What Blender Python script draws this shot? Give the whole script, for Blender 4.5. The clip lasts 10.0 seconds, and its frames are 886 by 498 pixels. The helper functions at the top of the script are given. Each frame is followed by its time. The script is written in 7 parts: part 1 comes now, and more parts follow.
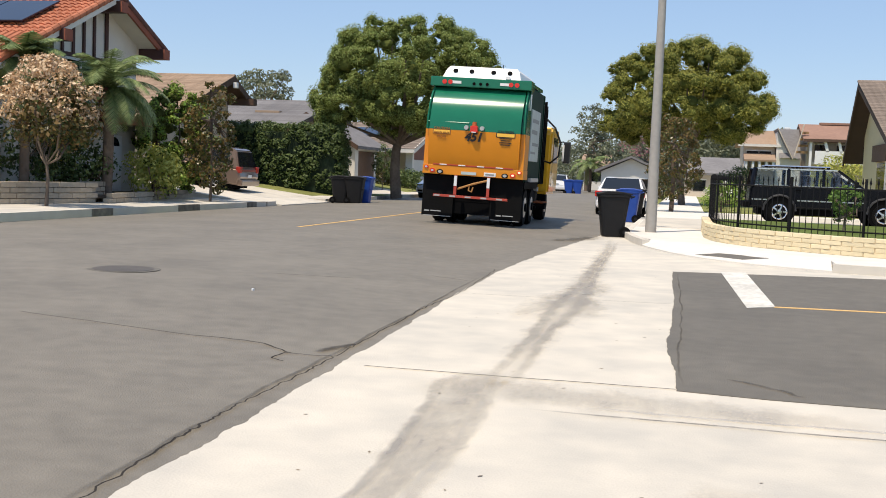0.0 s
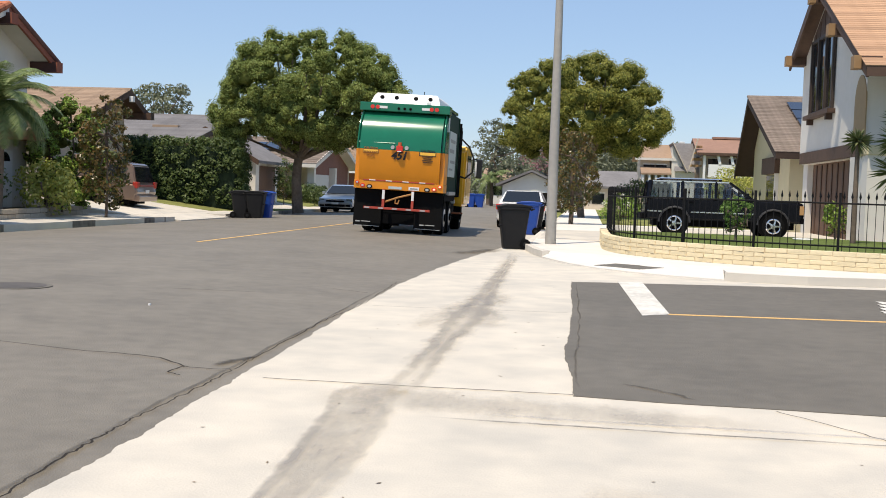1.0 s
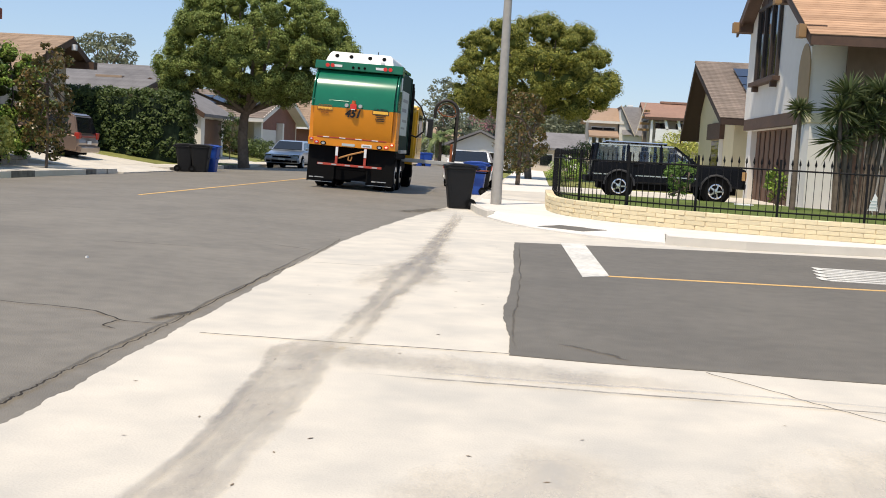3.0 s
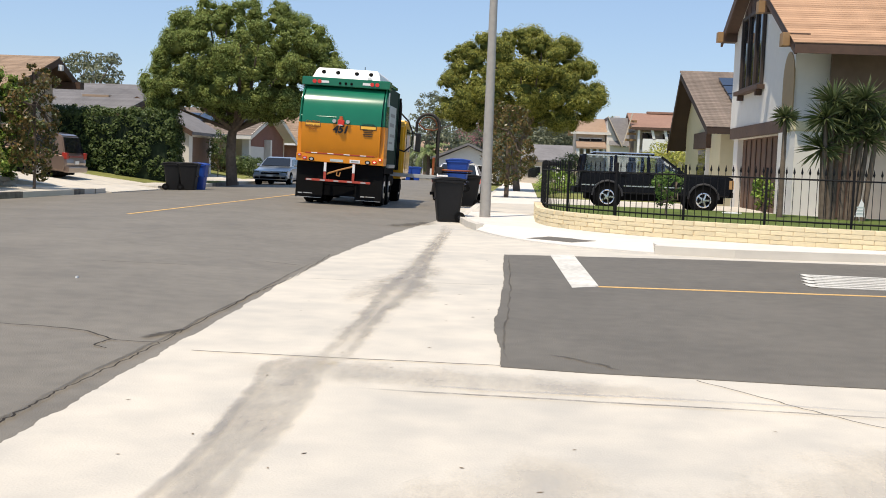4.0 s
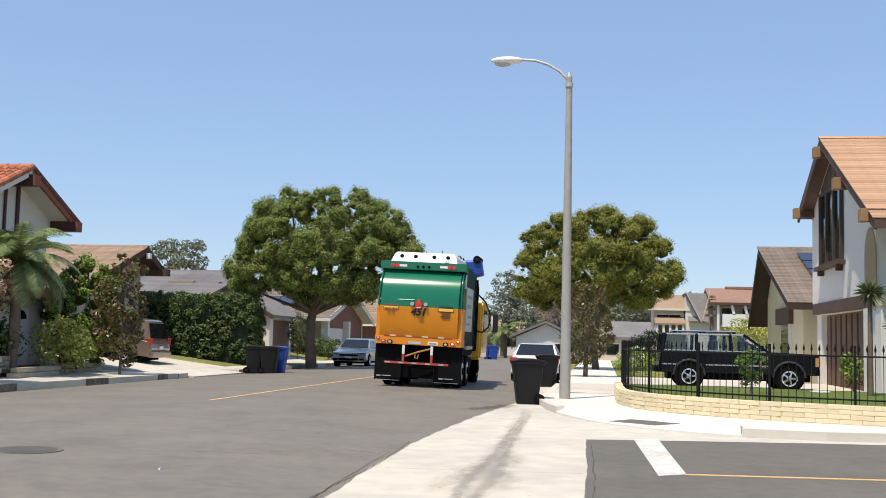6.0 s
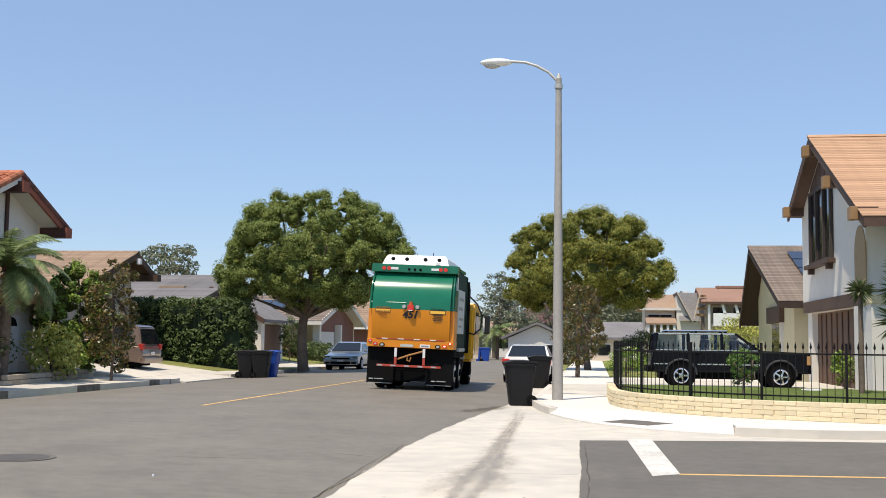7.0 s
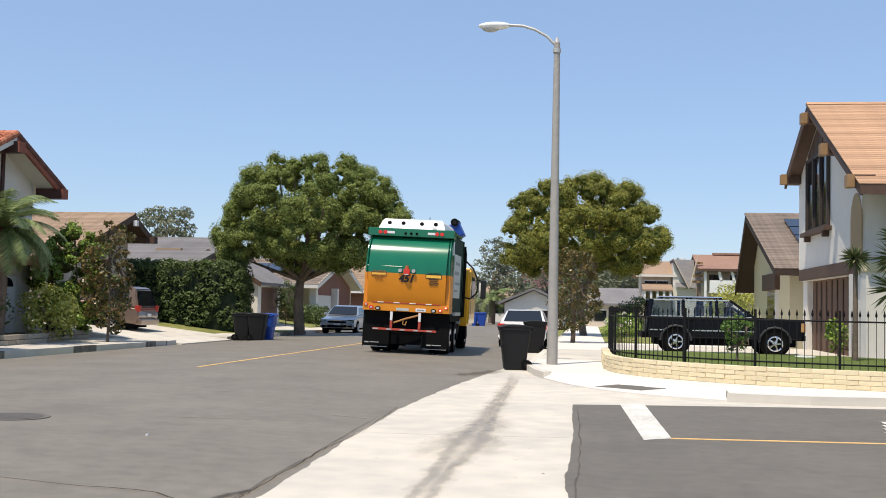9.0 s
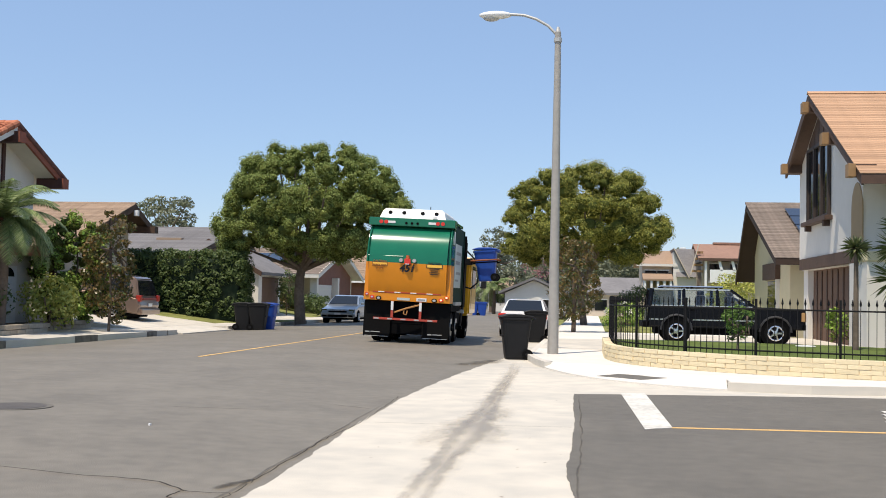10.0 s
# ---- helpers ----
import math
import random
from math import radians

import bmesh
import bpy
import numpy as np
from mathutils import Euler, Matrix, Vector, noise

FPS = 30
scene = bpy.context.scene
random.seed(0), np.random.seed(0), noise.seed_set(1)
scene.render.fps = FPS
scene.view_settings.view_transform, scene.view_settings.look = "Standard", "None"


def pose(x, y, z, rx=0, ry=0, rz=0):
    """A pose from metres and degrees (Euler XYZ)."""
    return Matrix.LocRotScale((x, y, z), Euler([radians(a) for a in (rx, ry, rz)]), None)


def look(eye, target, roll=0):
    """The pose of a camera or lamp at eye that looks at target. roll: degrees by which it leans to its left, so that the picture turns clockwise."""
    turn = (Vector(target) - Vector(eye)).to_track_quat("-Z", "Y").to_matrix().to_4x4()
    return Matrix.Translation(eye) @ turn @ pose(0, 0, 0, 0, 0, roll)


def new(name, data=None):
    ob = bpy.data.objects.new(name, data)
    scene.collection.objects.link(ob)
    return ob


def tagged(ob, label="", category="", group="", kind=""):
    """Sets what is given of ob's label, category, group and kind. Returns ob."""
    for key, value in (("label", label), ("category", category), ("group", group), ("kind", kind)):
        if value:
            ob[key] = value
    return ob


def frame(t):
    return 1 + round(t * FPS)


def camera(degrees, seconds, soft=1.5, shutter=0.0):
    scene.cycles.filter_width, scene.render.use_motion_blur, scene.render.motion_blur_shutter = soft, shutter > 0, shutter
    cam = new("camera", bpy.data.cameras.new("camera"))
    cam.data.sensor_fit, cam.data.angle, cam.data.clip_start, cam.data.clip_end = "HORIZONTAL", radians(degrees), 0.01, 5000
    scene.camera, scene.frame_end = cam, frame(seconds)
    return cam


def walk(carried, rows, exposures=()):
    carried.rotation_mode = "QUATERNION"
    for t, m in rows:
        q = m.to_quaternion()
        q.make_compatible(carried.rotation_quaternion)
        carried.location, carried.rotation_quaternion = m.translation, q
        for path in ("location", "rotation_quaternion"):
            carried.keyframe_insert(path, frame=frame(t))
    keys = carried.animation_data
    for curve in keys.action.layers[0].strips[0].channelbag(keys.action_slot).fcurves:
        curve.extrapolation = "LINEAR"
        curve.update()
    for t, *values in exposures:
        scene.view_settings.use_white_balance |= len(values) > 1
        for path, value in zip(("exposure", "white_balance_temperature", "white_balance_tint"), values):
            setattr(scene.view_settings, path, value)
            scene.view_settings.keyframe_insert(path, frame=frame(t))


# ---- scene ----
cam = camera(44.5, 10.0, 0.95)
PATH = [
    (0, (-0.096, 0.104, 1.424), (-0.5309, 2.0505, 1.2809), 2.17),
    (0.2, (-0.082, 0.123, 1.403), (-0.4540, 2.0780, 1.2050), 2.90),
    (0.5, (-0.061, 0.085, 1.400), (-0.4108, 2.0472, 1.2331), 2.63),
    (0.8, (-0.081, 0.093, 1.404), (-0.3810, 2.0650, 1.2630), 1.80),
    (1, (-0.054, 0.076, 1.393), (-0.3153, 2.0555, 1.2833), 1.88),
    (1.2, (-0.057, 0.116, 1.419), (-0.2720, 2.1010, 1.3130), 2.20),
    (1.5, (0.007, 0.056, 1.434), (-0.3299, 2.0254, 1.3515), 2.36),
    (1.7, (-0.048, 0.077, 1.407), (-0.3950, 2.0440, 1.3050), 3.10),
    (2, (-0.026, 0.072, 1.462), (-0.2270, 2.0523, 1.2655), 4.34),
    (2.2, (-0.035, 0.083, 1.404), (-0.2290, 2.0600, 1.1730), 4.50),
    (2.5, (-0.002, 0.063, 1.397), (-0.1858, 2.0412, 1.1638), 4.55),
    (2.7, (-0.011, 0.055, 1.389), (-0.1870, 2.0360, 1.1810), 4.10),
    (3, (0.003, 0.076, 1.392), (-0.1582, 2.0612, 1.2109), 3.21),
    (3.2, (-0.003, 0.075, 1.387), (-0.1480, 2.0630, 1.2200), 2.90),
    (4.3, (0.027, 0.031, 1.406), (-0.1355, 2.0192, 1.2600), 1.67),
    (4.5, (0.055, 0.040, 1.431), (-0.1698, 2.0256, 1.3432), 1.81),
    (4.7, (0.006, 0.062, 1.414), (-0.2600, 2.0440, 1.4220), 1.90),
    (5, (0.010, 0.042, 1.465), (-0.2449, 2.0232, 1.5644), 1.96),
    (5.2, (-0.033, 0.101, 1.471), (-0.3020, 2.0790, 1.5980), 1.80),
    (5.5, (-0.016, 0.020, 1.486), (-0.3107, 1.9914, 1.6463), 1.74),
    (7, (-0.036, 0.007, 1.502), (-0.3129, 1.9806, 1.6738), 0.74),
    (7.5, (-0.018, 0.023, 1.496), (-0.2954, 1.9994, 1.6318), 1.19),
    (7.8, (-0.046, 0.067, 1.491), (-0.3410, 2.0400, 1.6270), 1.90),
    (8, (-0.015, 0.013, 1.534), (-0.3485, 1.9821, 1.6440), 2.57),
    (8.3, (-0.024, 0.017, 1.472), (-0.3750, 1.9830, 1.5640), 1.90),
    (8.5, (-0.026, 0.012, 1.492), (-0.3593, 1.9811, 1.5904), 1.02),
    (9, (0.001, 0.020, 1.485), (-0.2711, 1.9986, 1.5923), 1.23),
    (9.5, (0.003, 0.014, 1.473), (-0.2566, 1.9942, 1.5736), 0.92),
    (10, (-0.013, 0.007, 1.488), (-0.2853, 1.9866, 1.5760), 1.20),
]
EXPOSURES = [(0.0, 0.30, 7050, 12), (4.55, 0.30, 7050, 12), (5.0, 0.33, 6950, 12), (10.0, 0.33, 6950, 12)]
walk(cam, [(t, look(eye, target, roll)) for t, eye, target, roll in PATH], EXPOSURES)


# ---- world, sun, exposure ----
SUN_AZ, SUN_EL = 207.0, 67.0
world = bpy.data.worlds.new("sky")
scene.world = world
world.use_nodes = True
_wn = world.node_tree.nodes
sky = _wn.new("ShaderNodeTexSky")
sky.sky_type = 'NISHITA'
sky.sun_disc = False
sky.sun_elevation, sky.sun_rotation = radians(SUN_EL), radians(SUN_AZ)
sky.air_density, sky.dust_density, sky.ozone_density = 1.0, 0.28, 4.5
_haze = _wn.new("ShaderNodeMix")
_haze.data_type = 'RGBA'
_haze.inputs[0].default_value = 0.5
_haze.inputs[7].default_value = (2.2, 3.45, 5.75, 1)
world.node_tree.links.new(sky.outputs[0], _haze.inputs[6])
world.node_tree.links.new(_haze.outputs[2], _wn["Background"].inputs[0])
_wn["Background"].inputs[1].default_value = 0.125
sun_data = bpy.data.lights.new("sun", 'SUN')
sun_data.energy, sun_data.angle, sun_data.color = 3.7, radians(0.53), (1.0, 0.93, 0.81)
sun_ob = new("sun", sun_data)
_az, _el = radians(SUN_AZ), radians(SUN_EL)
_dir = Vector((math.sin(_az) * math.cos(_el), math.cos(_az) * math.cos(_el), math.sin(_el)))
sun_ob.matrix_world = look(_dir * 60, (0, 0, 0))


# ---- materials ----
MATS = {}


def mat(name, color, rough=0.7, metal=0.0, var=0.0, scale=4.0, bump=0.0, bscale=60.0, color2=None, island=False,
        objrand=0.0, emit=None, transmission=0.0, coat=0.0, spec=None, stretch=None):
    """A node material: a base colour varied by two scales of noise, with fine bump."""
    if name in MATS:
        return MATS[name]
    m = bpy.data.materials.new(name)
    m.use_nodes = True
    nt = m.node_tree
    n, l = nt.nodes, nt.links
    b = n["Principled BSDF"]
    b.inputs["Roughness"].default_value = rough
    b.inputs["Metallic"].default_value = metal
    if spec is not None:
        b.inputs["Specular IOR Level"].default_value = spec
    if coat:
        b.inputs["Coat Weight"].default_value = coat
        b.inputs["Coat Roughness"].default_value = 0.05
    if transmission:
        b.inputs["Transmission Weight"].default_value = transmission
    if emit:
        b.inputs["Emission Color"].default_value = (*emit[0], 1)
        b.inputs["Emission Strength"].default_value = emit[1]
    c2 = color2 or tuple(max(0.0, v * (1 - var)) for v in color)
    last = None
    tc = n.new("ShaderNodeTexCoord")
    src = tc.outputs["Object"]
    if stretch:
        mp = n.new("ShaderNodeMapping")
        mp.inputs["Scale"].default_value = stretch
        l.new(src, mp.inputs[0])
        src = mp.outputs[0]
    if var > 0 or color2:
        a = n.new("ShaderNodeTexNoise")
        a.inputs["Scale"].default_value, a.inputs["Detail"].default_value = scale, 6
        bb = n.new("ShaderNodeTexNoise")
        bb.inputs["Scale"].default_value, bb.inputs["Detail"].default_value = scale * 0.13, 3
        l.new(src, a.inputs["Vector"])
        l.new(src, bb.inputs["Vector"])
        ad = n.new("ShaderNodeMath")
        ad.operation = 'ADD'
        l.new(a.outputs[0], ad.inputs[0])
        l.new(bb.outputs[0], ad.inputs[1])
        mr = n.new("ShaderNodeMapRange")
        mr.inputs[1].default_value, mr.inputs[2].default_value = 0.75, 1.25
        l.new(ad.outputs[0], mr.inputs[0])
        mx = n.new("ShaderNodeMix")
        mx.data_type = 'RGBA'
        mx.inputs[6].default_value, mx.inputs[7].default_value = (*color, 1), (*c2, 1)
        l.new(mr.outputs[0], mx.inputs[0])
        last = mx.outputs[2]
    if objrand or island:
        if island:
            g = n.new("ShaderNodeNewGeometry")
            rnd = g.outputs["Random Per Island"]
        else:
            g = n.new("ShaderNodeObjectInfo")
            rnd = g.outputs["Random"]
        amt = objrand or 0.5
        mr2 = n.new("ShaderNodeMapRange")
        mr2.inputs[3].default_value, mr2.inputs[4].default_value = 1 - amt, 1 + amt
        l.new(rnd, mr2.inputs[0])
        hs = n.new("ShaderNodeHueSaturation")
        l.new(mr2.outputs[0], hs.inputs["Value"])
        if last:
            l.new(last, hs.inputs["Color"])
        else:
            hs.inputs["Color"].default_value = (*color, 1)
        last = hs.outputs[0]
    if last:
        l.new(last, b.inputs["Base Color"])
    else:
        b.inputs["Base Color"].default_value = (*color, 1)
    if bump:
        t = n.new("ShaderNodeTexNoise")
        t.inputs["Scale"].default_value, t.inputs["Detail"].default_value = bscale, 4
        l.new(src, t.inputs["Vector"])
        bp = n.new("ShaderNodeBump")
        bp.inputs["Strength"].default_value, bp.inputs["Distance"].default_value = bump, 0.02
        l.new(t.outputs[0], bp.inputs["Height"])
        l.new(bp.outputs[0], b.inputs["Normal"])
    MATS[name] = m
    return m


ASPHALT = mat("asphalt", (0.216, 0.191, 0.152), 0.68, var=0.26, scale=5, bump=0.35, bscale=90, spec=0.6)
ASPHALT_DARK = mat("asphalt_side_street", (0.160, 0.143, 0.115), 0.7, var=0.24, scale=5, bump=0.35, bscale=90, spec=0.5)
TAR = mat("tar", (0.045, 0.040, 0.036), 0.95, var=0.3, spec=0.1)
CONCRETE = mat("concrete", (0.635, 0.58, 0.49), 0.9, color2=(0.485, 0.455, 0.40), scale=2.2, bump=0.2, bscale=70, spec=0.2)
CONCRETE_PALE = mat("pale_new_concrete", (0.74, 0.70, 0.63), 0.9, color2=(0.64, 0.60, 0.54), scale=2.0, bump=0.2, bscale=70, spec=0.2)
KERB = mat("kerb_concrete", (0.66, 0.61, 0.53), 0.9, var=0.15, scale=2, bump=0.2, bscale=50, spec=0.2)
GRASS = mat("lawn_grass", (0.135, 0.18, 0.05), 0.9, var=0.4, scale=6, bump=0.8, bscale=60, spec=0.1)
GRASS_DRY = mat("dry_grass", (0.26, 0.27, 0.09), 0.9, var=0.4, scale=5, bump=0.8, bscale=60, spec=0.1)
SOIL = mat("soil", (0.18, 0.13, 0.09), 0.95, var=0.4, scale=5, bump=0.5, spec=0.1)
STUCCO = mat("white_stucco", (0.72, 0.69, 0.63), 0.9, var=0.06, scale=3, bump=0.3, bscale=80, spec=0.2)
STUCCO_CREAM = mat("cream_stucco", (0.66, 0.58, 0.38), 0.9, var=0.06, scale=3, bump=0.3, bscale=80, spec=0.2)
STUCCO_TAN = mat("tan_stucco", (0.60, 0.52, 0.42), 0.9, var=0.08, scale=3, bump=0.3, bscale=80, spec=0.2)
BROWN = mat("brown_timber", (0.10, 0.055, 0.035), 0.7, var=0.3, scale=6, bump=0.2)
BEAM = mat("tan_beam", (0.34, 0.20, 0.09), 0.7, var=0.2, scale=5)
REDBEAM = mat("red_brown_beam", (0.30, 0.085, 0.045), 0.7, var=0.2, scale=5)
ROOF_TAN = mat("tan_shingle", (0.52, 0.32, 0.20), 0.9, var=0.38, scale=5, objrand=0.2, spec=0.15, stretch=(0.5, 3.0, 3.0))
ROOF_BROWN = mat("brown_shingle", (0.38, 0.27, 0.19), 0.9, var=0.35, scale=7, objrand=0.12, spec=0.15)
ROOF_GREYBROWN = mat("greybrown_shingle", (0.27, 0.215, 0.175), 0.9, var=0.4, scale=8, objrand=0.15, spec=0.15)
ROOF_GREY = mat("grey_shingle", (0.22, 0.21, 0.21), 0.9, var=0.25, scale=4, objrand=0.12, spec=0.15)
CLAY = mat("clay_tile", (0.55, 0.20, 0.11), 0.8, var=0.3, scale=5, objrand=0.2, spec=0.2)
SOLAR = mat("solar_glass", (0.02, 0.028, 0.05), 0.12, var=0.2, scale=1)
GLASS = mat("window_glass", (0.012, 0.014, 0.017), 0.06, spec=0.6)
METAL_GREY = mat("galvanised_steel", (0.50, 0.50, 0.48), 0.55, 0.35, var=0.12, scale=5)
POLE = mat("pole_concrete", (0.38, 0.36, 0.33), 0.8, var=0.15, scale=8, bump=0.2)
BLACK_IRON = mat("black_iron", (0.007, 0.007, 0.008), 0.7, spec=0.2)
BLOCK = mat("cream_block", (0.80, 0.68, 0.45), 0.9, var=0.12, scale=8, bump=0.4, bscale=40, objrand=0.06, spec=0.15)
MORTAR = mat("mortar", (0.62, 0.50, 0.33), 0.95, var=0.1)
BLOCK_GREY = mat("weathered_block", (0.46, 0.39, 0.30), 0.9, var=0.2, scale=8, bump=0.4, bscale=40, objrand=0.15, spec=0.15)
GREEN = mat("green_enamel", (0.006, 0.160, 0.084), 0.14, var=0.12, scale=2, spec=0.5)
AMBER = mat("amber_enamel", (0.74, 0.255, 0.006), 0.4, coat=0.12, var=0.1, scale=2)
YELLOW_CAB = mat("yellow_cab", (0.80, 0.42, 0.02), 0.3, coat=0.5)
WHITE_PAINT = mat("white_enamel", (0.80, 0.80, 0.78), 0.4, var=0.05, scale=3)
ROAD_WHITE = mat("road_white", (0.74, 0.71, 0.64), 0.85, var=0.35, scale=14, spec=0.2)
ROAD_YELLOW = mat("road_yellow", (0.80, 0.50, 0.20), 0.85, var=0.25, scale=25, spec=0.2)
RUBBER = mat("rubber", (0.006, 0.006, 0.006), 0.85, var=0.2, spec=0.12)
CHASSIS = mat("black_chassis", (0.0035, 0.0035, 0.004), 0.8, var=0.3, spec=0.08)
CHROME = mat("chrome", (0.75, 0.75, 0.75), 0.2, 1.0)
RED_LENS = mat("red_lens", (0.50, 0.03, 0.02), 0.2, emit=((0.9, 0.03, 0.02), 0.15))
ORANGE_LENS = mat("orange_lens", (0.50, 0.10, 0.02), 0.3)
REFLECT_RED = mat("red_reflector", (0.45, 0.06, 0.035), 0.4)
BIN_BLACK = mat("black_cart_plastic", (0.009, 0.009, 0.010), 0.55, var=0.25, scale=6, spec=0.3)
BIN_BLUE = mat("blue_cart_plastic", (0.008, 0.065, 0.36), 0.45, var=0.15, scale=6)
BARK = mat("bark", (0.20, 0.155, 0.12), 0.95, var=0.4, scale=8, bump=0.6, bscale=25, spec=0.1)
CAR_BLACK = mat("black_car_paint", (0.003, 0.003, 0.006), 0.25, coat=0.06, spec=0.22)
CAR_GOLD = mat("champagne_paint", (0.26, 0.185, 0.145), 0.3, 0.6, coat=0.8)
CAR_SILVER = mat("silver_paint", (0.42, 0.47, 0.53), 0.28, 0.6, coat=0.8)
CAR_WHITE = mat("white_car_paint", (0.78, 0.78, 0.77), 0.3, coat=0.8)
RIM = mat("alloy_rim", (0.55, 0.55, 0.55), 0.3, 0.8)
CABLE = mat("black_hose", (0.012, 0.012, 0.012), 0.6)


# ---- mesh helpers ----
def part(name, bm, material, parent=None, label="", smooth=False):
    me = bpy.data.meshes.new(name)
    bm.normal_update()
    if smooth:
        bmesh.ops.split_edges(bm, edges=[e for e in bm.edges if len(e.link_faces) == 2 and e.calc_face_angle(0.0) > 1.2])
    bm.to_mesh(me)
    bm.free()
    for m in (material if isinstance(material, (list, tuple)) else [material]):
        me.materials.append(m)
    if smooth:
        me.polygons.foreach_set("use_smooth", [True] * len(me.polygons))
    ob = new(name, me)
    ob.parent = parent
    if label:
        tagged(ob, label)
    return ob


def thing(name, label, category, m=None, group="", kind=""):
    ob = new(name)
    ob.empty_display_size = 0.2
    if m is not None:
        ob.matrix_world = m
    return tagged(ob, label, category, group, kind)


def add_box(bm, x0, x1, y0, y1, z0, z1, m=None, bevel=0.0):
    r = bmesh.ops.create_cube(bm, size=1.0)
    vs = r["verts"]
    for v in vs:
        v.co = Vector((x0 + (v.co.x + 0.5) * (x1 - x0), y0 + (v.co.y + 0.5) * (y1 - y0), z0 + (v.co.z + 0.5) * (z1 - z0)))
    if bevel:
        es = list({e for v in vs for e in v.link_edges})
        r = bmesh.ops.bevel(bm, geom=es, offset=bevel, segments=2, affect='EDGES', profile=0.6)
        vs = list({v for f in r["faces"] for v in f.verts} | {v for v in vs if v.is_valid})
    if m is not None:
        bmesh.ops.transform(bm, matrix=m, verts=[v for v in vs if v.is_valid])
    return bm


def box(x0, x1, y0, y1, z0, z1, bevel=0.0, m=None):
    return add_box(bmesh.new(), x0, x1, y0, y1, z0, z1, m, bevel)


def add_cyl(bm, p, q, r0, r1=None, seg=16):
    p, q = Vector(p), Vector(q)
    d = q - p
    m = Matrix.Translation((p + q) / 2) @ d.to_track_quat("Z", "Y").to_matrix().to_4x4()
    bmesh.ops.create_cone(bm, cap_ends=True, segments=seg, radius1=r0, radius2=r0 if r1 is None else r1, depth=d.length, matrix=m)
    return bm


def cyl(p, q, r0, r1=None, seg=16):
    return add_cyl(bmesh.new(), p, q, r0, r1, seg)


def add_prism(bm, pts, a, b, axis="x"):
    """A closed outline in the two other axes, drawn out along one axis from a to b."""
    def at(u, v, w):
        return {"x": (w, u, v), "y": (u, w, v), "z": (u, v, w)}[axis]
    lo = [bm.verts.new(at(u, v, a)) for u, v in pts]
    hi = [bm.verts.new(at(u, v, b)) for u, v in pts]
    k = len(pts)
    for i in range(k):
        bm.faces.new((lo[i], lo[(i + 1) % k], hi[(i + 1) % k], hi[i]))
    bm.faces.new(lo[::-1])
    bm.faces.new(hi)
    bmesh.ops.recalc_face_normals(bm, faces=bm.faces)
    return bm


def prism(pts, a, b, axis="x"):
    return add_prism(bmesh.new(), pts, a, b, axis)


def tube(points, r, seg=8, r_end=None):
    """A round rod along a line of points."""
    bm = bmesh.new()
    pts = [Vector(p) for p in points]
    rings = []
    for i, p in enumerate(pts):
        d = (pts[min(i + 1, len(pts) - 1)] - pts[max(i - 1, 0)]).normalized()
        s = d.cross(Vector((0.13, 0.21, 1))).normalized()
        if s.length < 0.1:
            s = d.cross(Vector((1, 0, 0))).normalized()
        u = s.cross(d)
        rr = r if r_end is None else r + (r_end - r) * i / (len(pts) - 1)
        rings.append([bm.verts.new(p + rr * (math.cos(a) * s + math.sin(a) * u)) for a in [2 * math.pi * k / seg for k in range(seg)]])
    for a, b in zip(rings, rings[1:]):
        for k in range(seg):
            bm.faces.new((a[k], a[(k + 1) % seg], b[(k + 1) % seg], b[k]))
    bm.faces.new(rings[0][::-1])
    bm.faces.new(rings[-1])
    bmesh.ops.recalc_face_normals(bm, faces=bm.faces)
    return bm


def smooth_line(pts, n=6):
    out = []
    P = [Vector(p) for p in pts]
    for i in range(len(P) - 1):
        p0, p1, p2, p3 = P[max(i - 1, 0)], P[i], P[i + 1], P[min(i + 2, len(P) - 1)]
        for k in range(n):
            t = k / n
            out.append(0.5 * ((2 * p1) + (p2 - p0) * t + (2 * p0 - 5 * p1 + 4 * p2 - p3) * t * t + (3 * p1 - p0 - 3 * p2 + p3) * t ** 3))
    return out + [P[-1]]


def crown_z(x, y=0.0):
    """Height of the main street's surface: a low crown between its gutters."""
    return 0.124 * max(0.0, 1 - ((x + 8.2) / 5.5) ** 2) - 0.004


def sheet(name, outline, z, material, label, category, kind="structure"):
    """A flat piece of ground with a real edge 8 cm deep."""
    bm = prism(outline, z - 0.08, z, "z")
    return tagged(part(name, bm, material), label, category, kind=kind)


# ---- ground, streets, kerbs ----
tagged(part("ground", box(-600, 600, -200, 1500, -0.4, -0.12), GRASS_DRY), "dry grassy ground reaching to the horizon", "ground", kind="structure")


def main_street():
    bm = bmesh.new()
    xs = [-14.15 + 12.05 * i / 24 for i in range(25)]
    ys = [-40 + 4 * i for i in range(20)] + [40 + 12 * i for i in range(11)]
    rows = [[bm.verts.new((x + bend(y), y, crown_z(x))) for x in xs] for y in ys]
    for a, b in zip(rows, rows[1:]):
        for i in range(len(xs) - 1):
            bm.faces.new((a[i], a[i + 1], b[i + 1], b[i]))
    tagged(part("road", bm, ASPHALT, smooth=True), "worn grey asphalt street with a low crown", "road", kind="structure")


def bend(y):
    """The street bends to one side far off."""
    return -0.0011 * max(0.0, y - 62) ** 2


main_street()

# concrete spandrel and cross gutter with a ragged edge towards the street
EDGE = [(-2.38, 2.0), (-2.40, 4.0), (-2.42, 5.8), (-2.48, 7.0), (-2.57, 10.2), (-2.69, 13.0), (-2.72, 15.6), (-2.58, 20.0), (-2.30, 24.6), (-2.15, 26.4)]


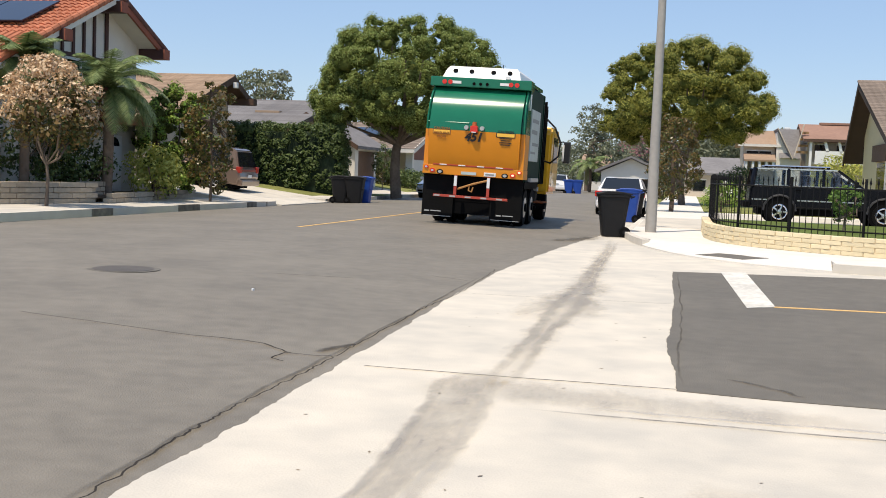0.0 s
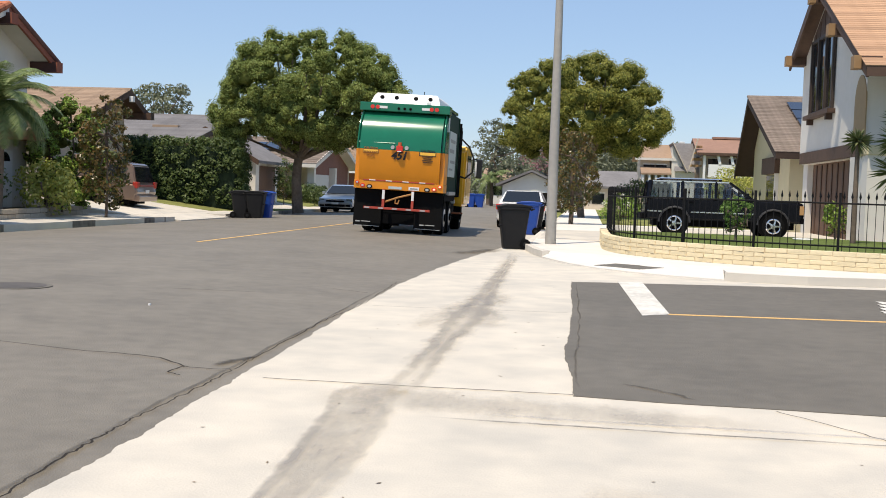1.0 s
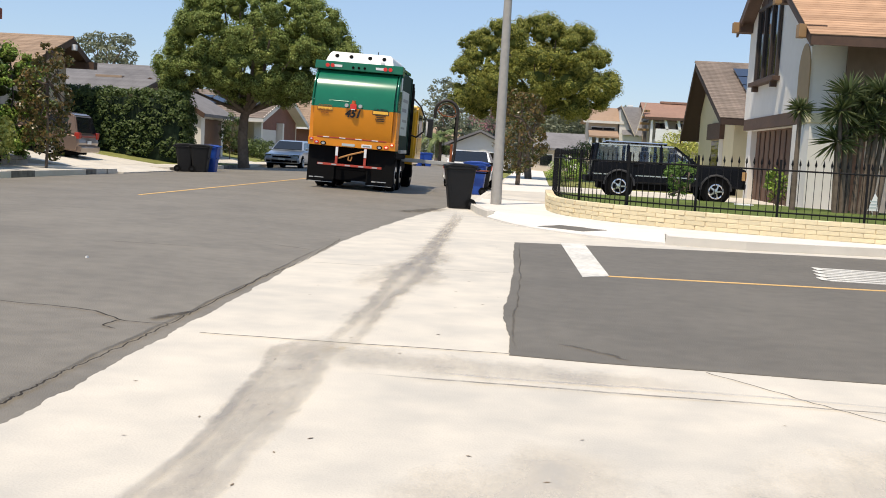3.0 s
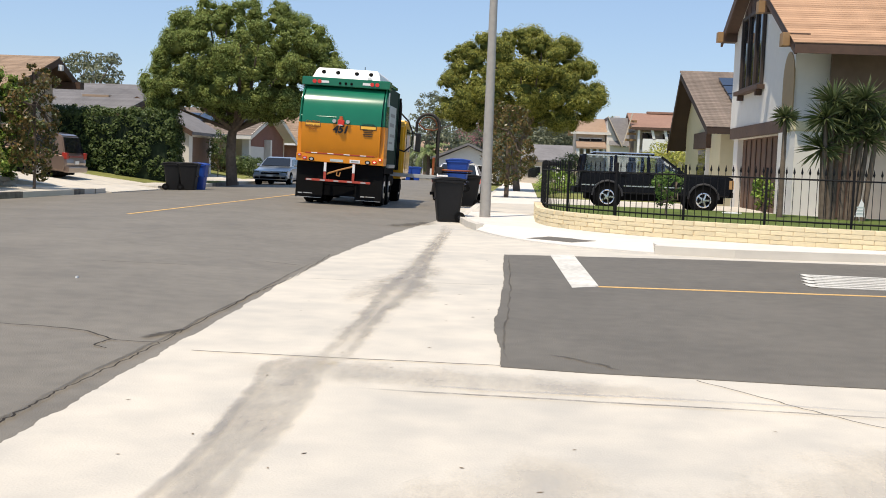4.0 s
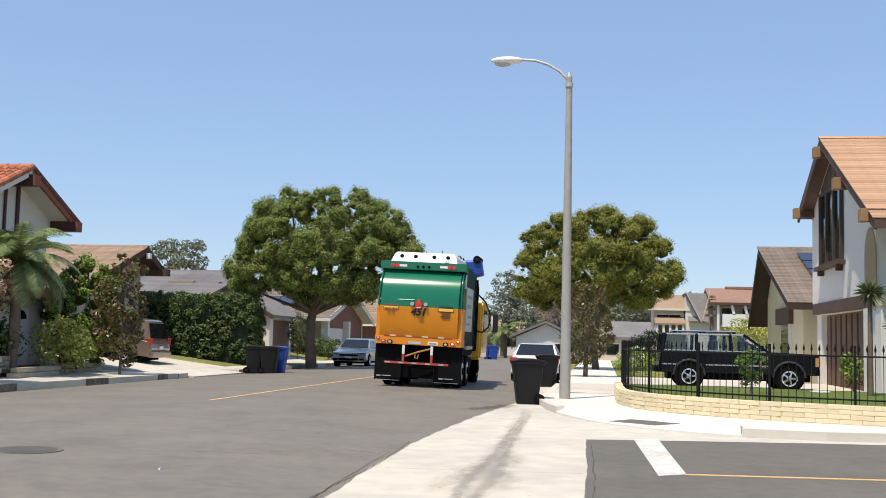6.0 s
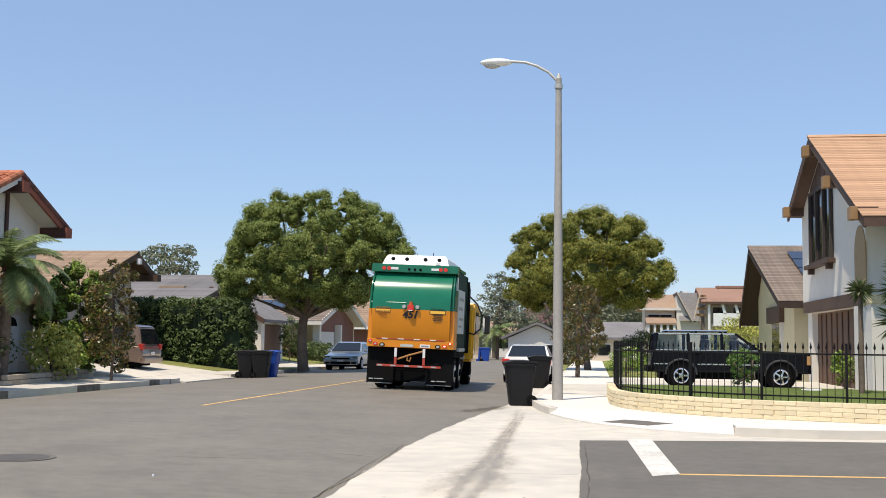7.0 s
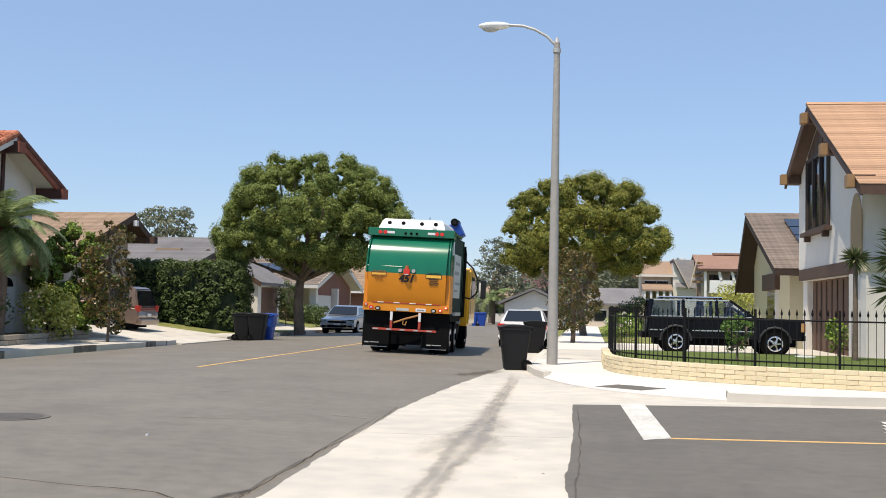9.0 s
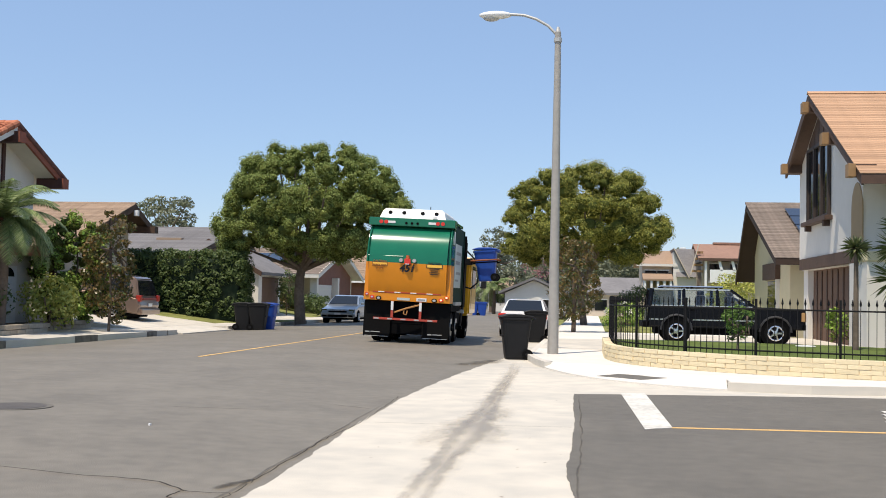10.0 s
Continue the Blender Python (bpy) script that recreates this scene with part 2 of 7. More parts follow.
def ragged(points, step=0.05, amp=0.035):
    out = []
    rnd = random.Random(5)
    for (x0, y0), (x1, y1) in zip(points, points[1:]):
        k = max(1, int(math.hypot(x1 - x0, y1 - y0) / step))
        for i in range(k):
            u = i / k
            x, y = x0 + (x1 - x0) * u, y0 + (y1 - y0) * u
            wave = noise.noise(Vector((x, y * 1.7, 0.3))) + 0.6 * noise.noise(Vector((x, y * 5.0, 4.1)))
            out.append((x + amp * wave + rnd.uniform(-0.006, 0.006), y))
    return out + [points[-1]]


KERB_R = [(-1.55, 160), (-1.55, 60), (-1.55, 27.5), (-1.50, 26.1), (-1.22, 24.3), (-0.80, 22.7), (-0.30, 21.3), (0.35, 20.2), (1.2, 19.35), (2.3, 18.75), (3.6, 18.55), (5.0, 18.75), (7.0, 19.1), (60, 28)]


def apron():
    outline = [(-2.35, -30)] + ragged(EDGE) + [(-1.35, 27.2), (-1.0, 24.3), (-0.1, 21.6), (1.3, 19.8), (3.6, 18.9), (7, 19.4), (60, 28.4), (60, -30)]
    sheet("pavement", outline, 0.004, CONCRETE, "pale sunlit concrete intersection apron with tyre stains", "pavement")
    sheet("gutter", [(-2.12, 26.4), (-1.45, 26.4), (-1.45, 62), (-2.12, 62)], 0.008, CONCRETE, "pale concrete street gutter", "gutter")


apron()
PATCH = [(-0.10, 7.5)] + [(x, 7.42 + 0.02 * math.sin(x * 2.1)) for x in (0.5, 1.2, 2.0, 3.0, 4.5, 6, 9, 14)] + [(60, 7.5), (60, 27.0), (5.9, 18.35), (3.3, 18.0), (1.0, 17.5), (-0.26, 17.2)] + ragged([(-0.26, 17.2), (-0.23, 15.0), (-0.18, 13.2), (-0.19, 12.0), (-0.17, 10.9), (-0.20, 9.9), (-0.19, 9.2), (-0.13, 8.5), (-0.10, 7.5)], 0.06, 0.014)[1:-1]
sheet("road_2", PATCH, 0.010, ASPHALT_DARK, "dark grey asphalt of the side street", "road")
sheet("stop_line", [(0.475, 17.52), (0.86, 17.74), (0.955, 13.02), (0.625, 12.76)], 0.015, ROAD_WHITE, "worn white painted stop line on asphalt", "road marking", kind="")
sheet("centre_line_2", [(0.94, 12.97), (4.1, 13.30), (40, 17.1), (40, 17.2), (4.1, 13.40), (0.94, 13.06)], 0.014, ROAD_YELLOW, "yellow painted line of the side street", "road marking", kind="")
sheet("centre_line", [(-8.205, 22.0), (-8.115, 22.0), (-8.115, 58), (-8.205, 58)], 0.126, ROAD_YELLOW, "thin yellow painted centre line on the street", "road marking", kind="")


def strip(name, line, w, z0, z1, material, label, category, kind="structure"):
    """A ribbon with height, to the right of a line of points."""
    bm = bmesh.new()
    rows = []
    for i, p in enumerate(line):
        a, b = Vector(line[max(i - 1, 0)]), Vector(line[min(i + 1, len(line) - 1)])
        d = (b - a).normalized()
        nrm = Vector((d.y, -d.x))
        p = Vector(p)
        q = p + nrm * w
        rows.append([bm.verts.new((*p, z0)), bm.verts.new((*p, z1)), bm.verts.new((*q, z1)), bm.verts.new((*q, z0))])
    for a, b in zip(rows, rows[1:]):
        for k in range(3):
            bm.faces.new((a[k], a[k + 1], b[k + 1], b[k]))
    bm.faces.new(rows[0])
    bm.faces.new(rows[-1])
    bmesh.ops.recalc_face_normals(bm, faces=bm.faces)
    return tagged(part(name, bm, material), label, category, kind=kind)


KERB_EAST = [p for p in KERB_R if p[1] > 23.5 and p[0] < 0] + [(-0.98, 23.3)]
LIP = [(-0.98, 23.3), (-0.80, 22.7), (-0.30, 21.3), (0.35, 20.2), (1.2, 19.35), (2.28, 18.76)]
KERB_SOUTH = [(2.28, 18.76), (2.6, 18.68)] + [p for p in KERB_R if p[0] >= 3.6]
RAMP_TOP = [(-0.80, 23.45), (-0.20, 23.0), (0.45, 22.2), (0.95, 21.5), (1.55, 20.75), (2.36, 19.6)]
strip("kerb", KERB_EAST[::-1], 0.15, -0.05, 0.15, KERB, "pale concrete kerb along the street", "kerb")
strip("kerb_4", KERB_SOUTH[::-1], 0.15, -0.05, 0.15, KERB, "weathered concrete kerb of the side street", "kerb")
sheet("pavement_2", [(-1.41, 160), (-1.41, 60), (-1.41, 27.5), (-1.36, 26.1), (-1.08, 24.4)] + RAMP_TOP + [(2.35, 18.9), (3.6, 18.7), (5.0, 18.9), (7.0, 19.25), (60, 28.15), (60, 60), (3, 60), (3, 160)], 0.146, CONCRETE_PALE, "sunlit pale concrete corner sidewalk", "pavement")


def corner_ramp():
    """Sidewalk that slopes down to the gutter round the corner, with a low lip."""
    bm = bmesh.new()
    lo, hi = smooth_line(LIP), smooth_line(RAMP_TOP)
    rows = [[bm.verts.new((a.x, a.y, -0.03)), bm.verts.new((a.x, a.y, 0.035)), bm.verts.new((b.x, b.y, 0.148)), bm.verts.new((b.x, b.y, -0.03))] for a, b in zip(lo, hi)]
    for a, b in zip(rows, rows[1:]):
        for k in range(3):
            bm.faces.new((a[k], a[k + 1], b[k + 1], b[k]))
    bm.faces.new(rows[0])
    bm.faces.new(rows[-1])
    bmesh.ops.recalc_face_normals(bm, faces=bm.faces)
    tagged(part("pavement_4", bm, CONCRETE_PALE), "bright concrete kerb ramp sloping to the gutter", "pavement", kind="structure")


KERB_L = [(-14.75, -30), (-14.65, 21), (-14.6, 25), (-14.5, 29), (-14.2, 35), (-14.15, 42), (-14.1, 60), (-14.15, 75), (-17, 110), (-25, 160)]
KERB_NEAR = [p for p in KERB_L if p[1] <= 35] + [(-14.19, 36.0)]
KERB_FAR = [(-14.15, 41.2)] + [p for p in KERB_L if p[1] >= 42]
strip("kerb_3", KERB_FAR[::-1], 0.15, -0.05, 0.15, KERB, "weathered concrete kerb beyond the driveway", "kerb")
tagged(part("driveway_apron", prism([(-13.98, -0.05), (-13.98, 0.035), (-15.05, 0.150), (-15.05, -0.05)], 36.0, 41.2, "y"), CONCRETE), "pale concrete driveway apron sloping to the street", "driveway", kind="structure")
strip("kerb_2", KERB_NEAR[::-1], 0.15, -0.05, 0.15, KERB, "weathered concrete kerb with lengths darkened for shade and stain", "kerb")
# dark kerb lengths carry painted tree shade as well as stains
KERB_DARK = mat("shaded_stained_kerb", (0.13, 0.115, 0.10), 0.9, color2=(0.30, 0.27, 0.23), scale=5, bump=0.2, bscale=50, spec=0.2)
for y0, y1 in ((24.6, 25.6), (29.1, 30.4), (33.6, 35.2), (43.2, 44.6), (48.5, 53.0)):
    xs = [float(np.interp(y, [b for _, b in KERB_L], [a for a, _ in KERB_L])) for y in (y0, y1)]
    strip("kerb_stain", [(xs[1] + 0.004, y1), (xs[0] + 0.004, y0)], 0.15, -0.04, 0.154, KERB_DARK, "length of kerb darkened for tree shade and stain", "kerb")
sheet("pavement_3", [(-14.85, -30), (-14.75, 21), (-14.7, 25), (-14.6, 29), (-14.3, 35), (-14.29, 36.0), (-15.04, 36.02), (-15.04, 41.18), (-14.25, 41.2), (-14.25, 42), (-14.2, 60), (-14.25, 75), (-17.1, 110), (-40, 110), (-40, -30)], 0.146, CONCRETE, "pale concrete sidewalk and driveways of the far side", "pavement")


corner_ramp()


# ---- street lamp ----
def street_lamp():
    t = thing("street_lamp", "tall grey concrete street lamp with a curved arm", "street lamp", pose(-0.92, 26.7, 0.146))
    part("pole", cyl((0, 0, 0), (0, 0, 7.95), 0.135, 0.075, 20), POLE, t, smooth=True)
    part("collar", cyl((0, 0, 7.7), (0, 0, 7.80), 0.10, 0.10, 20), METAL_GREY, t)
    part("finial", cyl((0, 0, 7.93), (0, 0, 8.08), 0.075, 0.03, 12), METAL_GREY, t)
    pts = [(0, 0, 7.85), (-0.25, 0.03, 8.12), (-0.55, 0.06, 8.30), (-0.85, 0.1, 8.41), (-1.2, 0.15, 8.45)]
    part("arm", tube(pts, 0.035, 10), METAL_GREY, t, smooth=True)
    bm = bmesh.new()
    bmesh.ops.create_uvsphere(bm, u_segments=20, v_segments=12, radius=1.0, matrix=pose(-1.58, 0.2, 8.45) @ Matrix.Diagonal((0.42, 0.16, 0.10, 1)))
    part("lamp_head", bm, WHITE_PAINT, t, "pale grey cobra lamp head", smooth=True)
    bm = bmesh.new()
    bmesh.ops.create_uvsphere(bm, u_segments=16, v_segments=10, radius=1.0, matrix=pose(-1.68, 0.2, 8.39) @ Matrix.Diagonal((0.22, 0.12, 0.10, 1)))
    part("lens", bm, METAL_GREY, t, smooth=True)


street_lamp()


# ---- wheeled refuse carts ----
def cart(name, material, label, m):
    t = thing(name, label, "bin", m, group="refuse carts")
    bm = bmesh.new()
    prof = [(0.00, 0.255, 0.25), (0.05, 0.265, 0.26), (0.55, 0.30, 0.32), (0.93, 0.325, 0.37), (0.95, 0.35, 0.395), (1.0, 0.35, 0.395)]
    rings = []
    for z, hx, hy in prof:
        ring = []
        for k in range(24):
            a = 2 * math.pi * k / 24
            c, s = math.cos(a), math.sin(a)
            e = 0.28
            ring.append(bm.verts.new((hx * math.copysign(abs(c) ** e, c), hy * math.copysign(abs(s) ** e, s), z + 0.02)))
        rings.append(ring)
    for a, b in zip(rings, rings[1:]):
        for k in range(24):
            bm.faces.new((a[k], a[(k + 1) % 24], b[(k + 1) % 24], b[k]))
    bm.faces.new(rings[0][::-1])
    bm.faces.new(rings[-1])
    part("body", bm, material, t)
    bm = prism([(-0.42, 1.02), (-0.40, 1.05), (-0.2, 1.10), (0.15, 1.10), (0.40, 1.06), (0.44, 1.02)], -0.35, 0.35, "x")
    bmesh.ops.bevel(bm, geom=bm.edges[:], offset=0.015, segments=1, affect='EDGES')
    part("lid", bm, material, t)
    part("handle", tube([(-0.28, 0.38, 0.95), (-0.28, 0.47, 0.99), (0.28, 0.47, 0.99), (0.28, 0.38, 0.95)], 0.016, 6), material, t)
    for sx in (-1, 1):
        w = part("wheel", cyl((sx * 0.27, 0.27, 0.13), (sx * 0.33, 0.27, 0.13), 0.13, seg=20), RUBBER, t)
        part("hub", cyl((sx * 0.325, 0.27, 0.13), (sx * 0.34, 0.27, 0.13), 0.055, seg=12), BIN_BLACK, w)
    part("axle", cyl((-0.3, 0.27, 0.13), (0.3, 0.27, 0.13), 0.015, seg=8), METAL_GREY, t)
    part("front_ridge", box(-0.22, 0.22, -0.345, -0.28, 0.55, 0.60, 0.01), material, t)
    return t


cart("refuse_cart", BIN_BLACK, "black plastic wheeled refuse cart at the kerb", pose(-1.83, 26.5, 0.0, 0, 0, -80))
cart("refuse_cart", BIN_BLACK, "black plastic wheeled refuse cart behind the blue one", pose(-1.86, 36.9, 0.0, 0, 0, -84))
BLUE_HOME = (-1.95, 35.6)
blue_cart = cart("recycling_cart", BIN_BLUE, "blue plastic wheeled recycling cart lifted by the truck", pose(BLUE_HOME[0], BLUE_HOME[1], 0.0, 0, 0, -90))
cart("refuse_cart", BIN_BLACK, "black refuse cart at the far kerb", pose(-13.66, 41.6, 0.0, 0, 0, 100))
cart("refuse_cart", BIN_BLACK, "black refuse cart before the blue cart", pose(-13.02, 41.5, 0.0, 0, 0, 95))
cart("recycling_cart", BIN_BLUE, "bright blue recycling cart at the far kerb", pose(-12.93, 42.35, 0.0, 0, 0, 92))




# ---- marks on the ground ----
def uv_mark(name, color, strength, scale=3.0):
    """Soft-edged grime, also used for painted wire shadows, that thins out across a ribbon and breaks up with noise."""
    m = bpy.data.materials.new(name)
    m.use_nodes = True
    n, l = m.node_tree.nodes, m.node_tree.links
    b = n["Principled BSDF"]
    b.inputs["Base Color"].default_value = (*color, 1)
    b.inputs["Roughness"].default_value = 0.9
    b.inputs["Specular IOR Level"].default_value = 0.2
    uv = n.new("ShaderNodeTexCoord")
    sp = n.new("ShaderNodeSeparateXYZ")
    l.new(uv.outputs["UV"], sp.inputs[0])
    tri = n.new("ShaderNodeMath")
    tri.operation = 'PINGPONG'
    tri.inputs[1].default_value = 0.5
    rag = n.new("ShaderNodeTexNoise")
    rag.inputs["Scale"].default_value, rag.inputs["Detail"].default_value = 2.2, 5
    rag.inputs["Roughness"].default_value = 0.7
    ms = n.new("ShaderNodeMapping")
    ms.inputs["Scale"].default_value = (1.6, 0.8, 1.0)
    l.new(uv.outputs["Object"], ms.inputs[0])
    l.new(ms.outputs[0], rag.inputs["Vector"])
    sh = n.new("ShaderNodeMapRange")
    sh.inputs[1].default_value, sh.inputs[2].default_value = 0.25, 0.75
    sh.inputs[3].default_value, sh.inputs[4].default_value = -0.2, 0.2
    l.new(rag.outputs[0], sh.inputs[0])
    ad = n.new("ShaderNodeMath")
    ad.operation = 'ADD'
    ad.use_clamp = True
    l.new(sp.outputs[0], ad.inputs[0])
    l.new(sh.outputs[0], ad.inputs[1])
    l.new(ad.outputs[0], tri.inputs[0])
    fal = n.new("ShaderNodeMapRange")
    fal.interpolation_type = 'SMOOTHSTEP'
    fal.inputs[1].default_value, fal.inputs[2].default_value = 0.0, 0.42
    l.new(tri.outputs[0], fal.inputs[0])
    no = n.new("ShaderNodeTexNoise")
    no.inputs["Scale"].default_value, no.inputs["Detail"].default_value = scale, 7
    no.inputs["Roughness"].default_value = 0.65
    mp = n.new("ShaderNodeMapping")
    mp.inputs["Scale"].default_value = (1.6, 0.55, 1.0)
    l.new(uv.outputs["Object"], mp.inputs[0])
    l.new(mp.outputs[0], no.inputs["Vector"])
    nr = n.new("ShaderNodeMapRange")
    nr.inputs[1].default_value, nr.inputs[2].default_value = 0.18, 0.66
    l.new(no.outputs[0], nr.inputs[0])
    mu = n.new("ShaderNodeMath")
    mu.operation = 'MULTIPLY'
    l.new(fal.outputs[0], mu.inputs[0])
    l.new(nr.outputs[0], mu.inputs[1])
    m2 = n.new("ShaderNodeMath")
    m2.operation = 'MULTIPLY'
    m2.inputs[1].default_value = strength
    pv = n.new("ShaderNodeMath")
    pv.operation = 'PINGPONG'
    pv.inputs[1].default_value = 0.5
    l.new(sp.outputs[1], pv.inputs[0])
    fv = n.new("ShaderNodeMapRange")
    fv.interpolation_type = 'SMOOTHSTEP'
    fv.inputs[1].default_value, fv.inputs[2].default_value = 0.0, 0.22
    l.new(pv.outputs[0], fv.inputs[0])
    m3 = n.new("ShaderNodeMath")
    m3.operation = 'MULTIPLY'
    l.new(mu.outputs[0], m3.inputs[0])
    l.new(fv.outputs[0], m3.inputs[1])
    l.new(m3.outputs[0], m2.inputs[0])
    l.new(m2.outputs[0], b.inputs["Alpha"])
    return m


def ribbon(name, pts, widths, z, material, label, category, on_crown=False, wobble=0.0, seed=1, fine=6):
    """A thin ribbon lying on the ground along a line."""
    rnd = random.Random(seed)
    line = smooth_line(pts, fine)
    bm = bmesh.new()
    uvl = bm.loops.layers.uv.new("UVMap")
    rows = []
    for i, p in enumerate(line):
        d = (line[min(i + 1, len(line) - 1)] - line[max(i - 1, 0)]).normalized()
        nrm = Vector((d.y, -d.x))
        f = i / (len(line) - 1) * (len(widths) - 1)
        k = min(int(f), len(widths) - 2)
        w = widths[k] + (widths[k + 1] - widths[k]) * (f - k)
        p = p + nrm * rnd.uniform(-wobble, wobble)
        row = []
        for u in (0, 0.25, 0.5, 0.75, 1):
            q = p + nrm * w * (u - 0.5)
            row.append(bm.verts.new((q.x, q.y, z + (max(crown_z(q.x), 0) if on_crown else 0))))
        rows.append(row)
    nseg = len(rows) - 1
    for i, (a, b) in enumerate(zip(rows, rows[1:])):
        for k in range(4):
            f = bm.faces.new((a[k], a[k + 1], b[k + 1], b[k]))
            for lp, uv in zip(f.loops, ((k / 4, i / nseg), ((k + 1) / 4, i / nseg), ((k + 1) / 4, (i + 1) / nseg), (k / 4, (i + 1) / nseg))):
                lp[uvl].uv = uv
    ob = part(name, bm, material)
    ob.visible_shadow = False
    return tagged(ob, label, category, kind="structure")


STAIN = uv_mark("tyre_grime", (0.20, 0.20, 0.205), 0.72, 2.2)
STAIN_SHADOW_SOFT = uv_mark("soft_grime_shadow", (0.28, 0.278, 0.275), 0.62, 1.5)
STAIN_FAINT = uv_mark("faint_grime", (0.36, 0.352, 0.335), 0.80, 1.1)
GRIME_SHADOW = uv_mark("dark_grime_shadow", (0.07, 0.066, 0.06), 0.9, 3.0)
TAR_SOFT = uv_mark("soft_tar", (0.022, 0.02, 0.019), 1.0, 1.0)
LINE_DARK = mat("joint_dark", (0.10, 0.09, 0.08), 0.95, var=0.3, scale=10)
ribbon("stain_1", [(-1.37, 2.4), (-1.33, 4.0), (-1.32, 4.6), (-1.34, 5.3), (-1.41, 6.5), (-1.47, 7.25), (-1.40, 7.7)], [0.40, 0.40, 0.40, 0.44, 0.50, 0.55, 0.30], 0.0125, STAIN, "grey tyre stain along the concrete", "stain")
ribbon("stain_10", [(-1.50, 2.8), (-1.47, 4.0), (-1.45, 4.63), (-1.48, 5.36), (-1.57, 6.5), (-1.64, 7.1), (-1.55, 7.4)], [0.09, 0.10, 0.10, 0.11, 0.12, 0.14, 0.12], 0.0150, STAIN, "dark edge of a tyre stain", "stain")
ribbon("stain_11", [(-1.18, 2.8), (-1.18, 4.0), (-1.19, 4.6), (-1.19, 5.3), (-1.24, 6.5), (-1.29, 7.4)], [0.10, 0.12, 0.12, 0.14, 0.16, 0.14], 0.0150, STAIN_SHADOW_SOFT, "soft dark edge of a tyre stain", "stain")
ribbon("stain_2", [(-1.36, 7.1), (-1.36, 7.9), (-1.36, 9.4), (-1.43, 11.6), (-1.40, 13.9), (-1.49, 17.9), (-1.57, 21.4), (-1.80, 26.0)], [0.14, 0.12, 0.16, 0.22, 0.20, 0.18, 0.18, 0.24], 0.0138, STAIN, "grey tyre stain running to the kerb", "stain")
ribbon("stain_12", [(-1.22, 7.2), (-1.20, 7.95), (-1.25, 9.8), (-1.19, 12.0), (-1.32, 15.2), (-1.43, 18.9), (-1.48, 21.8), (-1.6, 24.5)], [0.12, 0.12, 0.16, 0.22, 0.20, 0.18, 0.16, 0.2], 0.0138, STAIN, "grey tyre stain running to the kerb", "stain")
ribbon("stain_13", [(-1.30, 6.8), (-1.30, 9.6), (-1.32, 12.4), (-1.38, 15.5), (-1.50, 19.0), (-1.7, 25.0)], [0.35, 0.42, 0.70, 0.52, 0.42, 0.4], 0.0110, STAIN_SHADOW_SOFT, "faint grey grime along the tyre stain", "stain")
ribbon("stain_3", [(-1.62, 10.4), (-1.50, 12.0), (-1.30, 13.6), (-1.12, 14.8)], [0.4, 0.8, 0.7, 0.4], 0.0095, STAIN_SHADOW_SOFT, "faint grey grime patch on concrete", "stain")
ribbon("stain_14", [(-1.05, 10.9), (-1.10, 12.0), (-1.28, 13.0)], [0.5, 0.55, 0.4], 0.0098, STAIN_SHADOW_SOFT, "faint grey grime patch on concrete", "stain")
ribbon("stain_4", [(-1.9, 7.05), (-1.2, 7.05), (-0.5, 7.0), (0.3, 6.9), (1.2, 6.85)], [0.7, 0.95, 0.85, 0.7, 0.4], 0.0095, STAIN_SHADOW_SOFT, "faint grey water stain on concrete", "stain")
# two thin dark ribbons stand in for the cast shadows of overhead wires
ribbon("stain_5", [(-1.04, 6.52), (-0.56, 6.50), (-0.08, 6.50), (0.6, 6.48), (1.26, 6.49), (1.9, 6.47), (4.5, 6.42)], [0.05, 0.06, 0.06, 0.06, 0.05, 0.05, 0.05], 0.0145, GRIME_SHADOW, "thin dark line painted as an overhead wire's shadow", "stain")
ribbon("stain_6", [(-0.7, 6.70), (-0.08, 6.67), (0.6, 6.68), (1.3, 6.69), (2.4, 6.62)], [0.10, 0.08, 0.08, 0.08, 0.06], 0.0145, STAIN_SHADOW_SOFT, "thin faint line painted as a second wire's shadow", "stain")
ribbon("stain_7", [(0.5, 2.6), (1.2, 4.0), (2.2, 5.2), (4.0, 6.0)], [1.3, 1.8, 1.6, 0.9], 0.0065, STAIN_FAINT, "faint broad grime on concrete", "stain")
ribbon("stain_8", [(-0.4, 3.0), (-0.1, 4.2), (0.4, 5.2)], [0.9, 1.1, 0.7], 0.0065, STAIN_FAINT, "faint grime on concrete", "stain")
ribbon("stain_9", [(-2.9, 23.4), (-2.45, 24.6), (-2.2, 25.9)], [0.5, 0.9, 0.5], 0.013, GRIME_SHADOW, "dark oil stain on the asphalt", "stain")
ribbon("joint_1", [(-2.3, 7.51), (-1.29, 7.51), (-0.1, 7.54)], [0.018, 0.022, 0.018], 0.011, LINE_DARK, "narrow joint in concrete", "joint", wobble=0.006)
ribbon("joint_2", [(-2.5, 12.49), (-1.54, 12.55), (-0.22, 12.7)], [0.012, 0.012, 0.012], 0.011, LINE_DARK, "narrow joint in concrete", "joint", wobble=0.006)
ribbon("joint_3", [(1.22, 7.36), (1.52, 6.96), (1.75, 6.62), (2.04, 6.28), (2.9, 5.4)], [0.012, 0.014, 0.012], 0.011, LINE_DARK, "crack in concrete", "crack", wobble=0.012)
ribbon("crack_1", [(-2.48, 3.0), (-2.50, 4.2), (-2.58, 5.2), (-2.61, 5.9), (-2.60, 6.7), (-2.61, 7.7), (-2.63, 8.7), (-2.68, 10.9), (-2.64, 12.6), (-2.80, 15.8)], [0.008, 0.012, 0.016, 0.009, 0.012, 0.010, 0.015, 0.011, 0.008], 0.012, TAR, "dark open crack along the asphalt edge", "crack", wobble=0.016, fine=18)
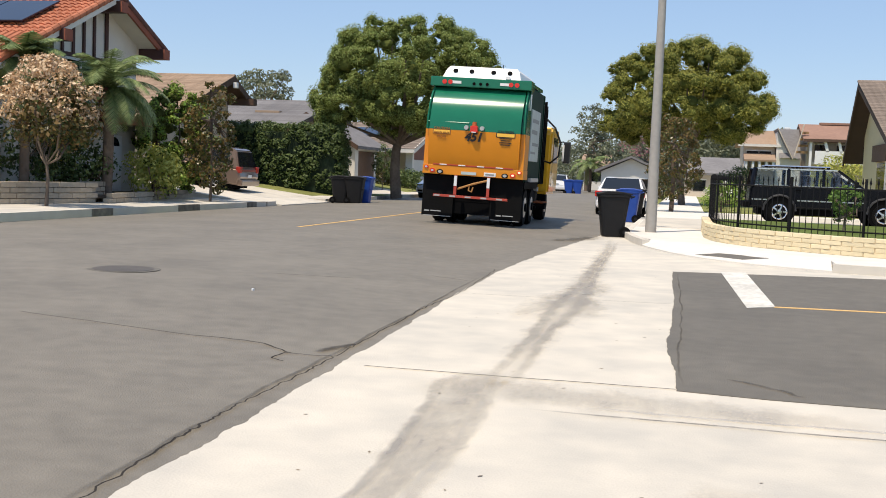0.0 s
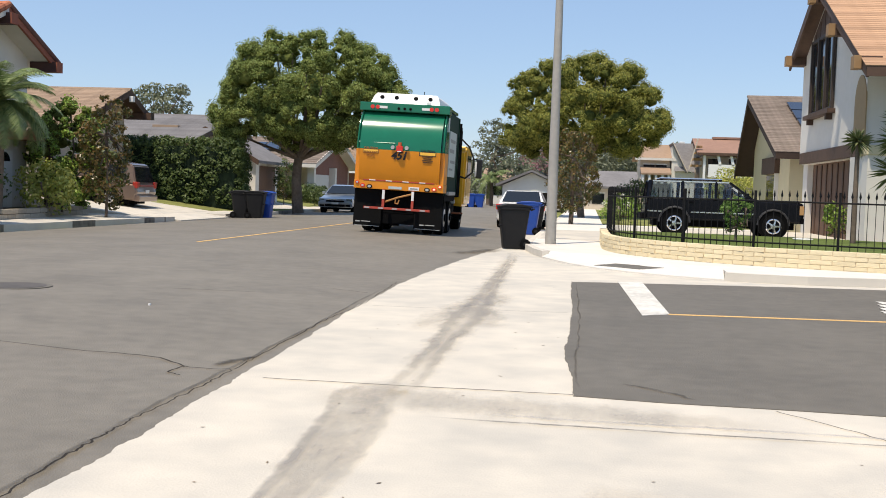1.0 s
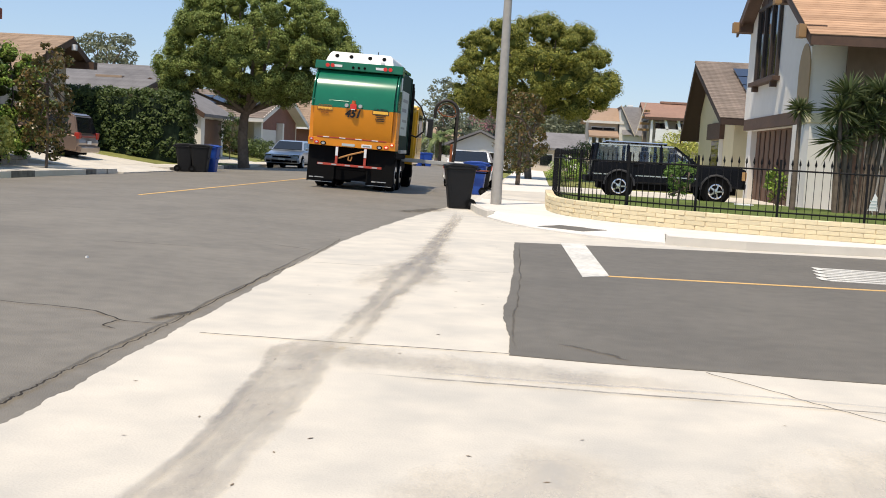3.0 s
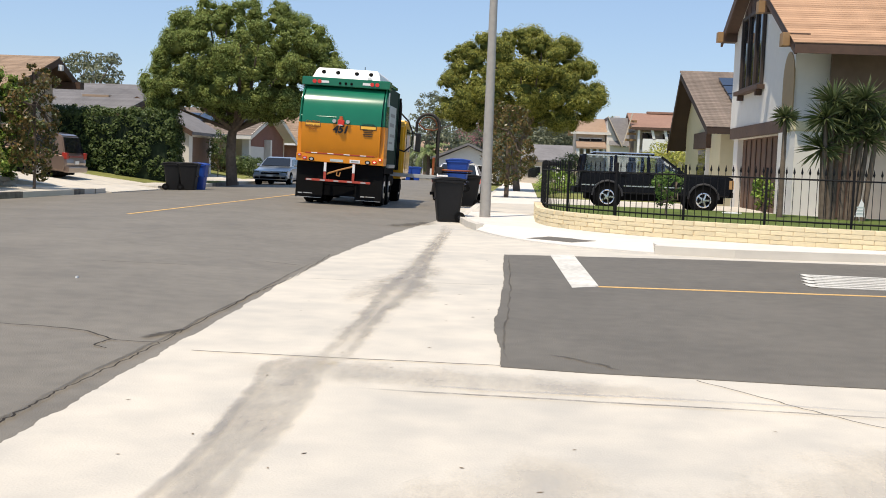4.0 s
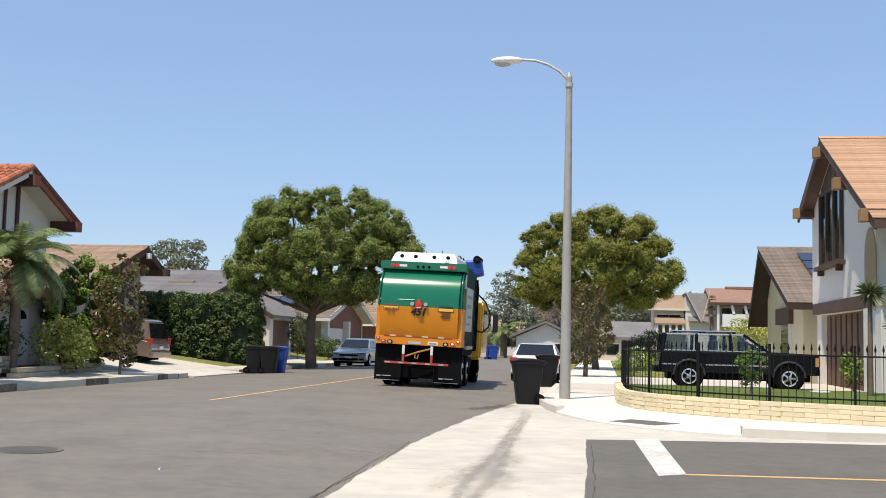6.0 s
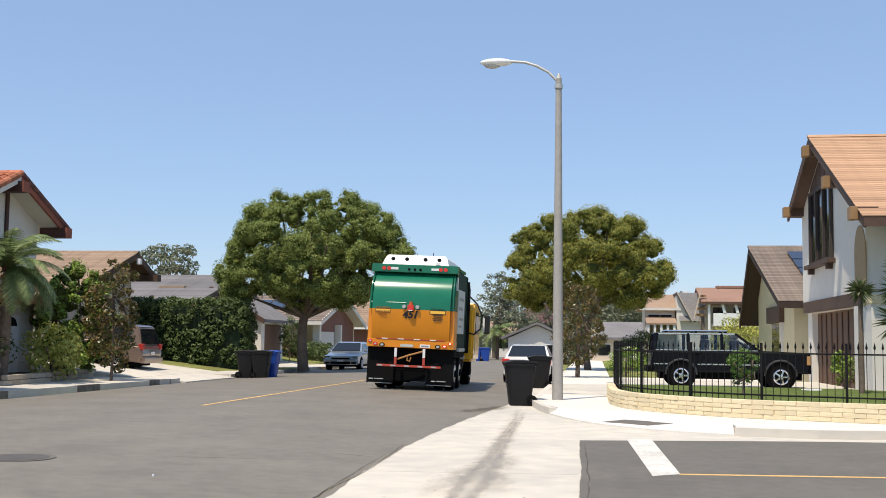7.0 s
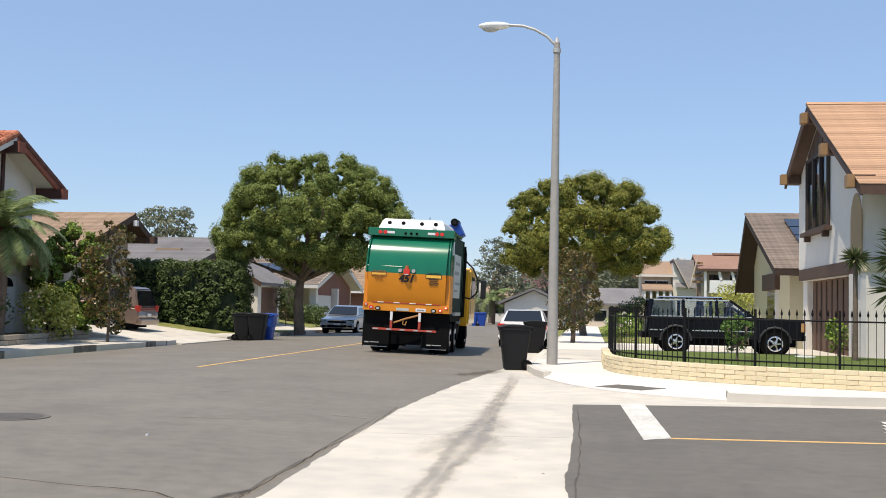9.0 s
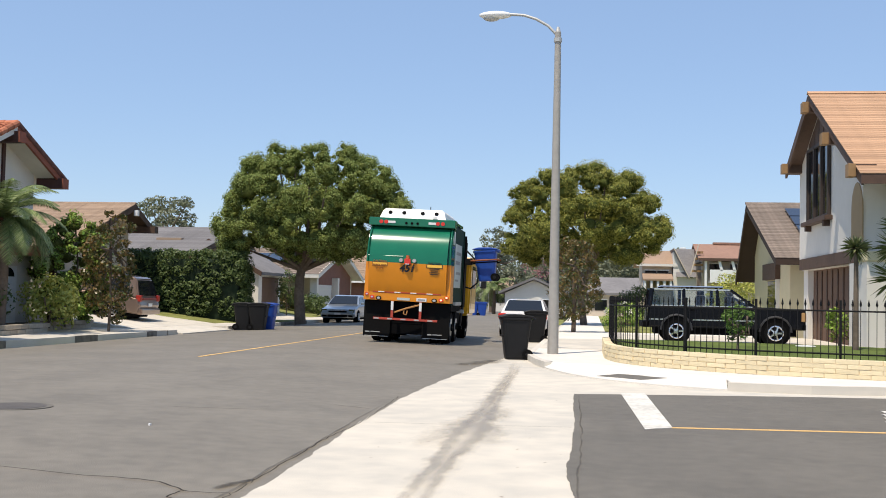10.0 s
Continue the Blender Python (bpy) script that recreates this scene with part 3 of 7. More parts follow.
ribbon("crack_6", [(-2.52, 3.0), (-2.56, 4.6), (-2.64, 6.2), (-2.66, 8.4), (-2.72, 11.5), (-2.80, 15.0)], [0.05, 0.07, 0.06, 0.06, 0.05, 0.05], 0.0105, GRIME_SHADOW, "dark worn margin beside the crack", "crack", wobble=0.012)
ribbon("crack_2", [(-5.6, 8.25), (-4.03, 8.01), (-3.36, 8.02), (-2.93, 7.75), (-2.64, 7.8)], [0.012, 0.016, 0.022, 0.016, 0.014], 0.010, TAR, "dark crack across the asphalt", "crack", True, 0.014)
ribbon("crack_3", [(-2.98, 7.75), (-3.0, 7.5), (-2.88, 7.42)], [0.016, 0.016, 0.014], 0.010, TAR, "dark crack in asphalt", "crack", True, 0.008)
ribbon("crack_4", [(-3.35, 14.05), (-2.85, 13.92)], [0.018, 0.018], 0.012, TAR, "short dark crack in asphalt", "crack", True, 0.01)
ribbon("crack_5", [(-5.0, 12.65), (-4.05, 12.92)], [0.014, 0.014], 0.012, TAR, "faint crack in asphalt", "crack", True, 0.01)
ribbon("tar_mark", [(0.24, 8.07), (0.50, 7.86), (0.74, 7.55)], [0.05, 0.09, 0.05], 0.016, GRIME_SHADOW, "tar smear on the asphalt", "stain", wobble=0.02)
ribbon("tar_spot", [(-2.80, 7.86), (-2.74, 8.06), (-2.68, 8.26), (-2.64, 8.42)], [0.10, 0.17, 0.15, 0.10], 0.013, TAR_SOFT, "dark tar spot on the asphalt", "stain", True, 0.01)
ribbon("patch_edge", [(-0.06, 7.6), (-0.10, 8.7), (-0.09, 10.5), (-0.10, 12.5), (-0.14, 15), (-0.18, 17.2)], [0.025, 0.03, 0.025, 0.025, 0.025, 0.025], 0.018, GRIME_SHADOW, "dark seam at the asphalt edge", "crack", wobble=0.012)


def manhole():
    t = thing("manhole_cover", "round dark iron manhole cover set in the street", "manhole cover", pose(-6.65, 11.9, 0.108))
    part("ring", cyl((0, 0, -0.02), (0, 0, 0.006), 0.43, seg=40), ASPHALT_DARK, t)
    part("cover", cyl((0, 0, -0.02), (0, 0, 0.009), 0.36, seg=40), mat("iron", (0.125, 0.11, 0.095), 0.7, 0.2, var=0.3, scale=20), t)


manhole()
sheet("litter", [(-4.62, 10.975), (-4.60, 10.97), (-4.595, 11.0), (-4.615, 11.005)], 0.087, WHITE_PAINT, "small scrap of white paper on the street", "litter", kind="")

# faded paint letters on the side street, seen edge-on
for k, y0 in enumerate((14.15, 14.62, 15.09, 15.56)):
    t = thing("road_letter", "worn white painted road letter on asphalt", "road marking", pose(3.72 + 0.10 * k, y0, 0.0155), group="road letters")
    for y in (0.0, 0.24):
        part("stroke", box(0.0, 2.3, y, y + 0.12, -0.01, 0.002), ROAD_WHITE, t)
    part("stroke", box(0.0, 0.10, 0.0, 0.38, -0.01, 0.0035), ROAD_WHITE, t)

# leaves and grit lying on the concrete
def debris():
    rnd = random.Random(11)
    verts, faces = [], []
    for _ in range(120):
        x, y = rnd.uniform(-2.3, 6), rnd.uniform(2.2, 16)
        if x > -0.2 and y > 7.4 and rnd.random() < 0.8:
            continue
        s, a = rnd.uniform(0.006, 0.016), rnd.uniform(0, 6.3)
        k = len(verts)
        for da, q in ((0, 1.6), (1.57, 0.6), (3.14, 1.6), (4.71, 0.6)):
            verts.append((x + s * q * math.cos(a + da), y + s * q * math.sin(a + da), 0.0072))
        faces.append((k, k + 1, k + 2, k + 3))
    me = bpy.data.meshes.new("dry_leaves")
    me.from_pydata(verts, [], faces)
    me.materials.append(mat("dry_leaf", (0.16, 0.11, 0.06), 0.9, island=True))
    tagged(new("dry_leaves", me), "scattered dry leaf bits on concrete", "leaves", kind="stuff")


debris()


def ramp_sheet():
    """A dark four-sided sheet lying on the slope of the kerb ramp."""
    lo, hi = smooth_line(LIP), smooth_line(RAMP_TOP)

    def ramp_z(p):
        best = (9.0, 0.0)
        for a, b in zip(lo, hi):
            u = max(0.0, min(1.0, (p - a).dot(b - a) / (b - a).length_squared))
            best = min(best, ((p - a.lerp(b, u)).length, u))
        return 0.035 + 0.113 * best[1]
    a, b, c, d = Vector((0.10, 20.80)), Vector((0.52, 20.95)), Vector((1.37, 20.12)), Vector((0.92, 19.98))
    bm = bmesh.new()
    grid = []
    for i in range(9):
        row = []
        for k in range(4):
            p = a.lerp(d, i / 8).lerp(b.lerp(c, i / 8), k / 3)
            row.append(bm.verts.new((p.x, p.y, ramp_z(p) + 0.006)))
        grid.append(row)
    for r0, r1 in zip(grid, grid[1:]):
        for k in range(3):
            bm.faces.new((r0[k], r0[k + 1], r1[k + 1], r1[k]))
    r = bmesh.ops.extrude_face_region(bm, geom=bm.faces[:])
    bmesh.ops.translate(bm, vec=(0, 0, -0.012), verts=[v for v in r["geom"] if isinstance(v, bmesh.types.BMVert)])
    bmesh.ops.recalc_face_normals(bm, faces=bm.faces)
    tagged(part("ramp_patch", bm, ASPHALT_DARK), "dark four-sided patch on the kerb ramp", "pavement", kind="structure")


ramp_sheet()


# ---- refuse truck ----
TRUCK_X = -5.45
TRUCK_Z, TRUCK_ROLL, TRUCK_YAW = 0.075, 1.9, 0.8
ARM_Y = 4.15


def text_part(name, words, size, m, material, parent, label="", shear=0.0):
    cu = bpy.data.curves.new(name, 'FONT')
    cu.body, cu.size, cu.extrude, cu.shear = words, size, 0.004, shear
    cu.align_x = 'CENTER'
    cu.offset = 0.012 if size > 0.2 else 0.002
    ob = bpy.data.objects.new(name, cu)
    me = bpy.data.meshes.new_from_object(ob)
    bpy.data.objects.remove(ob)
    me.name = name
    me.materials.clear()
    me.materials.append(material)
    o = new(name, me)
    o.parent = parent
    o.matrix_local = m
    if label:
        tagged(o, label)
    return o


BLACK_PAINT = mat("black_lettering", (0.012, 0.012, 0.012), 0.5)
DECAL_ORANGE = mat("decal_orange", (0.90, 0.50, 0.07), 0.6)
DECAL_BROWN = mat("decal_brown_print", (0.30, 0.10, 0.015), 0.6)
PANEL = mat("advert_panel", (0.50, 0.57, 0.56), 0.5, var=0.15, scale=4)
SHADED_GREEN = mat("shaded_green_side", (0.006, 0.035, 0.022), 0.75, var=0.3, scale=3, spec=0.2)
BLACK_GLOSS = mat("mirror_shell", (0.015, 0.015, 0.016), 0.35)
RUST = mat("worn_orange_steel", (0.40, 0.11, 0.03), 0.65, 0.2, var=0.5, scale=12)


HEIGHTS = [(0.0, 0.0), (0.6, 0.64), (0.7, 0.76), (1.10, 1.25), (1.44, 1.50), (2.475, 2.38), (3.70, 3.60), (4.3, 4.18)]


def fit_heights(t):
    """Settle the body's levels (sill, waist line, roof) on this truck's own heights."""
    zs, to = [a for a, _ in HEIGHTS], [b for _, b in HEIGHTS]
    for o in t.children_recursive:
        if o.name.split(".")[0] in ("wheel", "rim", "hub", "axle"):
            continue
        if o.matrix_local.translation.length > 1e-6:
            m = o.matrix_local.copy()
            m.translation.z = float(np.interp(m.translation.z, zs, to))
            o.matrix_local = m
            continue
        for v in o.data.vertices:
            v.co.z = float(np.interp(v.co.z, zs, to))


def refuse_truck():
    t = thing("refuse_truck", "green and amber side-loading refuse truck stopped in the street", "truck")
    # tailgate profile in the y-z plane: bulging green shell above, amber shell curving under
    up = [(0.62, 3.60), (0.51, 3.52), (0.41, 3.43), (0.32, 3.33), (0.245, 3.23), (0.18, 3.12), (0.125, 3.01), (0.08, 2.89), (0.045, 2.76), (0.018, 2.62), (0.0, 2.475)]
    shell = part("tailgate_upper", prism(up + [(0.9, 2.475), (0.9, 3.60)], -1.16, 1.16, "x"), GREEN, t, "glossy green bulging tailgate", smooth=True)
    lo = [(0.0, 2.47), (0.005, 2.30), (0.02, 2.10), (0.04, 1.92), (0.065, 1.72), (0.10, 1.53), (0.13, 1.42)]
    shell = part("tailgate_lower", prism(lo + [(0.9, 1.42), (0.9, 2.47)], -1.16, 1.16, "x"), AMBER, t, "amber lower tailgate curving under", smooth=True)
    part("rear_sill", box(-1.29, 1.29, 0.12, 0.9, 1.10, 1.415, 0.012), AMBER, t, "amber rear light sill")
    # side cheeks that frame the shell
    for sx in (-1, 1):
        ck = [(0.76, 3.6), (0.56, 3.46), (0.42, 3.3), (0.28, 3.05), (0.18, 2.75), (0.16, 2.475), (0.9, 2.475), (0.9, 3.6)]
        part("side_cheek", prism(ck, sx * 1.165, sx * 1.27, "x"), GREEN, t, smooth=True)
        part("side_cheek_lower", prism([(0.16, 2.47), (0.14, 1.42), (0.9, 1.42), (0.9, 2.47)], sx * 1.165, sx * 1.28, "x"), AMBER, t)
        part("rail", tube([(sx * 1.20, 0.58, 3.56), (sx * 1.215, 0.38, 3.38), (sx * 1.225, 0.20, 3.1), (sx * 1.23, 0.11, 2.8), (sx * 1.235, 0.08, 2.5)], 0.025, 8), GREEN, t, smooth=True)
    part("top_beam", box(-1.30, 1.30, 0.40, 1.0, 3.585, 3.83, 0.02), GREEN, t)
    part("hinge_bar", cyl((-1.2, 0.06, 2.66), (-0.15, 0.03, 2.66), 0.022, seg=10), GREEN, t)
    hood = part("hood", prism([(-1.00, 3.835), (-0.93, 4.06), (-0.86, 4.14), (0.86, 4.14), (0.93, 4.06), (1.0, 3.835)], 0.46, 3.4, "y"), WHITE_PAINT, t, "white top hood with round holes")
    for v in hood.data.vertices:
        if v.co.y < 0.5:
            v.co.y += (v.co.z - 3.835) * 0.75
    for x in (-0.70, -0.28, 0.28, 0.70):
        part("hole", cyl((x, 0.565, 4.02), (x, 0.64, 3.96), 0.062, seg=20), CHASSIS, hood)
    for x in (-0.47, 0.49):
        part("antenna", cyl((x, 0.75, 4.13), (x, 0.75, 4.24), 0.012, seg=6), CHASSIS, hood)
    part("valve", box(0.62, 0.74, 0.42, 0.47, 3.835, 3.92, 0.01), WHITE_PAINT, hood)
    part("hood_edge", box(1.0, 1.22, 0.5, 3.4, 3.75, 3.84, 0.01), GREEN, t)
    # body behind the tailgate, with ribs; its green is darkened for the shaded side
    part("body", box(-1.22, 1.22, 0.92, 4.0, 1.02, 3.72, 0.03), SHADED_GREEN, t, "packer body in green darkened for shade")
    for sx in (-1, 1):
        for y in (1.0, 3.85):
            part("rib", box(sx * 1.22 - 0.03, sx * 1.22 + 0.03, y - 0.05, y + 0.05, 1.05, 3.7, 0.01), SHADED_GREEN, t)
        pan = part("side_panel", box(sx * 1.235 - 0.015, sx * 1.235 + 0.015, 1.35, 3.1, 1.72, 3.18, 0.004), PANEL, t, "pale grey advertising panel on the body side")
        for y0, y1, z0, z1 in ((1.6, 2.8, 2.85, 2.95), (1.5, 2.6, 2.55, 2.66), (1.7, 2.9, 2.2, 2.3), (1.5, 2.4, 1.95, 2.02)):
            part("bar", box(sx * 1.252 - 0.004, sx * 1.252 + 0.004, y0, y1, z0, z1), mat("grey_print", (0.25, 0.27, 0.27), 0.6), pan)
    part("step", box(1.0, 1.30, 1.6, 3.2, 1.05, 1.16, 0.01), METAL_GREY, t, "pale steel side skirt")
    part("grab_bar", cyl((1.285, 0.6, 3.1), (1.285, 0.6, 3.5), 0.022, seg=8), WHITE_PAINT, t)
    # lights
    for sx in (-1, 1):
        for k in (0, 1):
            part("marker_light", cyl((sx * (0.93 - 0.15 * k), 0.375, 3.70), (sx * (0.93 - 0.15 * k), 0.405, 3.70), 0.058, seg=18), RED_LENS, t, "red top light")
        part("reflector", box(sx * 0.62 - 0.12, sx * 0.62 + 0.12, 0.39, 0.405, 3.665, 3.735), WHITE_PAINT, t)
        part("tail_light", cyl((sx * 1.03, 0.095, 1.22), (sx * 1.03, 0.125, 1.22), 0.072, seg=20), RED_LENS, t, "red tail light")
        part("reverse_light", cyl((sx * 0.83, 0.095, 1.19), (sx * 0.83, 0.125, 1.19), 0.066, seg=20), METAL_GREY, t, "clear reversing lamp")
        part("turn_light", cyl((sx * 1.19, 0.1, 1.33), (sx * 1.19, 0.125, 1.33), 0.06, seg=20), RED_LENS, t)
        for x, z in ((sx * 1.03, 1.22), (sx * 1.19, 1.33)):
            part("bulb", cyl((x, 0.085, z), (x, 0.10, z), 0.034, seg=14), mat("lit_bulb", (0.9, 0.5, 0.35), 0.3, emit=((1.0, 0.35, 0.2), 1.6)) if sx > 0 else CHROME, t)
        part("lamp_ring", cyl((sx * 0.83, 0.088, 1.19), (sx * 0.83, 0.112, 1.19), 0.082, seg=20), CHASSIS, t)
        part("lamp_glass", cyl((sx * 0.83, 0.08, 1.19), (sx * 0.83, 0.10, 1.19), 0.05, seg=16), METAL_GREY, t)
    for x in (-0.17, 0.0, 0.17):
        part("clearance_light", cyl((x, 0.385, 3.68), (x, 0.405, 3.68), 0.04, seg=12), CHASSIS, t)
    bc = part("beacon_box", box(-0.09, 0.09, -0.12, 0.03, 2.44, 2.60, 0.015), RED_LENS, t, "red stop lamp box")
    part("beacon", cyl((0, -0.05, 2.60), (0, -0.05, 2.70), 0.06, 0.05, 16), ORANGE_LENS, bc, "amber beacon")
    part("label_strip", box(-0.06, 0.06, -0.125, -0.118, 2.425, 2.45), WHITE_PAINT, bc)
    for sx in (-1, 1):
        part("work_lamp", cyl((sx * 0.2, -0.09, 2.55), (sx * 0.2, 0.0, 2.55), 0.055, seg=16), METAL_GREY, bc)
    # fleet number and warning decals
    text_part("fleet_number", "451", 0.30, pose(-0.02, 0.000, 2.13, 93, 0, 0), BLACK_PAINT, t, "black fleet number", shear=0.25)
    for x, w in ((-0.83, 0.42), (0.80, 0.44)):
        ink = BLACK_PAINT if x > 0 else DECAL_BROWN
        d = part("warning_decal", box(x - w / 2 - 0.022, x + w / 2 + 0.022, -0.004, 0.03, 2.335, 2.472), ink, t)
        part("heading_plate", box(x - w / 2, x + w / 2, -0.010, 0.0, 2.357, 2.456), DECAL_ORANGE, d)
        text_part("heading", "CAUTION", 0.088, pose(x, -0.011, 2.374, 90, 0, 0), ink, d)
        if x > 0:
            for k, ww in enumerate((0.30, 0.22, 0.30, 0.24)):
                part("text_bar", box(x - ww / 2, x + ww / 2, -0.012 + 0.004 * k, 0.06, 2.30 - 0.062 * k, 2.322 - 0.062 * k), ink, d)
        else:
            for k, word in enumerate(("FREQUENT", "STOPS")):
                text_part("warning_text", word, 0.08, pose(x, -0.014 + 0.004 * k, 2.262 - 0.092 * k, 92, 0, 0), ink, d)
    # reflector strip under the shell
    strip_ob = part("reflective_strip", box(-1.02, 1.02, 0.11, 0.20, 1.42, 1.455), REFLECT_RED, t)
    for k in range(4):
        x = -0.85 + k * 0.48
        part("white_dash", box(x, x + 0.18, 0.105, 0.12, 1.428, 1.457), WHITE_PAINT, strip_ob)
    part("plate", box(-0.28, 0.10, 0.100, 0.118, 1.14, 1.24), PANEL, t, "blank steel plate")
    pl = part("licence_plate", box(0.30, 0.60, 0.100, 0.118, 1.13, 1.26, 0.004), WHITE_PAINT, t, "white licence plate")
    part("plate_bar", box(0.34, 0.56, 0.096, 0.102, 1.17, 1.22), mat("grey_print", (0.25, 0.27, 0.27), 0.6), pl)
    # underride bar on two hangers
    bar = part("bumper_bar", box(-0.95, 0.95, 0.02, 0.10, 0.64, 0.69, 0.006), REFLECT_RED, t, "red and white striped bumper bar")
    for k in range(5):
        x = -0.93 + k * 0.40
        part("white_dash", box(x, x + 0.15, 0.014, 0.05, 0.650, 0.680), METAL_GREY, bar)
    for x in (-0.40, 0.44):
        h = part("hanger", box(x - 0.035, x + 0.035, 0.03, 0.10, 0.70, 1.10), REFLECT_RED, t)
        part("white_dash", box(x - 0.036, x + 0.036, 0.024, 0.05, 0.88, 1.09), WHITE_PAINT, h)
    part("hose", tube([(-0.35, 0.1, 0.82), (0.0, 0.08, 0.93), (0.40, 0.1, 1.03)], 0.022, 8), mat("tan_hose", (0.42, 0.20, 0.06), 0.7), t)
    part("hose_hook", tube([(-0.05, 0.1, 0.90), (-0.06, 0.08, 0.80), (0.02, 0.08, 0.78), (0.05, 0.1, 0.88)], 0.018, 6), mat("tan_hose", (0.42, 0.20, 0.06), 0.7), t)
    # running gear
    part("chassis_rail", box(-0.45, 0.45, 0.35, 7.3, 0.55, 1.03, 0.01), CHASSIS, t)
    # black sheet added to stand for the shade under the rear axle
    part("rear_shield", box(-1.27, 1.27, 0.36, 0.40, 0.26, 1.10), CHASSIS, t)
    for sx in (-1, 1):
        f = part("mud_flap", box(sx * 0.88 - 0.40, sx * 0.88 + 0.40, 0.28, 0.30, 0.17, 1.09), RUBBER, t, "black mud flap")
        for k, ww in enumerate((0.16, 0.34)):
            part("maker_bar", box(sx * 0.93 - 0.28 + 0.16 * k, sx * 0.93 - 0.28 + 0.16 * k + ww * 0.8, 0.274, 0.282, 0.27 + 0.01 * k, 0.30), METAL_GREY, f)
        part("weight", box(sx * 0.88 - 0.36, sx * 0.88 + 0.36, 0.272, 0.285, 0.17, 0.182), METAL_GREY, f)
    part("plough_plate", prism([(-0.30, 0.30), (-0.22, 0.36), (-0.08, 0.37), (0.0, 0.40), (0.1, 0.37), (0.25, 0.36), (0.32, 0.30)], 2.6, 2.7, "y"), METAL_GREY, t)
    part("differential", cyl((0, 1.2, 0.52), (0, 1.75, 0.52), 0.24, 0.15, 16), CHASSIS, t)
    for y in (1.5, 2.82, 6.3):
        part("axle", cyl((-0.9, y, 0.52), (0.9, y, 0.52), 0.09, seg=12), CHASSIS, t)
        for sx in (-1, 1):
            for xin, xout in (((0.60, 0.86), (0.93, 1.20)) if y < 5 else ((0.86, 1.18),)):
                bm = cyl((sx * xin, y, 0.52), (sx * xout, y, 0.52), 0.52, seg=32)
                bmesh.ops.bevel(bm, geom=[e for e in bm.edges if len(e.link_faces) == 2 and max(len(f.verts) for f in e.link_faces) > 8], offset=0.045, segments=2, affect='EDGES')
                w = part("wheel", bm, RUBBER, t)
                if xout > 0.9:
                    part("rim", cyl((sx * (xout - 0.08), y, 0.52), (sx * (xout + 0.006), y, 0.52), 0.30, 0.26, 24), RIM, w, "pale steel rim")
                    part("hub", cyl((sx * xout, y, 0.52), (sx * (xout + 0.05), y, 0.52), 0.11, seg=12), CHASSIS, w)
    for sx in (-1, 1):
        part("fender", prism([(0.85, 0.95), (0.95, 1.06), (3.4, 1.06), (3.5, 0.95), (3.45, 0.9), (0.9, 0.9)], sx * 0.62, sx * 1.24, "x"), CHASSIS, t)
    part("fuel_tank", cyl((0.85, 3.55, 0.70), (0.85, 4.7, 0.70), 0.28, seg=20), CHASSIS, t)
    # hopper and cab
    for sx, z1 in ((-1, 3.6), (1, 2.9)):
        part("hopper_wall", box(sx * 1.16 - 0.05, sx * 1.16 + 0.05, 4.0, 5.15, 1.0, z1, 0.01), CHASSIS, t)
    part("hopper_front", box(-1.2, 1.2, 5.10, 5.2, 1.0, 3.5, 0.01), CHASSIS, t)
    part("hopper_floor", box(-1.1, 1.1, 4.0, 5.1, 1.0, 1.06), CHASSIS, t)
    for y in (4.02, 4.3, 4.6):
        part("hopper_post", box(1.20, 1.27, y, y + 0.07, 1.0, 3.45 + 0.15 * math.sin(9 * y), 0.008), CHASSIS, t)
    cabp = [(5.35, 0.75), (7.45, 0.75), (7.55, 1.5), (7.35, 2.72), (7.1, 2.92), (5.5, 2.92), (5.35, 2.75)]
    bm = prism(cabp, -1.36, 1.36, "x")
    bmesh.ops.bevel(bm, geom=[e for e in bm.edges], offset=0.07, segments=3, affect='EDGES')
    cab = part("cab", bm, YELLOW_CAB, t, "yellow low-entry driver's cab")
    for sx in (-1, 1):
        part("window", prism([(5.95, 1.75), (7.05, 1.75), (6.95, 2.62), (5.95, 2.62)], sx * 1.362, sx * 1.372, "x"), GLASS, cab)
        part("door_line", box(sx * 1.362 - 0.003, sx * 1.362 + 0.003, 5.88, 5.90, 0.95, 2.7), CHASSIS, cab)
        part("mirror_arm", tube([(sx * 1.34, 7.2, 2.5), (sx * 1.5, 7.28, 2.55), (sx * 1.62, 7.28, 2.5)], 0.02, 6), CHASSIS, cab)
        part("mirror", box(sx * 1.64 - 0.11, sx * 1.64 + 0.11, 7.20, 7.32, 1.78, 2.55, 0.04), BLACK_GLOSS, cab, "tall black door mirror")
        part("mirror_face", box(sx * 1.53 - 0.03, sx * 1.53 + 0.03, 7.19, 7.21, 1.85, 2.45), WHITE_PAINT, cab)
    part("step_box", box(0.95, 1.28, 5.4, 5.8, 0.35, 0.75, 0.02), CHASSIS, t)
    fit_heights(t)
    return t


truck = refuse_truck()
TRUCK_M = pose(TRUCK_X, 31.42, TRUCK_Z, 0, TRUCK_ROLL, TRUCK_YAW)


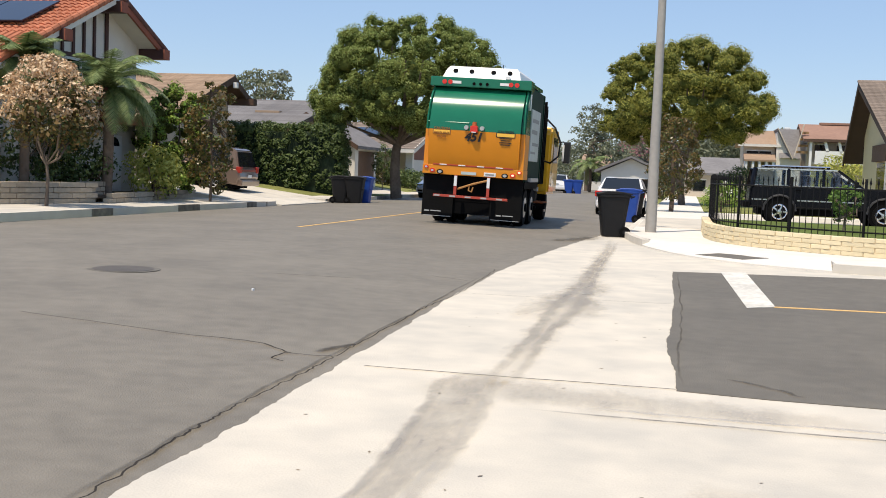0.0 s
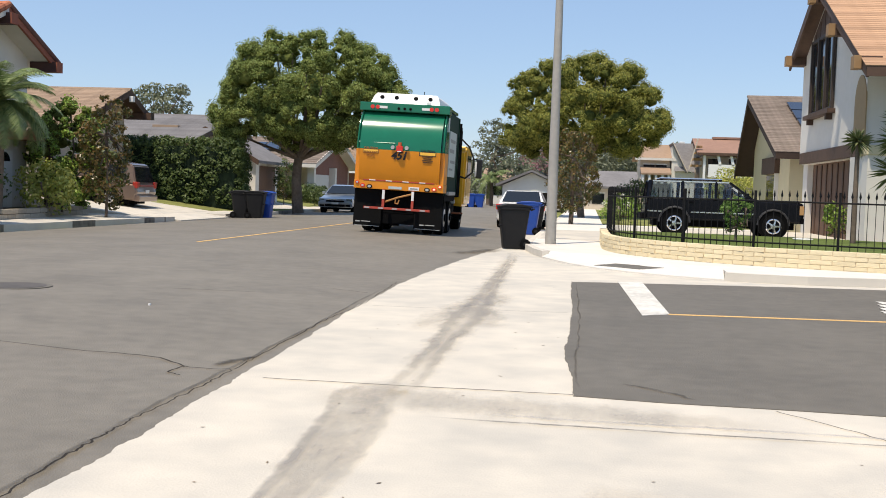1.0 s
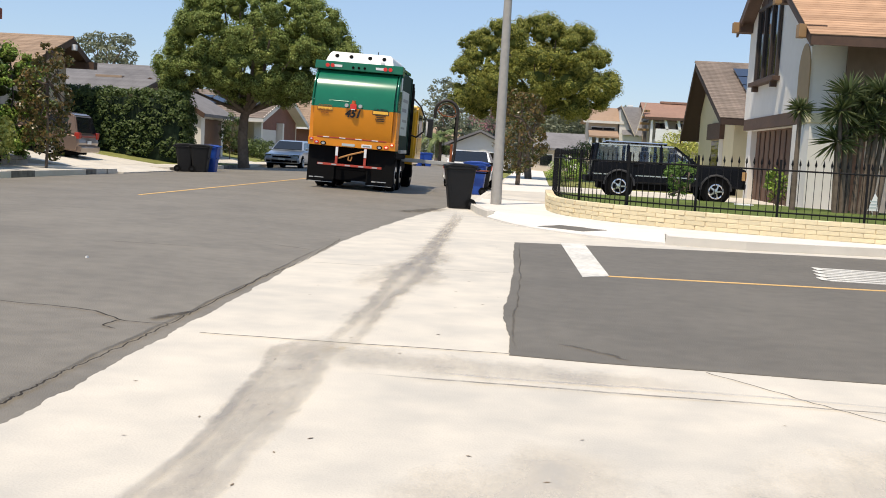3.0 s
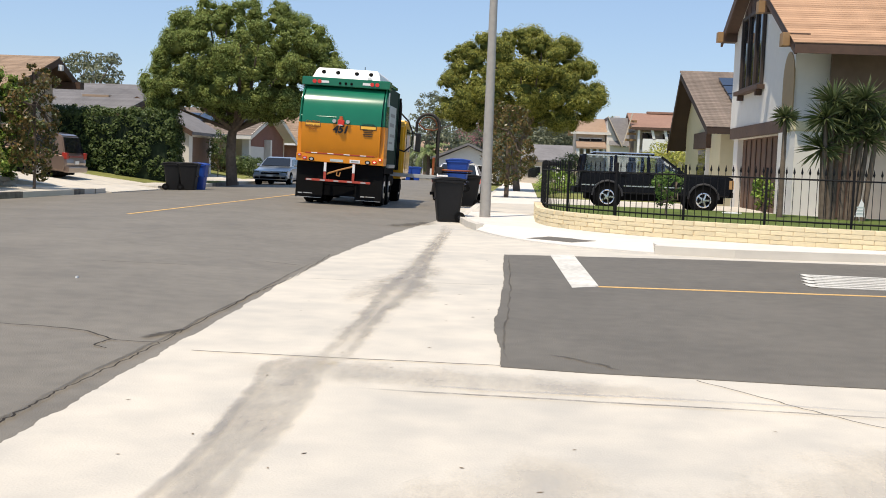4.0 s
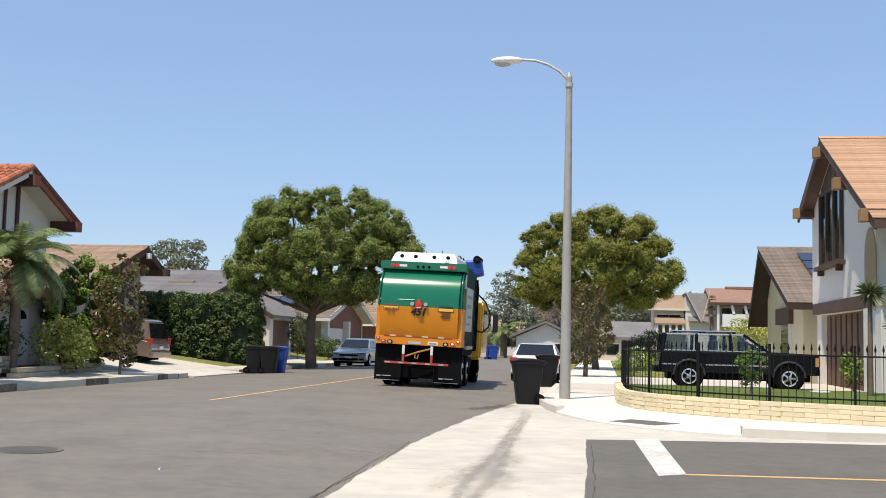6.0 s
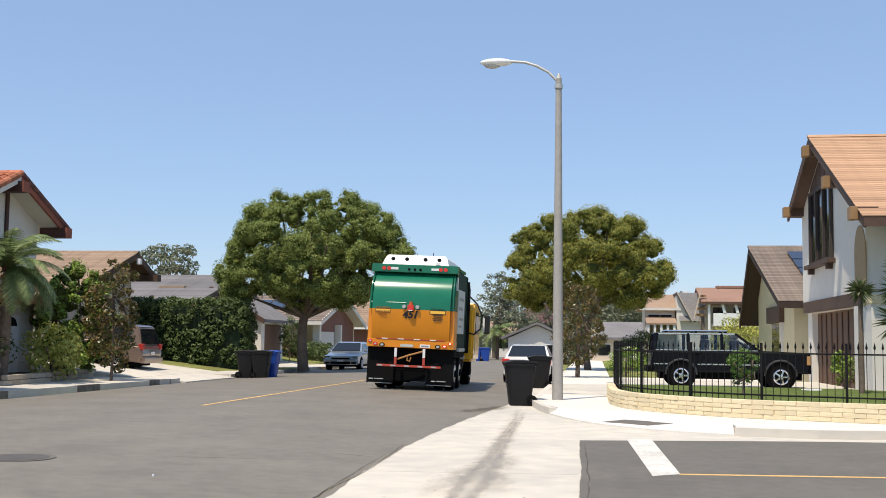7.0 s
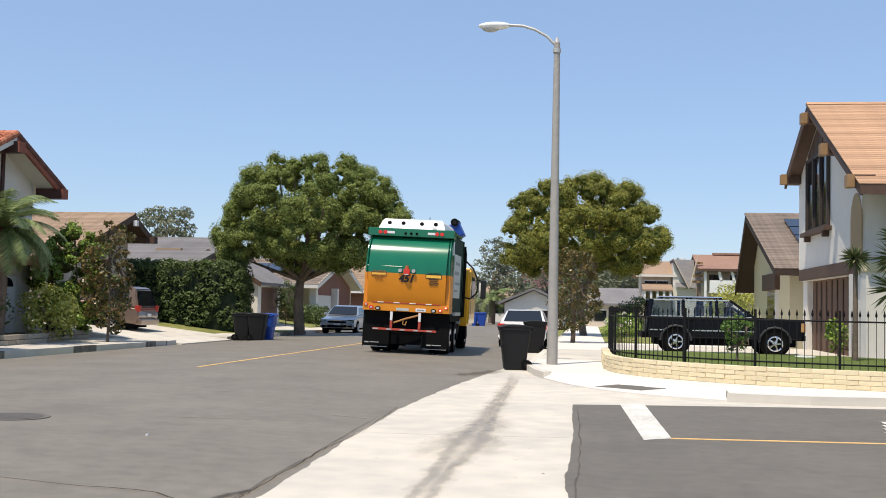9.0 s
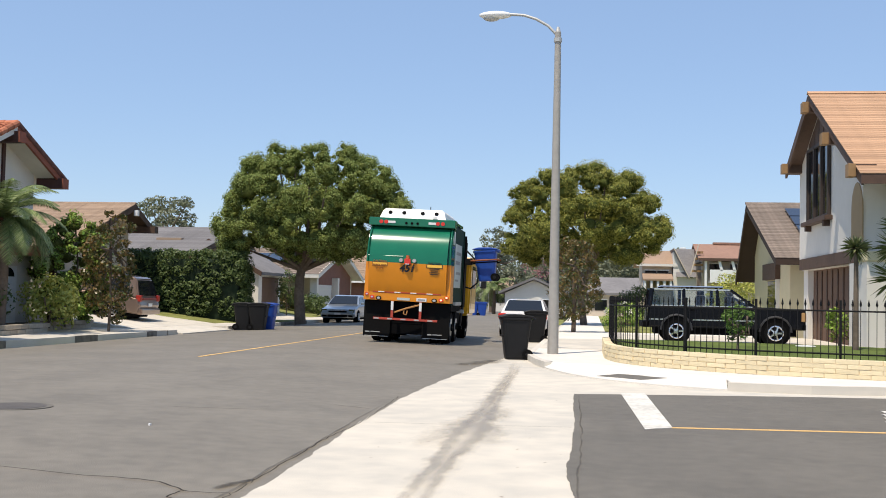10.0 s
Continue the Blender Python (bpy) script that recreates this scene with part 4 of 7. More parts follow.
def loader_mast():
    """The arched track that slides out from the truck's side on a beam."""
    y = ARM_Y
    pts = [(-0.22, y, 0.42), (-0.14, y, 1.3), (-0.14, y, 2.60)]
    for k in range(13):
        a = math.pi * k / 12
        pts.append((-0.51 + 0.37 * math.cos(a), y, 2.66 + 0.36 * math.sin(a)))
    pts += [(-0.88, y, 2.42)]
    m = part("lift_mast", tube(pts, 0.05, 8), mat("greasy_steel", (0.045, 0.038, 0.032), 0.6, 0.3, var=0.4, scale=10), truck, "black arched lift mast", smooth=True)
    part("slide_beam", box(-1.9, -0.10, y - 0.06, y + 0.06, 0.92, 1.04, 0.01), METAL_GREY, m, "steel slide beam")
    part("chain_guide", tube([(-0.20, y, 1.75), (-0.20, y, 2.5)], 0.02, 6), CHASSIS, m)
    part("cylinder", box(-0.29, -0.21, y - 0.05, y + 0.05, 1.05, 1.62, 0.01), RUST, m, "orange hydraulic cylinder")
    part("foot", box(-0.30, -0.14, y - 0.06, y + 0.06, 0.40, 0.50, 0.01), CHASSIS, m)
    part("brace", tube([(-0.84, y, 2.70), (-0.72, y, 2.60), (-0.62, y, 2.52), (-0.30, y, 2.50), (-0.16, y, 2.58)], 0.02, 6), RUST, m)
    part("inner_track", tube([(-0.51 + 0.29 * math.cos(math.pi * k / 10), y, 2.64 + 0.28 * math.sin(math.pi * k / 10)) for k in range(11)], 0.016, 6), RUST, m)
    return m


def loader_gripper():
    """Two curved jaws round a cart, about a centre at the origin; the mast lies towards -x."""
    g = part("gripper", box(-0.72, -0.46, -0.10, 0.10, -0.10, 0.12, 0.02), mat("greasy_steel", (0.045, 0.038, 0.032), 0.6, 0.3, var=0.4, scale=10), truck, "orange and black cart gripper")
    for s in (-1, 1):
        pts = [(-0.5, s * 0.08, 0.02), (-0.42, s * 0.36, 0.02), (-0.15, s * 0.42, 0.02), (0.2, s * 0.42, 0.02), (0.42, s * 0.36, 0.02), (0.46, s * 0.18, 0.02)]
        part("jaw", tube(pts, 0.032, 8, 0.022), RUST, g, "worn orange jaw")
        part("jaw_pad", tube([(p[0], p[1], -0.05) for p in pts[:-1]], 0.024, 6), CHASSIS, g)
    return g


mast = loader_mast()
gripper = loader_gripper()
part("hydraulic_hose", tube([(1.28, 4.3, 3.0), (1.55, 4.3, 2.75), (1.72, 4.35, 2.35), (1.68, 4.4, 1.95), (1.45, 4.5, 1.75), (1.25, 4.6, 1.8)], 0.028, 8), CABLE, truck, "looped black hydraulic hose", smooth=True)


# ---- houses ----
def slope_courses(roof, name, p_low, p_high, x0, x1, n, thick, material):
    """Overlapping shingle courses laid up a slope; p_low, p_high are (y, z)."""
    (ya, za), (yb, zb) = p_low, p_high
    d = Vector((yb - ya, zb - za))
    w = d.length / n
    ang = math.atan2(d.y, d.x)
    bm = bmesh.new()
    add_box(bm, min(x0, x1), max(x0, x1), -0.02, w * 1.12, -thick * 0.5, thick * 0.5)
    me = bpy.data.meshes.new(name)
    bm.to_mesh(me)
    bm.free()
    me.materials.append(material)
    for i in range(n):
        o = new(name, me)
        o.parent = roof
        c = Vector((ya, za)) + d * (i / n)
        nrm = Vector((-d.y, d.x)).normalized()
        c = c + nrm * (thick * 0.6) * (1 if nrm.y > 0 else -1)
        o.matrix_local = pose(0, c.x, c.y, math.degrees(ang) - (1.6 if d.x > 0 else -1.6) * 0, 0, 0) @ pose(0, 0, 0, -1.8, 0, 0)


def gable_house(label, gx, side, depth, ridge, near, far, base_z, wall_x, wall_mat, roof_mat, trim_mat, courses=22, wall_y=None, far_courses=0):
    t = thing("house", label, "house")
    (yr, zr), (yn, zn), (yf, zf) = ridge, near, far
    x0, x1 = gx, gx + side * depth
    sn, sf = (zr - zn) / (yr - yn), (zr - zf) / (yf - yr)
    wn, wf = wall_y or (yn + 0.6, yf - 0.5)
    T = 0.16
    pts = [(wn, base_z), (wf, base_z), (wf, zr - sf * (wf - yr) - T), (yr, zr - T), (wn, zr - sn * (yr - wn) - T)]
    wall = part("wall", prism(pts, wall_x, x1 - side * 0.4, "x"), wall_mat, t)
    deck = [(yn, zn - T), (yr, zr - T), (yf, zf - T), (yf, zf - 0.02), (yr, zr - 0.02), (yn, zn - 0.02)]
    roof = part("roof", prism(deck, x0 + side * 0.06, x1, "x"), trim_mat, t)
    part("barge_board", prism([(yn - 0.02, zn - 0.28), (yr, zr - 0.30), (yr, zr + 0.02), (yn - 0.02, zn + 0.02)], x0, x0 + side * 0.07, "x"), trim_mat, t)
    part("barge_board", prism([(yr, zr - 0.30), (yf + 0.02, zf - 0.28), (yf + 0.02, zf + 0.02), (yr, zr + 0.02)], x0, x0 + side * 0.07, "x"), trim_mat, t)
    part("fascia", box(min(x0, x1), max(x0, x1), yn - 0.05, yn, zn - 0.25, zn), trim_mat, t)
    slope_courses(roof, "shingle_course", (yn - 0.04, zn), (yr, zr), x0 - side * 0.03, x1, courses, 0.022, roof_mat)
    part("ridge_cap", prism([(yr - 0.14, zr - 0.02), (yr, zr + 0.07), (yr + 0.14, zr - 0.02)], x0 - side * 0.03, x1, "x"), roof_mat, roof)
    return t, wall, roof


WIN_FRAME = mat("dark_window_frame", (0.05, 0.035, 0.028), 0.6)
GARAGE_BROWN = mat("brown_garage_door", (0.16, 0.085, 0.05), 0.7, var=0.2, scale=5)


def house_corner():
    t, wall, roof = gable_house("white stucco two-storey house with tan shingle roof", 6.5, 1, 15, (34.2, 7.95), (27.6, 4.72), (38.1, 6.05), 2.72, 6.95, STUCCO, ROOF_TAN, BROWN, 42, (29.3, 37.9))
    # lower storey, set back under the upper floor
    part("lower_wall", box(7.32, 21, 29.4, 37.6, 0.1, 2.72), STUCCO, t)
    part("corner_pier", box(6.84, 7.56, 28.4, 30.25, 0.1, 2.60), STUCCO, t)
    part("ledge", box(6.80, 7.60, 28.36, 29.4, 2.60, 2.86, 0.03), STUCCO_CREAM, t, "cream ledge on the corner pier")
    part("pier", box(7.06, 7.32, 37.0, 37.7, 0.1, 2.6), STUCCO, t)
    part("floor_band", box(6.90, 7.02, 29.05, 37.65, 2.62, 2.98, 0.01), BROWN, t, "dark brown timber band")
    part("soffit", box(7.02, 7.6, 29.3, 37.8, 2.60, 2.715), STUCCO, t)
    g = part("garage_door", box(7.24, 7.32, 30.3, 37.0, 0.12, 2.6), GARAGE_BROWN, t, "brown panelled garage door")
    for k in range(9):
        part("batten", box(7.21, 7.25, 30.4 + k * 0.74, 30.52 + k * 0.74, 0.15, 2.55), BROWN, g)
    # gable window with dark panel over it
    part("gable_board", prism([(33.1, 6.42), (36.2, 6.42), (36.2, 6.62), (34.2, 7.55), (33.1, 7.0)], 6.90, 6.96, "x"), BROWN, t, "dark brown boarding below the ridge")
    w = part("window", box(6.91, 6.95, 33.1, 36.2, 4.15, 6.42), GLASS, t)
    for y in (33.1, 34.1, 35.15, 36.2):
        part("frame", box(6.84, 6.93, y - 0.06, y + 0.06, 4.1, 6.45), WIN_FRAME, w)
    for z in (4.15, 6.42):
        part("frame", box(6.85, 6.935, 33.05, 36.25, z - 0.05, z + 0.05), WIN_FRAME, w)
    part("sill", box(6.72, 6.96, 32.85, 36.5, 3.99, 4.12, 0.01), BROWN, w)
    for y in (33.3, 36.0):
        part("corbel", box(6.76, 6.95, y - 0.09, y + 0.09, 3.82, 3.99, 0.01), BROWN, w)
    arch = [(29.25, 2.98), (30.45, 2.98), (30.45, 4.0)] + [(29.85 + 0.6 * math.cos(a), 4.0 + 0.75 * math.sin(a)) for a in [math.pi * k / 10 for k in range(1, 10)]] + [(29.25, 4.0)]
    part("arch_panel", prism(arch, 6.925, 6.96, "x"), mat("tan_panel", (0.38, 0.27, 0.15), 0.9, var=0.1), t, "tan arched relief panel")
    # tan beams; the brown part under the eave is shade put into the colour
    for y, z in ((34.2, 7.50), (31.35, 6.12), (28.2, 4.86), (37.7, 6.04)):
        b = part("beam", box(6.46, 6.98, y - 0.17, y + 0.17, z - 0.155, z + 0.155, 0.01), BROWN, t)
        part("beam_end", box(6.30, 6.48, y - 0.18, y + 0.18, z - 0.165, z + 0.165, 0.01), BEAM, b, "tan end of a beam darkened under the eave")
    for k in range(5):
        y = 33.35 + 0.62 * k
        part("board_batten", box(6.885, 6.90, y - 0.035, y + 0.035, 6.45, min(7.0 + 0.49 * (y - 33.1), 7.5 - 0.49 * (y - 34.2)) - 0.06), BROWN, t)
    part("side_panel", box(7.8, 14.0, 29.03, 29.1, 2.9, 4.9), mat("taupe_boarding", (0.16, 0.115, 0.085), 0.85, var=0.2, scale=4), t, "dark brown boarding under the eave")
    part("porch_band", box(7.6, 16, 28.9, 29.4, 2.45, 2.72, 0.02), BROWN, t)
    part("porch_recess", box(7.6, 16, 29.32, 29.4, 0.1, 2.45), STUCCO_TAN, t)
    part("porch_shutter", box(7.76, 8.5, 29.26, 29.32, 0.1, 2.4), GARAGE_BROWN, t)


house_corner()


def house_next():
    # trim and soffit brown is darkened to carry the overhang's shade
    t, wall, roof = gable_house("cream stucco house with grey-brown shingle roof and solar panels", 6.6, 1, 13, (48.3, 5.8), (40.6, 3.15), (51.6, 2.6), 0.1, 7.3, STUCCO_CREAM, ROOF_GREYBROWN, mat("shaded_brown_timber", (0.045, 0.026, 0.018), 0.8, var=0.2), 36, (41.6, 50.4))
    part("door", box(7.27, 7.31, 44.1, 46.6, 0.12, 2.4), GLASS, t, "dark open entry")
    part("door_frame", box(7.16, 7.30, 43.85, 44.05, 0.12, 2.45), STUCCO, t)
    part("lintel", box(7.10, 7.32, 43.7, 46.9, 2.45, 3.1), BROWN, t)
    s = (5.8 - 3.15) / (48.3 - 40.6)
    for k in range(3):
        for j in range(3):
            x, y = 8.6 + 1.25 * j + 0.55 * k * 0, 43.4 + 1.25 * k
            z = 3.15 + s * (y - 40.6)
            part("solar_panel", box(-0.6, 0.6, 0, 1.2, 0.10, 0.15, 0.004, pose(x, y, z, math.degrees(math.atan(s)))), SOLAR, t, "dark blue solar panel")


house_next()


def house_tiled():
    t = thing("house", "white stucco house with red clay tile roof", "house")
    gx, x1 = -18.0, -30.0
    (yr, zr), (yn, zn), (yf, zf) = (31.75, 6.62), (23.6, 3.0), (34.95, 5.18)
    s, sf = (zr - zn) / (yr - yn), (zr - zf) / (yf - yr)
    wn, wf = 24.6, 34.3
    part("wall", prism([(wn, 0.1), (wf, 0.1), (wf, zr - sf * (wf - yr) - 0.16), (yr, zr - 0.18), (wn, zr - s * (yr - wn) - 0.16)], -18.75, x1 + 0.4, "x"), STUCCO, t)
    roof = part("roof", prism([(yn, zn - 0.16), (yr, zr - 0.18), (yf, zf - 0.16), (yf, zf), (yr, zr), (yn, zn)], gx - 0.05, x1, "x"), mat("soffit_white", (0.70, 0.67, 0.60), 0.9, var=0.08), t, "white boarded soffit under clay tiles")
    part("barge_board", prism([(yr, zr - 0.24), (yf + 0.03, zf - 0.24), (yf + 0.03, zf + 0.03), (yr, zr + 0.03)], gx - 0.05, gx + 0.03, "x"), REDBEAM, t)
    part("barge_board", prism([(yn, zn - 0.24), (yr, zr - 0.24), (yr, zr + 0.03), (yn, zn + 0.03)], gx - 0.05, gx + 0.03, "x"), STUCCO, t)
    # barrel tiles
    bm = bmesh.new()
    n = 6
    L = 0.42
    ring = []
    for e, r in ((0, 0.115), (L, 0.095)):
        ring.append([bm.verts.new((r * math.cos(math.pi * k / n), e, r * 0.8 * math.sin(math.pi * k / n) + (0.03 if e == 0 else 0.0))) for k in range(n + 1)])
    for k in range(n):
        bm.faces.new((ring[0][k + 1], ring[0][k], ring[1][k], ring[1][k + 1]))
    bm.faces.new(ring[0])
    me = bpy.data.meshes.new("roof_tile")
    bm.normal_update()
    bm.to_mesh(me)
    bm.free()
    me.materials.append(CLAY)
    ang = math.degrees(math.atan(s))
    length = math.hypot(yr - yn, zr - zn)
    rows, cols = 12, 24
    for j in range(cols):
        for i in range(rows):
            d = length - (i + 1) * 0.36
            o = new("roof_tile", me)
            o.parent = roof
            o.matrix_local = pose(gx - 0.1 - j * 0.235, yn + d * math.cos(radians(ang)), zn + d * math.sin(radians(ang)) + 0.0, ang)
    # the rest of the tiles, joined
    bm = bmesh.new()
    for j in range(50):
        i0 = rows if j < cols else 0
        d1 = length - i0 * 0.36
        a = Vector((gx - 0.1 - j * 0.235, yn, zn))
        bb = Vector((a.x, yn + d1 * math.cos(radians(ang)), zn + d1 * math.sin(radians(ang))))
        add_cyl(bm, a, bb, 0.11, 0.105, 8)
    tagged(part("tile_field", bm, CLAY, roof), kind="stuff")
    for k in range(30):
        part("ridge_tile", cyl((gx + 0.02 - 0.4 * k, yr, zr + 0.02), (gx - 0.40 - 0.4 * k, yr, zr + 0.02), 0.13, 0.115, 10), CLAY, roof)
    for k in range(24):
        y = yn + (yr - yn) * k / 24
        z = zn + (zr - zn) * k / 24
        part("rake_tile", cyl((gx + 0.0, y, z + 0.04), (gx + 0.0, y + 0.36, z + 0.04 + 0.36 * s), 0.12, 0.105, 10), CLAY, roof)
    for k in range(9):
        y = yr + (yf - yr) * k / 9
        z = zr + (zf - zr) * k / 9
        part("rake_tile", cyl((gx + 0.0, y, z + 0.05), (gx + 0.0, y + 0.38, z + 0.05 - 0.38 * sf), 0.10, 0.10, 10), mat("dark_tile", (0.16, 0.07, 0.06), 0.8, var=0.3), roof)
    # timber framing on the gable
    for y in (29.2, 29.75, 30.35, 30.95, 31.55):
        z1 = zr - s * (yr - y) - 0.2
        part("stud", box(-18.74, -18.69, y - 0.06, y + 0.06, 4.55, z1), mat("dark_red_timber", (0.075, 0.03, 0.025), 0.7, var=0.2), t)
    part("stud", box(-18.74, -18.68, 32.2, 32.36, 3.4, zr - sf * 0.5 - 0.18), mat("dark_red_timber", (0.075, 0.03, 0.025), 0.7), t)
    part("stud", box(-18.74, -18.68, 29.0, 32.36, 4.5, 4.62), mat("dark_red_timber", (0.075, 0.03, 0.025), 0.7), t)
    w = part("window", box(-18.74, -18.70, 29.3, 32.1, 3.3, 4.45), GLASS, t)
    for y in (29.3, 30.7, 32.1):
        part("frame", box(-18.71, -18.66, y - 0.05, y + 0.05, 3.3, 4.45), STUCCO, w)
    part("frame", box(-18.71, -18.66, 29.3, 32.1, 4.40, 4.48), STUCCO, w)
    for y, z in ((31.75, 6.22), (34.65, 5.05), (28.6, 4.95)):
        b = part("beam", box(-18.75, -17.82, y - 0.20, y + 0.20, z - 0.17, z + 0.17, 0.01), mat("dark_red_timber", (0.075, 0.03, 0.025), 0.7), t)
        part("beam_end", box(-17.82, -17.78, y - 0.20, y + 0.20, z - 0.17, z + 0.17), REDBEAM, b, "red-brown beam end")
    part("porch_beam", box(-18.75, -17.9, 30.5, 34.6, 2.55, 2.85, 0.02), REDBEAM, t)
    d = part("door", box(-18.74, -18.68, 32.2, 33.3, 0.15, 2.2), WHITE_PAINT, t, "white front door with a fanlight")
    fan = [(32.35, 1.85)] + [(32.75 - 0.38 * math.cos(math.pi * k / 8), 1.85 + 0.30 * math.sin(math.pi * k / 8)) for k in range(1, 8)] + [(33.13, 1.85)]
    part("fanlight", prism(fan, -18.68, -18.665, "x"), GLASS, d)
    part("post", box(-18.1, -17.9, 34.3, 34.5, 0.15, 2.6), mat("dark_red_timber", (0.075, 0.03, 0.025), 0.7), t)
    for j in range(3):
        y = 28.3
        z = zn + s * (y - yn)
        part("solar_panel", box(-0.85, 0.85, 0, 2.1, 0.20, 0.25, 0.004, pose(-19.9 - 1.75 * j, y, z, ang)), SOLAR, t, "dark solar panel on tiles")


house_tiled()


def house_brown():
    t, wall, roof = gable_house("tan house with brown shingle roof", -20.0, -1, 13, (45.4, 5.3), (38.6, 2.9), (47.4, 4.4), 0.1, -21.0, STUCCO_TAN, ROOF_BROWN, BROWN, 32, (39.4, 47.0))
    part("spotlight", box(-19.98, -19.8, 45.2, 45.4, 4.75, 5.0, 0.02), WHITE_PAINT, t)
    part("beam", box(-21, -19.7, 46.9, 47.3, 4.1, 4.4), BROWN, t)
    part("satellite_mount", box(-25.6, -24.8, 44.6, 45.2, 5.2, 5.5, 0.05), METAL_GREY, t)


house_brown()


def house_grey():
    t, wall, roof = gable_house("white house with a grey shingle roof behind the hedge", -19.6, -1, 16, (58.5, 5.05), (51.5, 3.3), (64.5, 2.9), 0.1, -20.2, STUCCO, ROOF_GREY, BROWN, 28, (52.1, 63.6))
    # forward garage wing with white piers
    wing = part("garage_wing", prism([(-22.3, 0.3), (-17.75, 0.3), (-17.75, 2.72), (-20.1, 4.05), (-22.3, 2.85)], 55.6, 60.5, "y"), STUCCO, t, "white stucco garage wing")
    part("wing_roof", prism([(-22.9, 2.70), (-20.1, 4.28), (-17.2, 2.60), (-17.2, 2.44), (-20.1, 4.09), (-22.9, 2.54)], 55.1, 61.0, "y"), ROOF_GREY, t)
    part("wing_barge", prism([(-22.9, 2.72), (-20.1, 4.30), (-17.15, 2.60), (-17.2, 2.36), (-20.1, 4.03), (-22.9, 2.46)], 55.0, 55.1, "y"), BROWN, t)
    part("pier", box(-17.75, -17.40, 55.3, 55.9, 0.3, 2.62), STUCCO, t)
    part("garage_opening", box(-17.76, -17.72, 56.3, 60.0, 0.3, 2.35), GARAGE_BROWN, wing)
    part("skylight", box(-23, -21.6, 55.0, 56.2, 4.2, 4.32, 0.01, None), mat("tan_shingle_patch", (0.36, 0.26, 0.18), 0.9), t)


house_grey()


def house_garage():
    t, wall, roof = gable_house("grey-roofed house with a wide white garage", -17.0, -1, 14, (73.5, 4.6), (66.5, 2.75), (80, 2.7), 0.1, -17.8, STUCCO_TAN, ROOF_GREYBROWN, STUCCO, 14, (68.6, 79.4))
    part("garage_door", box(-17.78, -17.7, 68.2, 72.8, 0.12, 2.1), mat("pale_garage_door", (0.62, 0.60, 0.56), 0.8, var=0.05), t)
    part("end_wall", prism([(69.2, 0.1), (78.8, 0.1), (78.8, 2.75), (73.5, 4.3), (69.2, 3.1)], -17.795, -17.74, "x"), mat("brick_red", (0.22, 0.10, 0.075), 0.9, var=0.2, scale=9), t, "red-brown boarded end wall")
    part("garage_door", box(-21.0, -18.6, 68.52, 68.6, 0.12, 2.2), mat("pale_garage_door", (0.62, 0.60, 0.56), 0.8, var=0.05), t, "wide pale garage door under the eave")
    for y in (67.4, 73.2):
        part("pier", box(-17.75, -17.3, y - 0.2, y + 0.2, 0.1, 2.6), STUCCO, t)
    gable_house("red-brown house with white-edged gable", -15.8, -1, 12, (90.0, 5.0), (84, 2.7), (96, 2.7), 0.1, -16.2, mat("brick_red", (0.22, 0.10, 0.075), 0.9, var=0.2, scale=9), ROOF_BROWN, WHITE_PAINT, 12, (84.6, 95.4))
    for j in range(3):
        part("solar_panel", box(-0.8, 0.8, 0, 2.2, 0.06, 0.11, 0.004, pose(-19.0 - 1.7 * j, 69.3, 3.55, 15)), SOLAR, t, "blue solar panel")


house_garage()


def far_house(label, x0, x1, y0, y1, eave, ridge, wall_mat, roof_mat, along_x=True, lower=None):
    t = thing("house", label, "house")
    part("wall", box(x0, x1, y0, y1, 0.05, eave), wall_mat, t)
    o = 0.5
    if along_x:
        ym = (y0 + y1) / 2
        bm = prism([(y0 - o, eave - 0.1), (ym, ridge), (y1 + o, eave - 0.1), (y1 + o, eave + 0.1), (ym, ridge + 0.18), (y0 - o, eave + 0.1)], x0 - o, x1 + o, "x")
        part("gable", prism([(y0, eave), (ym, ridge - 0.05), (y1, eave)], x0, x1, "x"), wall_mat, t)
    else:
        xm = (x0 + x1) / 2
        bm = prism([(x0 - o, eave - 0.1), (xm, ridge), (x1 + o, eave - 0.1), (x1 + o, eave + 0.1), (xm, ridge + 0.18), (x0 - o, eave + 0.1)], y0 - o, y1 + o, "y")
        part("gable", prism([(x0, eave), (xm, ridge - 0.05), (x1, eave)], y0, y1, "y"), wall_mat, t)
    part("roof", bm, roof_mat, t)
    for k in range(2):
        xx = x0 + (x1 - x0) * (0.3 + 0.4 * k)
        w = part("window", box(xx - 0.5, xx + 0.5, y0 - 0.03, y0 + 0.02, eave - 1.4, eave - 0.5), GLASS, t)
        part("frame", box(xx - 0.56, xx + 0.56, y0 - 0.045, y0 - 0.031, eave - 0.5, eave - 0.42), WHITE_PAINT, w)
    if lower:
        part("porch_roof", prism([(y0 - 2.2, lower - 0.6), (y0, lower), (y0, lower - 0.15), (y0 - 2.2, lower - 0.75)], x0, x1, "x"), roof_mat, t)
        for k in range(5):
            xx = x0 + 0.2 + (x1 - x0 - 0.4) * k / 4
            part("bracket", box(xx - 0.1, xx + 0.1, y0 - 2.1, y0, lower - 1.5, lower - 0.7), WHITE_PAINT, t)
    return t


tan_house = far_house("distant tan two-storey house with tan tile roof", 4.5, 7.15, 99.5, 105.5, 4.75, 6.0, STUCCO_TAN, mat("pale_tan_roof", (0.36, 0.245, 0.165), 0.9, var=0.2), True, 4.05)
part("eave_board", box(4.0, 7.65, 98.92, 99.0, 4.62, 4.84), STUCCO, tan_house)


